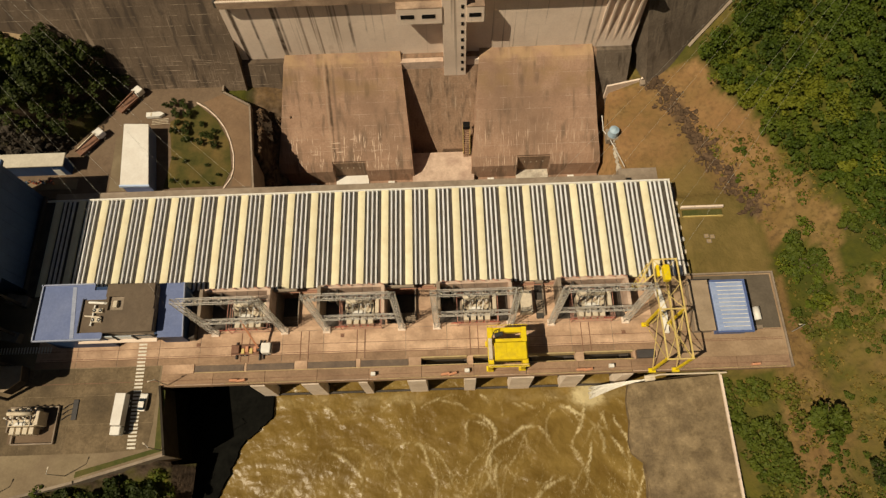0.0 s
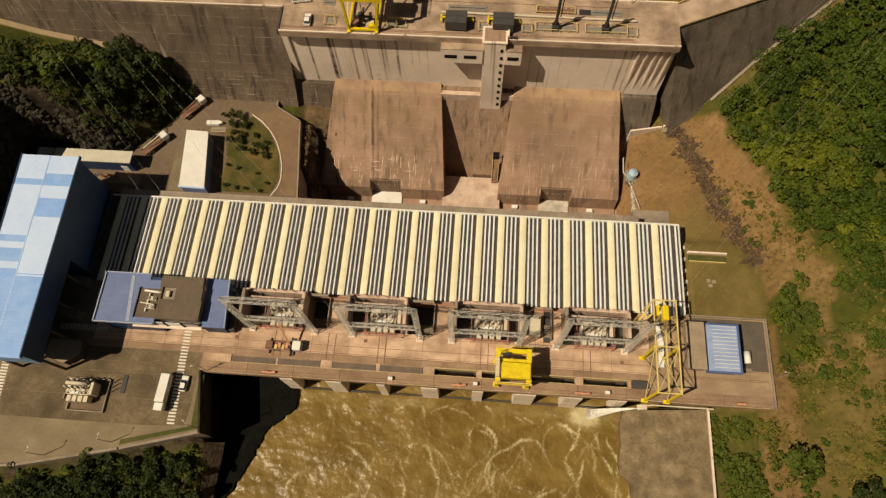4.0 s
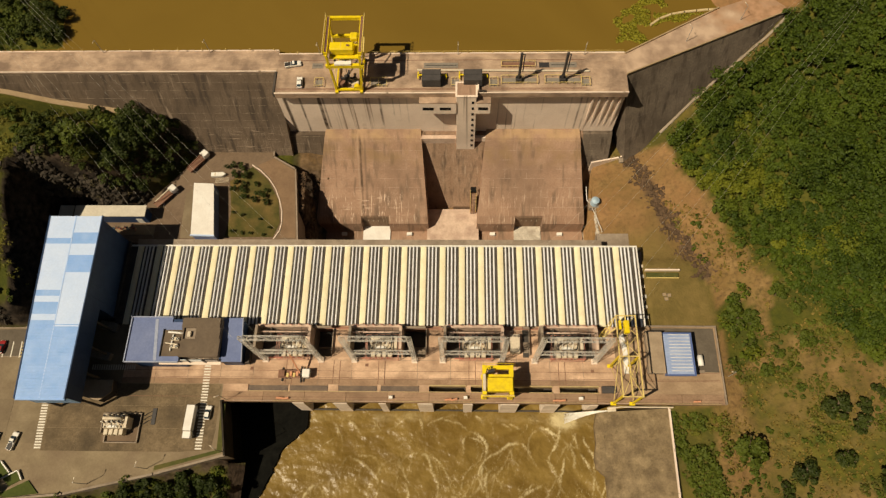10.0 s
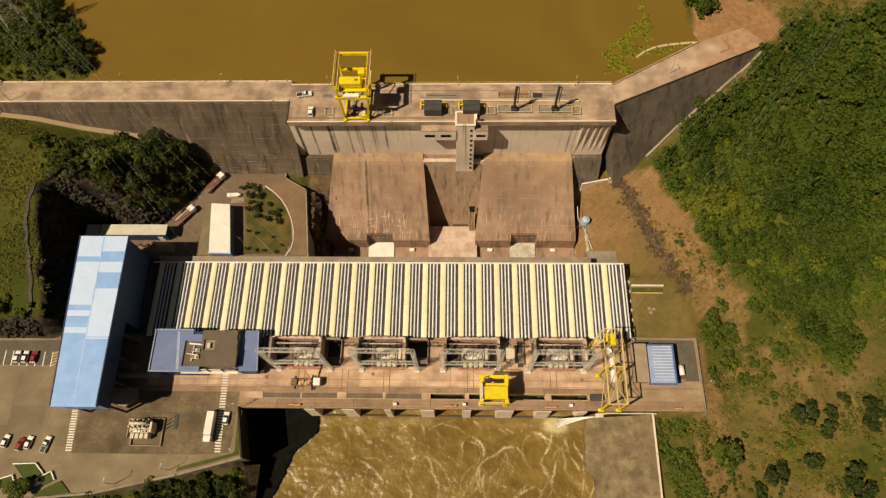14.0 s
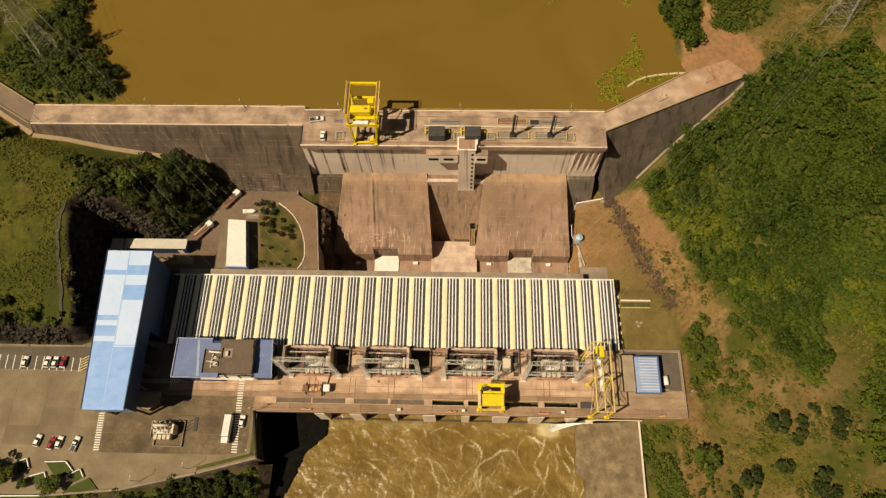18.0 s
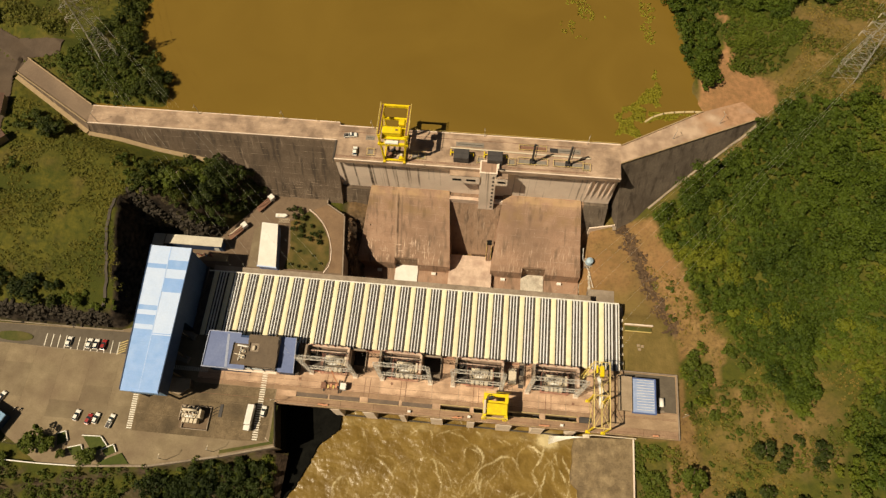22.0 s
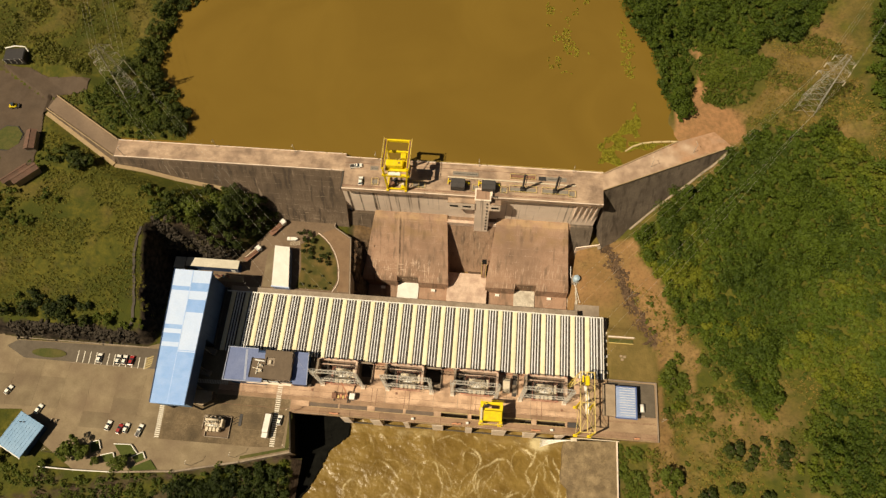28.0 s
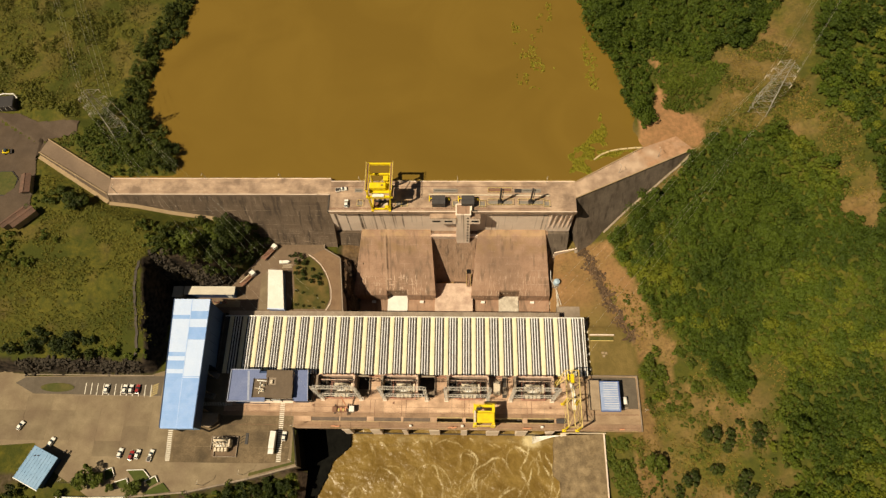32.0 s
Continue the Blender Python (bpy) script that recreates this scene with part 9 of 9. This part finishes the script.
xs2, ys2 = zip(*(scatter(poly, 1.6, 0.9, cl, 8) for poly, cl in ((SCRUB_W, 0.1), (SCRUB_E, -0.05), (BAND_E, -0.05), (OPEN_E, 0.12))))
a, b = np.concatenate(xs2), np.concatenate(ys2)
wood("scrub", "rough yellow-green scrub around the reservoir", a, b, 1.2, 1.4, 34, 0.28, "leaf_olive", 0.1)
xs, ys = [], []
for poly, step, dens in ((OPEN_E, 1.7, 0.6), (SCRUB_W, 1.4, 0.9)):
    a, b = scatter(poly, step, dens, -0.22, 7)
    xs.append(a), ys.append(b)
wood("grass_tufts", "dry yellow-green grass tufts over the meadows", np.concatenate(xs), np.concatenate(ys), 0.8, 0.4, 10, 0.26, "grass_leaf", 0.0)
a, b = scatter(MEADOW + [(-133, 60)], 1.2, 0.85, -0.25, 11)
wood("meadow_grass", "lush green grass and low herbs on the meadow", a, b, 0.95, 0.6, 12, 0.24, "meadow_leaf", 0.0)
xs, ys = zip(*(scatter(poly, step, 0.9, cl, 7) for poly, step, cl in ((SCRUB_E, 1.15, -0.28), (BAND_E, 1.15, -0.28), (OPEN_E, 1.5, -0.05))))
wood("dry_grass", "dry ochre grass on the eastern slope", np.concatenate(xs), np.concatenate(ys), 0.85, 0.5, 11, 0.27, "leaf_straw", 0.0)
a, b = scatter(MEADOW, 2.6, 0.8, 0.12, 15)
wood("meadow_scrub", "low green bushes spread over the meadow", a, b, 1.5, 1.6, 40, 0.3, "leaf_bush", lumps=4)
xs, ys = [], []
for poly, step, cl in (([(-179, 133), (-165, 126), (-164, 121), (-182, 121), (-189, 131)], 2.6, -0.12),
                       ([(-195, 67), (-181, 62), (-168, 58), (-137, 57.5), (-137, 61), (-158, 66), (-180, 70)], 2.5, -0.05),
                       ([(-112, 1.0), (-88, 6.5), (-69, 12), (-66, 6), (-70, -25), (-105, -25)], 2.7, 0.0)):
    a, b = scatter(poly, step, 0.95, cl, 9)
    xs.append(a), ys.append(b)
wood("grove", "mid-green thicket at the western end of the dam toe", xs[0], ys[0], 2.0, 3.4, 34, 0.30, "leaf_shore", lumps=7)
wood("grove", "dark green thickets along the rims and banks", np.concatenate(xs[1:]), np.concatenate(ys[1:]), 2.4, 4.4, 34, 0.30, "leaf_dark", lumps=7)
poly, step, cl = ([(-134, 240), (-139, 222), (-146, 212), (-148, 196), (-149, 176), (-144, 167), (-138, 161), (-130, 152), (-127, 145), (-128, 138), (-153, 138), (-167, 147), (-178, 154), (-173, 162), (-164, 170), (-160, 180), (-157, 196), (-157, 212), (-150, 224), (-145, 240)], 2.4, -0.55)
a, b = scatter(poly, step, 0.95, cl, 9)
inner = (fbm(a + 70, b, 9, 3) + 0.5 * smoothstep(9, 15, shore_w(b) - a) - 0.1 * vr.random(len(a)) > 0.22) & (b < 172)
wood("grove", "mid-green trees along the western shore of the reservoir", a[~inner], b[~inner], 2.2, 3.6, 30, 0.28, "leaf_shore", lumps=7)
wood("grove", "lighter green shrubs between the trees of the western shore", a[inner], b[inner], 1.6, 1.8, 30, 0.28, "leaf_bush", lumps=5)
a, b = scatter([(-129, 137.4), (-157, 137.4), (-187, 155.5), (-180, 160), (-158, 150), (-129, 145)], 1.9, 0.85, -0.2, 7)
wood("bank_scrub", "low green shrubs between the dam crest and the shore trees", a, b, 1.3, 1.5, 34, 0.28, "leaf_bush", 0.1)
a, b = scatter([(-131, 99), (-131, 117), (-120, 121), (-104, 122), (-93, 119.5), (-90.6, 117), (-93.5, 112.5), (-98, 106.5), (-104, 99), (-112, 98)], 2.6, 0.97, -0.6, 9)
# Eastern crowns get darker leaves for the bank's shaded side, western ones lighter.
west_ = a + 3 * fbm(a, b, 6) < -107
wood("grove", "tall trees on the steep bank, its shade put into their dark leaves", a[~west_], b[~west_], 2.6, 8.0, 34, 0.30, "leaf_bank", lumps=10)
wood("grove", "mid-green trees and bushes on top of the bank", a[west_], b[west_], 1.9, 3.4, 30, 0.28, "leaf_shore", lumps=6)
a, b = scatter([(-128, 95), (-128, 103), (-112, 100), (-105, 99), (-103.5, 95.5)], 2.2, 0.8, -0.1, 5)
wood("dry_scrub", "dry grey-brown scrub on the rocky foot of the bank", a, b, 1.3, 1.8, 50, 0.26, "leaf_dry", 0.1)
a, b = scatter([(-195, 8), (-166, 1), (-150, 1.5), (-135, 1.5), (-110, 4), (-86, 9), (-67, 14), (-66, 4), (-70, -30), (-200, -30)], 1.7, 0.9, -0.25, 8)
wood("bank_scrub", "dense low scrub below the parking lot wall", a, b, 1.3, 1.6, 44, 0.28, "leaf_bush", 0.1)
a, b = scatter([(61.8, 29.5), (70, 30), (72, 20), (71, 6), (68, -15), (62, -15)], 1.4, 0.92, -0.25, 6)
wood("bank_scrub", "green scrub on the bank beside the concrete apron", a, b, 1.4, 1.7, 60, 0.3, "leaf_bush", 0.1)


def tree_model(rad, hgt, seed, mat, trunk=0.22):
    """A tree at the origin: tapered trunk with limbs, and an uneven crown of leaf clumps."""
    q = np.random.default_rng(seed)
    t = thing("tree", "", "")
    tr = bmesh.new()
    tube(tr, [(0, 0, -1), (0.05, 0, hgt * 0.3), (0.1, 0.1, hgt * 0.6)], trunk, 7)
    for k in range(5):
        a = k * 1.26 + q.random()
        tube(tr, [(0.05, 0.05, hgt * (0.3 + 0.06 * k)), (rad * 0.35 * math.cos(a), rad * 0.35 * math.sin(a), hgt * (0.5 + 0.06 * k)), (rad * 0.7 * math.cos(a), rad * 0.7 * math.sin(a), hgt * (0.62 + 0.06 * k))], trunk * 0.45, 5)
    part("trunk", tr, "trunk", t)
    n = 13
    ang = q.random(n) * math.tau
    rr_ = rad * 0.85 * np.sqrt(q.random(n))
    cen = np.stack([rr_ * np.cos(ang), rr_ * np.sin(ang), hgt * (0.45 + 0.3 * q.random(n))], 1)
    v, f = leaf_cloud(cen, rad * (0.22 + 0.26 * q.random(n)), hgt * (0.16 + 0.16 * q.random(n)), 90, 0.27)
    o = leafy("crown", v, f, np.repeat(q.random(n), 360), mat)
    o.parent = t
    return t


models = [tree_model(3.2, 5.0, s, "leaf_bush") for s in (1, 2, 3)] + [tree_model(3.0, 5.5, s, "leaf_bank") for s in (4, 5)]
SPOTS = [(85, 55, 1, 0.9), (78.8, 19, 1, 1.5), (82, 17, 2, 0.8), (99.9, 28.9, 3, 1.2), (104.7, 24.6, 4, 0.85), (114.1, 25.8, 3, 0.8), (109.8, 33, 4, 0.6), (95.9, 47.7, 1, 0.9), (91.1, 12.6, 3, 1.1), (108.2, 12.4, 4, 1.0), (81.4, 56, 0, 1.3), (90, 45, 0, 0.55), (82, 62, 2, 0.7), (102, 53, 1, 0.6), (106, 29, 3, 0.7), (100, 16, 4, 0.9),
         (108, 46, 3, 0.6), (87, 8, 4, 0.8), (108, 8, 3, 1.2), (115, 30, 3, 1), (113, 57, 1, 0.8), (84, 48, 0, 0.8), (87, 40, 1, 0.7), (92, 62, 2, 0.9), (96, 58, 0, 0.7), (79, 44, 2, 0.45), (94, 35, 1, 0.45),
         (-150, 11, 0, 1.4), (-146, 9.5, 1, 1.1), (-153, 9, 2, 1.1), (-141, 6.5, 2, 0.6), (-130.5, 6.4, 1, 1), (-133, 6, 0, 0.8),
         (-76.8, 110.2, 3, 0.39), (-73.9, 109.3, 4, 0.46), (-79.2, 109.6, 3, 0.31), (-75.9, 106.5, 4, 0.46), (-72.5, 106, 3, 0.47), (-68.4, 103, 4, 0.31), (-72.4, 102.8, 3, 0.35), (-75.2, 103.7, 4, 0.31), (-75.6, 101, 3, 0.39), (-72.5, 100.8, 4, 0.43), (-64.7, 100.5, 3, 0.28), (-72.2, 98.1, 4, 0.39), (-68.4, 97.2, 3, 0.39), (-65.5, 98.6, 4, 0.39), (-64.3, 96.2, 3, 0.39), (-67.3, 99.4, 4, 0.39), (-74.8, 92.5, 3, 0.21), (-71.7, 91.6, 4, 0.21), (-74.2, 85.7, 3, 0.25), (-70.9, 85.2, 4, 0.21), (-68.3, 85.1, 3, 0.21), (-62.3, 87.1, 4, 0.21), (-64, 84.6, 3, 0.19), (-65.6, 90.2, 4, 0.2),
         (-191, 61, 3, 1), (-182, 61, 4, 0.9), (-164, 59, 3, 0.8), (-157, 59, 4, 0.8), (-148, 60, 0, 0.8), (-168, 123, 3, 0.9), (-173, 125, 4, 0.9), (-103, 113, 3, 1.7), (-112, 112, 1, 1.6), (-109, 105, 3, 1.4), (-118, 108, 2, 1.5), (-100, 117, 4, 1.6),
         (-176, 9, 2, 0.7), (-181, 5, 3, 0.9), (-162, 3.8, 2, 0.6)]
used = set()
for x, y, k, s in SPOTS:
    z = float(ground_z(x, y))
    if -80 < x < -60 and y > 80 or -155 < x < -125 and y < 15:
        z = max(z, -1.35 if y > 80 else 0.0)
    m_ = Matrix.Translation((x, y, z)) @ Matrix.Rotation(x * 1.7 + y, 4, "Z") @ Matrix.Scale(s, 4)
    if k in used:
        o = copy_thing(models[k], m_)
        o.scale = (s, s, s)
    else:
        o = models[k]
        o.matrix_basis = m_
        used.add(k)
    dark = k > 2
    tagged(o, ("dark green" if dark else "bright green") + (" small shrub" if s < 0.75 else " rounded tree" if s < 1.15 else " broad spreading tree")
           + (" in the service yard garden" if y > 80 and -80 < x < -60 else " on the open eastern slope" if x > 60 else " beside the parking lot" if y < 30 else " on the western hillside"), "tree", "scattered trees")
a, b = scatter([(58.5, 144.5), (66, 146.5), (80, 151.2), (71, 150.8), (64, 148.4), (60, 145.6)], 0.5, 0.95)
a2, b2 = scatter([(49, 139), (50, 150), (57, 157), (64, 166), (66, 172), (68, 151), (60, 146), (58, 140)], 0.45, 0.95, -0.08, 5)
a3, b3 = scatter([(58, 185), (60, 218), (70, 196), (69, 186)], 0.7, 0.8, 0.2, 4)
a4, b4 = scatter([(26, 185), (26, 224), (46, 244), (44, 186)], 0.8, 0.8, 0.2, 4)
a, b = np.concatenate([a, a2, a3, a4]), np.concatenate([b, b2, b3, b4])
v, f = leaf_cloud(np.stack([a, b, np.full(len(a), 25.03)], 1), np.full(len(a), 0.5), np.full(len(a), 0.12), 6, 0.36)
tagged(new("water_weed", mesh_from("water_weed", v, f, "algae")), "yellow-green floating weed behind the boom", "water plant", kind="stuff")
